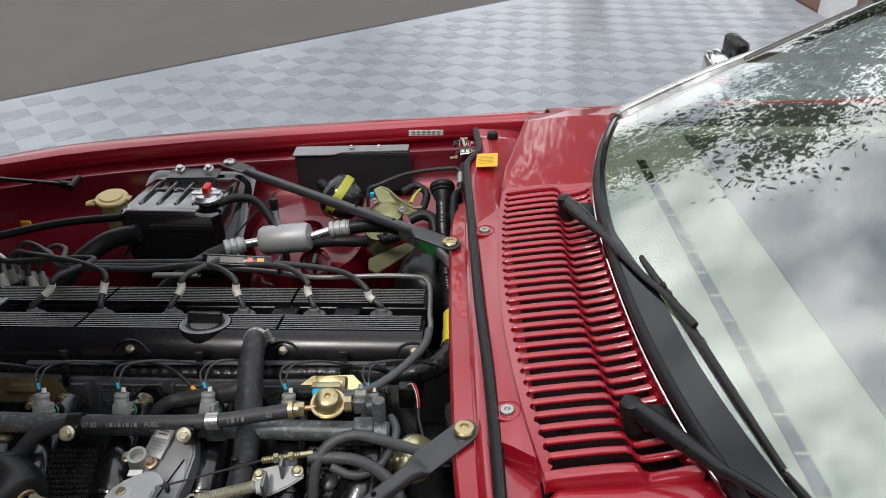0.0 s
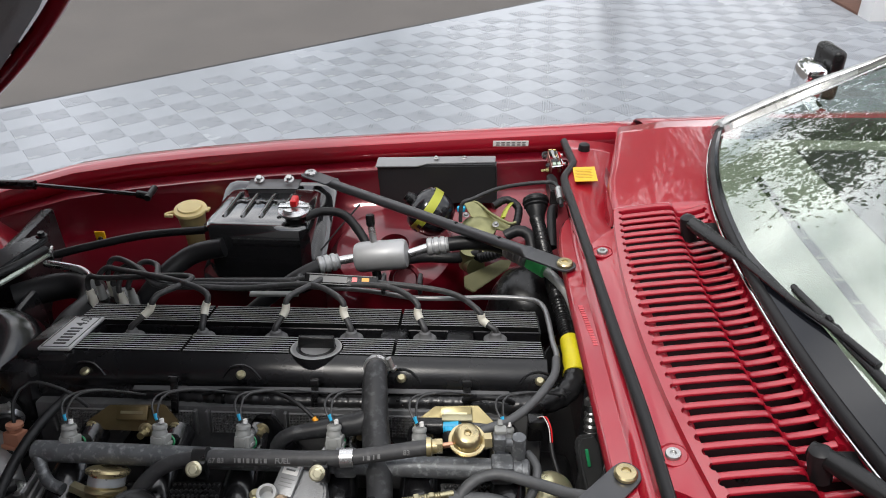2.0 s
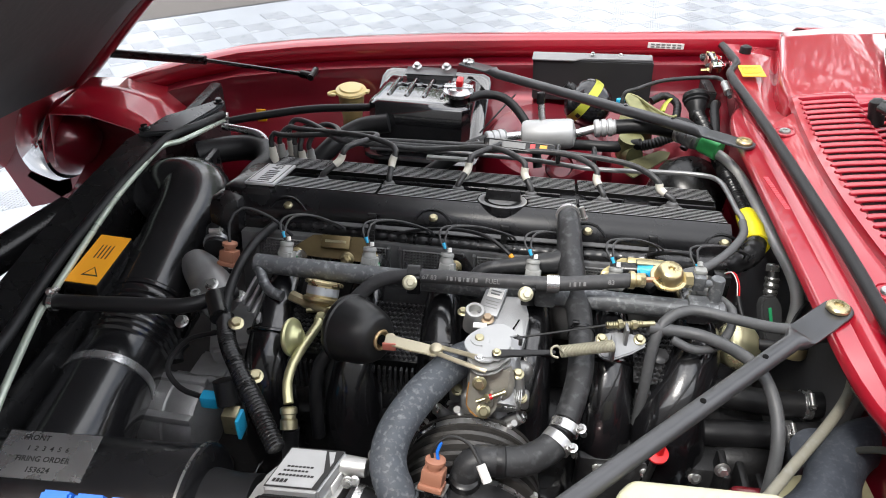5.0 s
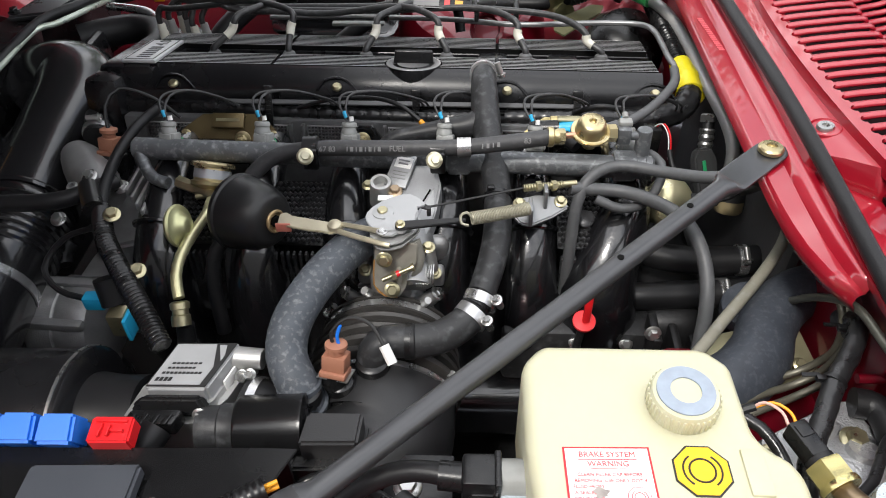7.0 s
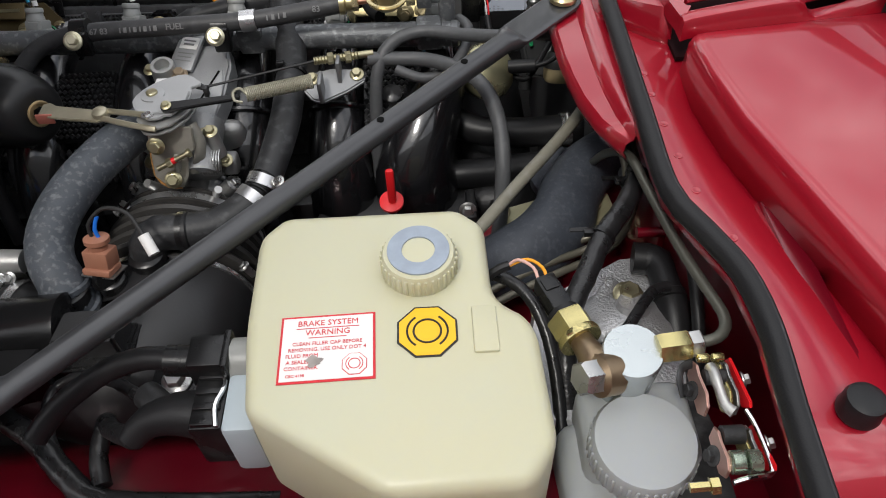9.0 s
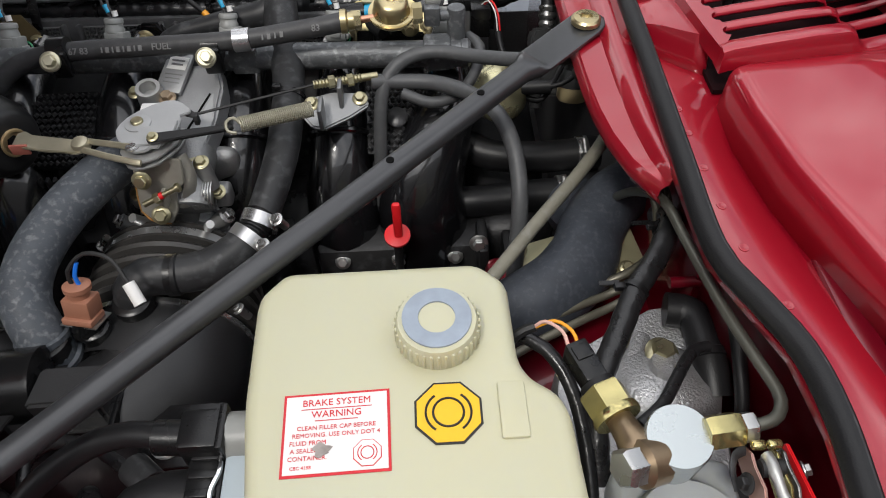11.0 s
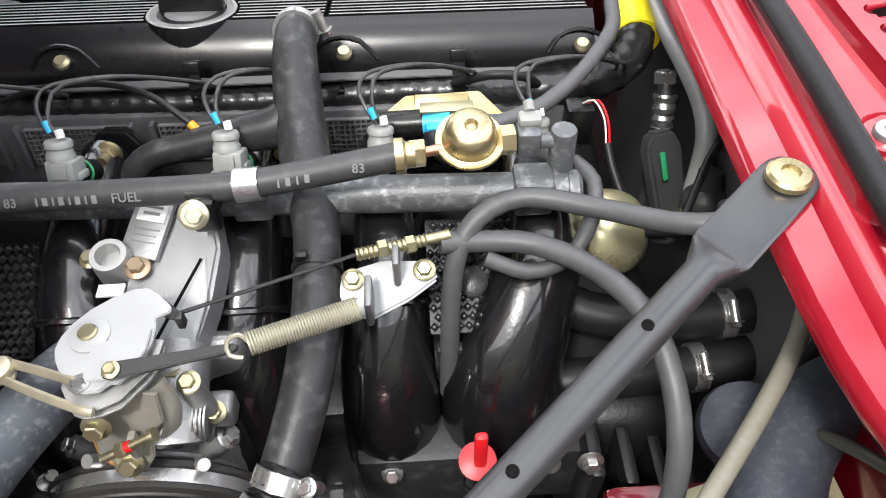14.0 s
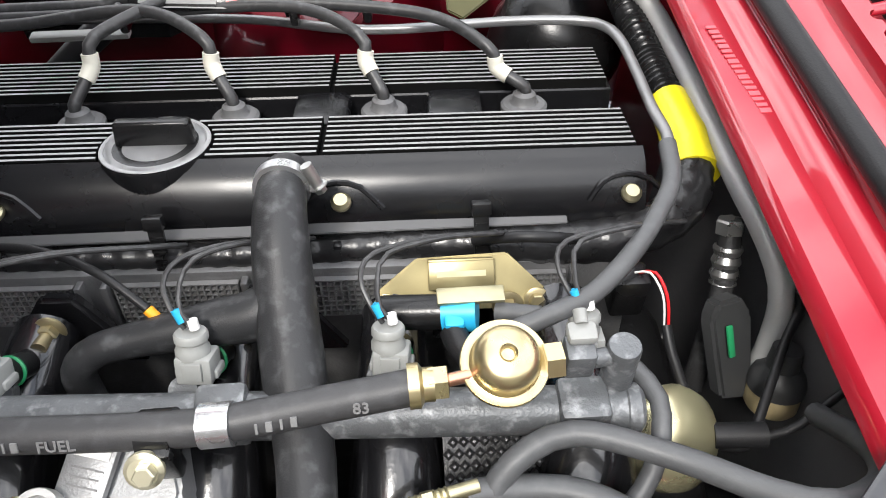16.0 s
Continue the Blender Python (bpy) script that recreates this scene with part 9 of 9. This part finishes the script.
hose("thermostat_hose", "black rubber hose from the pipe to the thermostat", [(-1.04, 0.682, 0.768), (-0.99, 0.682, 0.77), (-0.92, 0.686, 0.771), (-0.84, 0.695, 0.77), (-0.8, 0.72, 0.77), (-0.78, 0.745, 0.765)], 0.0115)
clampband("hose_clamp", (-1.03, 0.682, 0.768), (1, 0, 0.03), 0.012, width=0.008, screw=(0, 0.4, 0.9))
bm = B()
box(bm, (-1.01, 0.8, 0.6), (0.02, 0.9, 0.28), 0.01, None)
part("fan_shroud", bm, BLACK, rad)
om = Matrix.Translation((-1.025, 0.8, 0.762)) @ Euler((radians(0), radians(6), radians(3))).to_matrix().to_4x4()
lab = thing("fan_warning_label", "orange fan warning label with black symbols", "label")
bm = B()
box(bm, (0, 0, -0.012), (0.052, 0.131, 0.022), 0.003, om)
part("backing", bm, BLACK, lab)
bm = B()
box(bm, (0, 0, 0), (0.05, 0.127, 0.0012), 0, om)
part("paper", bm, ORANGE, lab)
bm = B()
prism(bm, [(-0.012, -0.045), (0.014, -0.045), (0.0, -0.022)], 0.0004, om @ Matrix.Translation((0.004, 0, 0.0012)))
part("triangle", bm, INK, lab)
bm = B()
prism(bm, [(-0.008, -0.042), (0.01, -0.042), (0.0005, -0.026)], 0.0004, om @ Matrix.Translation((0.004, 0, 0.0015)))
part("triangle_fill", bm, ORANGE, lab)
for k in range(4):
    bm = B()
    box(bm, (-0.009 + 0.006 * k, 0.018, 0.0009), (0.0018, 0.036, 0.0004), 0, om)
    part("print", bm, INK, lab)
hose("top_radiator_hose", "thick black radiator top hose", [(-1.05, 1.24, 0.72), (-1.0, 1.27, 0.722), (-0.95, 1.285, 0.722), (-0.905, 1.265, 0.722), (-0.882, 1.21, 0.725), (-0.885, 1.14, 0.735), (-0.88, 1.05, 0.74)], 0.028, RUBBER, seg=22)
hose("alloy_bleed_pipe", "bright alloy pipe at the radiator corner", [(-1.02, 1.325, 0.748), (-0.98, 1.31, 0.752), (-0.93, 1.295, 0.75), (-0.9, 1.27, 0.735)], 0.008, BRIGHT, "pipe")
ot = thing("orange_tag", "small orange tag hanging by the inner wing", "tag")
bm = B()
box(bm, (-1.02, 1.552, 0.665), (0.024, 0.004, 0.05), 0.001)
part("tag", bm, AMBER, ot)
bm = B()
rod(bm, (-1.02, 1.548, 0.672), (-1.02, 1.556, 0.672), 0.006)
part("eyelet", bm, STEEL, ot)
# water pump and thermostat castings, alternator
wp = thing("thermostat_housing", "grey cast thermostat housing with hose stubs", "thermostat housing")
bm = B()
tube(bm, [(-0.9, 0.868, 0.715), (-0.87, 0.83, 0.728), (-0.835, 0.785, 0.735), (-0.81, 0.755, 0.73)], 0.03, 20, radii=[0.026, 0.031, 0.033, 0.03])
prism(bm, [(-0.05, -0.05), (0.03, -0.058), (0.062, -0.02), (0.055, 0.045), (0.0, 0.058), (-0.045, 0.03)], 0.075, Matrix.Translation((-0.8, 0.78, 0.675)) @ Euler((radians(8), radians(-6), radians(20))).to_matrix().to_4x4(), 0.006)
prism(bm, [(-0.035, -0.03), (0.03, -0.03), (0.034, 0.028), (-0.03, 0.034)], 0.12, Matrix.Translation((-0.828, 0.722, 0.63)), 0.006)
part("casting", bm, ALU2, wp)
for p in ((-0.82, 0.755, 0.765), (-0.85, 0.7, 0.735), (-0.775, 0.745, 0.755)):
    bolt(p, (0, -0.4, 1), 0.008, STEEL, wp)
for k in range(4):
    bm = B()
    box(bm, (-0.765 + 0.012 * k, 0.765 - 0.014 * k, 0.752), (0.005, 0.06, 0.012), 0.0015, None)
    part("cast_rib", bm, ALU2, wp)
for p, r in (((-0.8, 0.752, 0.752), 0.011), ((-0.845, 0.748, 0.75), 0.008)):
    bm = B()
    lathe(bm, [(r, -0.01), (r, 0.004), (r * 0.8, 0.006), (r * 0.45, 0.006), (r * 0.45, 0.001), (0, 0.001)], p, (-0.1, -0.3, 1), 20)
    part("cast_boss", bm, ALU2, wp)
bm = B()
rod(bm, (-0.86, 0.87, 0.75), (-0.87, 0.91, 0.76), 0.02)
part("stub", bm, RUBBER, wp)
clampband("clip", (-0.862, 0.88, 0.752), (-0.2, 1, 0.2), 0.021, wp, 0.009)
al = thing("alternator", "grey cast alternator with pulley and plug", "alternator")
at, aa = Vector((-0.855, 0.655, 0.585)), Vector((1, -0.08, 0.03)).normalized()
bm = B()
lathe(bm, [(0.03, -0.052), (0.056, -0.05), (0.061, -0.044), (0.062, -0.006), (0.0605, -0.004), (0.0605, -0.001), (0.062, 0.001), (0.062, 0.034), (0.058, 0.042), (0.036, 0.047), (0.016, 0.05), (0, 0.05)], at, aa, 40)
part("housing", bm, ALU2, al)
for k in range(6):
    q = frame_of(aa)
    bm = B()
    box(bm, (0.062 * math.cos(1.05 * k + 0.3), 0.062 * math.sin(1.05 * k + 0.3), 0.0), (0.014, 0.014, 0.088), 0.004, Matrix.Translation(at) @ q)
    part("through_bolt_boss", bm, ALU2, al)
bm = B()
lathe(bm, [(0.02, -0.05), (0.034, -0.055), (0.034, -0.059), (0.029, -0.061), (0.034, -0.063), (0.029, -0.066), (0.034, -0.069), (0.029, -0.072), (0.035, -0.075), (0.035, -0.079), (0, -0.08)], at, aa, 32)
part("pulley", bm, BLACK, al)
bm = B()
tube(bm, [(-0.89, 0.72, 0.63), (-0.895, 0.735, 0.64), (-0.885, 0.75, 0.65)], 0.013, 14)
part("rear_terminal", bm, RUBBER, al)
vs = thing("blue_solenoid", "blue plug on a zinc solenoid beside the alternator", "solenoid")
bm = B()
box(bm, (-0.766, 0.586, 0.701), (0.026, 0.017, 0.02), 0.003)
part("plug", bm, CYANP, vs)
bm = B()
box(bm, (-0.728, 0.562, 0.692), (0.022, 0.022, 0.036), 0.003)
part("coil_body", bm, ZINC, vs)
bm = B()
box(bm, (-0.715, 0.558, 0.69), (0.005, 0.024, 0.034), 0.001)
part("blue_side", bm, CYANP, vs)
bm = B()
rod(bm, (-0.737, 0.576, 0.707), (-0.744, 0.59, 0.737), 0.0145)
part("black_cap", bm, RUBBER, vs)
bm = B()
tube(bm, [(-0.778, 0.588, 0.702), (-0.815, 0.598, 0.705), (-0.84, 0.622, 0.72), (-0.82, 0.655, 0.742), (-0.77, 0.662, 0.758)], 0.004, 8)
part("lead", bm, RUBBER, vs)
fl = thing("front_loom", "black corrugated loom along the front of the engine", "wiring")
bm = B()
tube(bm, [(-0.765, 0.9, 0.785), (-0.775, 0.85, 0.79), (-0.78, 0.79, 0.79), (-0.775, 0.72, 0.787), (-0.762, 0.66, 0.783)], 0.0075, 12)
part("upper_loom", bm, RUBBER, fl)
bm = B()
tube(bm, [(-0.762, 0.665, 0.783), (-0.742, 0.62, 0.778), (-0.71, 0.575, 0.77), (-0.67, 0.525, 0.76), (-0.635, 0.48, 0.745)], 0.0115, 14, ribs=(0.005, 0.001))
part("conduit", bm, BLACK, fl)
bm = B()
rod(bm, (-0.79, 0.70, 0.79), (-0.765, 0.655, 0.79), 0.013)
part("plug", bm, BLACK, fl)
for p in ((-0.69, 0.575, 0.765), (-0.735, 0.64, 0.795)):
    bolt(p, (0.2, -0.3, 1), 0.008, ZINC, fl)
for k in range(3):
    o = thing("pulley", "black ribbed belt pulley at the engine's front", "pulley", group="belt pulleys")
    bm = B()
    lathe(bm, [(0.03, 0), (0.045, 0.002), (0.045, 0.006), (0.038, 0.01), (0.045, 0.014), (0.045, 0.018), (0.038, 0.022), (0.03, 0.024)], (-0.76 + 0.02 * k, 0.52 - 0.03 * k, 0.6 - 0.02 * k), (1, 0, 0), 28)
    part("wheel", bm, BLACK, o)

# receiver drier and headlamp beyond the rail
dr = thing("receiver_drier", "black receiver drier with alloy pipe at the grille", "receiver drier")
bm = B()
rod(bm, (-1.27, 0.78, 0.71), (-1.19, 0.985, 0.725), 0.03)
part("bottle", bm, BLACK, dr)
bm = B()
tube(bm, [(-1.19, 0.985, 0.74), (-1.175, 1.03, 0.752), (-1.14, 1.08, 0.757), (-1.1, 1.11, 0.757)], 0.008, 12)
part("pipe", bm, BRIGHT, dr)
for far in (True, False):
    o = thing("headlamp", "chrome-rimmed headlamp set in the front wing", "headlamp", group="headlamps")
    bm = B()
    lathe(bm, [(0.085, -0.02), (0.112, -0.016), (0.122, 0.0), (0.12, 0.04), (0.108, 0.058), (0.1, 0.06), (0.095, 0.03)], (-1.49, mir(1.455, far), 0.64), (-1, 0.12 if far else -0.12, 0.1), 36)
    part("rim", bm, CHROME, o)
    bm = B()
    lathe(bm, [(0.09, 0.0), (0.08, -0.05), (0.04, -0.09), (0, -0.095)], (-1.5, mir(1.44, far), 0.63), (-1, 0.12 if far else -0.12, 0.1), 30)
    part("bowl", bm, RED_SHADED, o, "red painted back shell")
for far in (True, False):
    bm = B()
    loft(bm, [[(x, mir(y, far), z) for x, y, z in ((-1.475, 1.35 + 0.2 * f, 0.6), (-1.455, 1.36 + 0.2 * f, 0.735 + 0.012 * f), (-1.36, 1.36 + 0.2 * f, 0.74 + 0.01 * f), (-1.26, 1.36 + 0.22 * f, 0.71 + 0.012 * f), (-1.2, 1.36 + 0.24 * f, 0.66), (-1.12, 1.36 + 0.26 * f, 0.65))] for f in (0, 0.35, 0.5, 0.65, 1.0)])
    o = part("lamp_panel", bm, RED, car, "red pressed panel behind the headlamp")
    thicken(o, 0.003)

# ---- bonnet ----
bn = thing("bonnet", "open red bonnet hinged at the nose, black lining inside", "bonnet")
curve = [(-1.72, 0.50), (-1.63, 0.615), (-1.44, 0.81), (-1.255, 0.99), (-1.1, 1.12), (-0.96, 1.265), (-0.82, 1.45), (-0.66, 1.72)]
secs, inner = [], []
for f in np.linspace(-1, 1, 15):
    y = C + 0.725 * f
    bow = 0.05 * (1 - f * f)
    secs.append([(x - bow * 0.75, y, z + bow * 0.75) for x, z in curve])
    inner.append([(x - bow * 0.6 + 0.016, C + 0.53 * f, z + bow * 0.6 - 0.02) for x, z in curve[2:]])
o = part("skin", loft(B(), secs), RED, bn)
thicken(o, 0.006)
o = part("lining", loft(B(), inner), material("bonnet_lining", (0.05, 0.046, 0.046), 0.7, vary=0.4, scale=8, bump=0.5, bump_scale=40), bn, "black soft lining")
thicken(o, 0.012)
for f in (-1, 1):
    bm = B()
    tube(bm, [(x + 0.012, C + 0.69 * f, z - 0.014) for x, z in curve], 0.018, 10)
    part("side_frame", bm, RED_SHADED, bn)
    bm = B()
    prism(bm, [(-1.68, 0.48), (-1.5, 0.66), (-1.44, 0.64), (-1.46, 0.5), (-1.6, 0.42)], 0.006, Matrix.Translation((0, C + 0.6 * f, 0)) @ Euler((radians(90), 0, 0)).to_matrix().to_4x4(), 0.001)
    part("hinge_arm", bm, RED_SHADED, bn)

    bm = B()
    prism(bm, [(-1.75, 0.54), (-1.69, 0.7), (-1.57, 0.8), (-1.53, 0.66), (-1.56, 0.42), (-1.7, 0.38)], 0.008, Matrix.Translation((0, C + 0.6 * f, 0)) @ Euler((radians(90), 0, 0)).to_matrix().to_4x4(), 0.002)
    part("side_panel", bm, RED_SHADED, bn)

# ---- wheels under the body ----
for x in (-1.05, 1.55):
    for far in (True, False):
        w = new("wheel")
        w.parent = car
        y = mir(1.62, far)
        bm = B()
        lathe(bm, [(0.2, -0.1), (0.29, -0.1), (0.315, -0.075), (0.315, 0.075), (0.29, 0.1), (0.2, 0.1)], (x, y, 0.318 + 0.018), (0, 1, 0), 36)
        part("tyre", bm, RUBBER, w)
        bm = B()
        lathe(bm, [(0.0, -0.04), (0.06, -0.05), (0.2, -0.03), (0.2, 0.03), (0.06, 0.05), (0.0, 0.04)], (x, y, 0.336), (0, 1, 0), 30)
        part("rim", bm, ALU, w)

# ---- white post and low wall at the stand's corner ----
wallw = material("white_masonry_paint", (0.72, 0.72, 0.72), 0.6, vary=0.1, scale=3, bump=0.2, bump_scale=60)
bm = B()
box(bm, (3.2, 6.05, 1.1), (0.2, 0.2, 2.2), 0.006)
tagged(part("post", bm, wallw), "square white painted post on the paved stand", "post")
bm = B()
box(bm, (5.2, 6.9, 0.5), (4.4, 0.2, 1.0), 0.01)
tagged(part("low_wall", bm, wallw), "low white painted wall behind the stand", "wall", kind="structure")
bm = B()
box(bm, (3.9, 6.45, 0.02), (1.6, 0.6, 0.04), 0.015)
tagged(part("planting_bed", bm, material("bark_mulch", (0.1, 0.05, 0.035), 0.9, vary=0.6, scale=30, bump=0.8, bump_scale=40)), "reddish brown bark bed by the wall", "planting bed")

# ---- plain unseen wall, added behind the camera to darken reflections of low sky ----
bm = B()
box(bm, (0.0, -3.4, 2.3), (16.0, 0.3, 4.6), 0.01)
tagged(part("sky_block_wall", bm, material("grey_render", (0.2, 0.195, 0.185), 0.8, vary=0.2, scale=2, bump=0.3, bump_scale=60)), "plain grey wall added out of view to block low sky light", "wall", kind="structure")

# ---- trees across the forecourt ----
leaf_m = material("leaf_green", (0.06, 0.1, 0.025), 0.5, vary=0.5, scale=3)
bark_m = material("bark", (0.12, 0.09, 0.06), 0.85, vary=0.4, scale=20, bump=0.6, bump_scale=40)


def tree(x, y, height, seed):
    rnd = random.Random(seed)
    t = thing("tree", "leafy green tree beyond the paved stand", "tree", group="trees beyond the stand")
    bm = B()
    tube(bm, [(x, y, 0), (x + 0.1, y, height * 0.25), (x - 0.1, y + 0.1, height * 0.5), (x, y, height * 0.85)], 0.2, 10, 0.3, radii=[0.28, 0.2, 0.14, 0.05])
    tips = []
    for k in range(12):
        a = rnd.uniform(0, 6.28)
        z0 = height * rnd.uniform(0.3, 0.7)
        r = height * rnd.uniform(0.2, 0.38)
        e = Vector((x + r * math.cos(a), y + r * math.sin(a), z0 + height * rnd.uniform(0.05, 0.25)))
        tube(bm, [(x, y, z0), Vector((x, y, z0)).lerp(e, 0.5) + Vector((0, 0, 0.2)), e], 0.06, 6, 0.3, radii=[0.08, 0.05, 0.02])
        tips += [e, Vector((x, y, z0)).lerp(e, 0.6)]
    tips.append(Vector((x, y, height * 0.9)))
    part("trunk", bm, bark_m, t)
    verts, faces = [], []
    for c in tips:
        for n in range(rnd.randint(260, 380) * (2 if height > 7 else 1)):
            inner = n % 24 == 0
            d = Vector((rnd.gauss(0, 1), rnd.gauss(0, 1), rnd.gauss(0, 0.7))) * height * (0.05 if inner else 0.07)
            q = Euler((rnd.uniform(0, 6), rnd.uniform(0, 6), rnd.uniform(0, 6))).to_matrix()
            sz = rnd.uniform(0.14, 0.24) if inner else rnd.uniform(0.045, 0.1)
            i = len(verts)
            for a, b in ((-1, 0), (-0.2, -0.42), (1, 0), (-0.2, 0.42)):
                verts.append(tuple(c + d + q @ Vector((a * sz, b * sz, 0))))
            faces.append((i, i + 1, i + 2, i + 3))
    me = bpy.data.meshes.new("crown")
    me.from_pydata(verts, [], faces)
    me.materials.append(leaf_m)
    o = new("crown", me)
    o.parent = t
    o["kind"] = "stuff"


for k, (x, y, h) in enumerate(((-9.5, 11.5, 4.5), (-5.5, 13.5, 5.0), (-1.5, 13.0, 6.0), (2.4, 12.5, 9.5), (6.2, 13.5, 9.5), (-13.5, 8.0, 5.0))):
    tree(x, y, h, 11 + k)

tile_field()
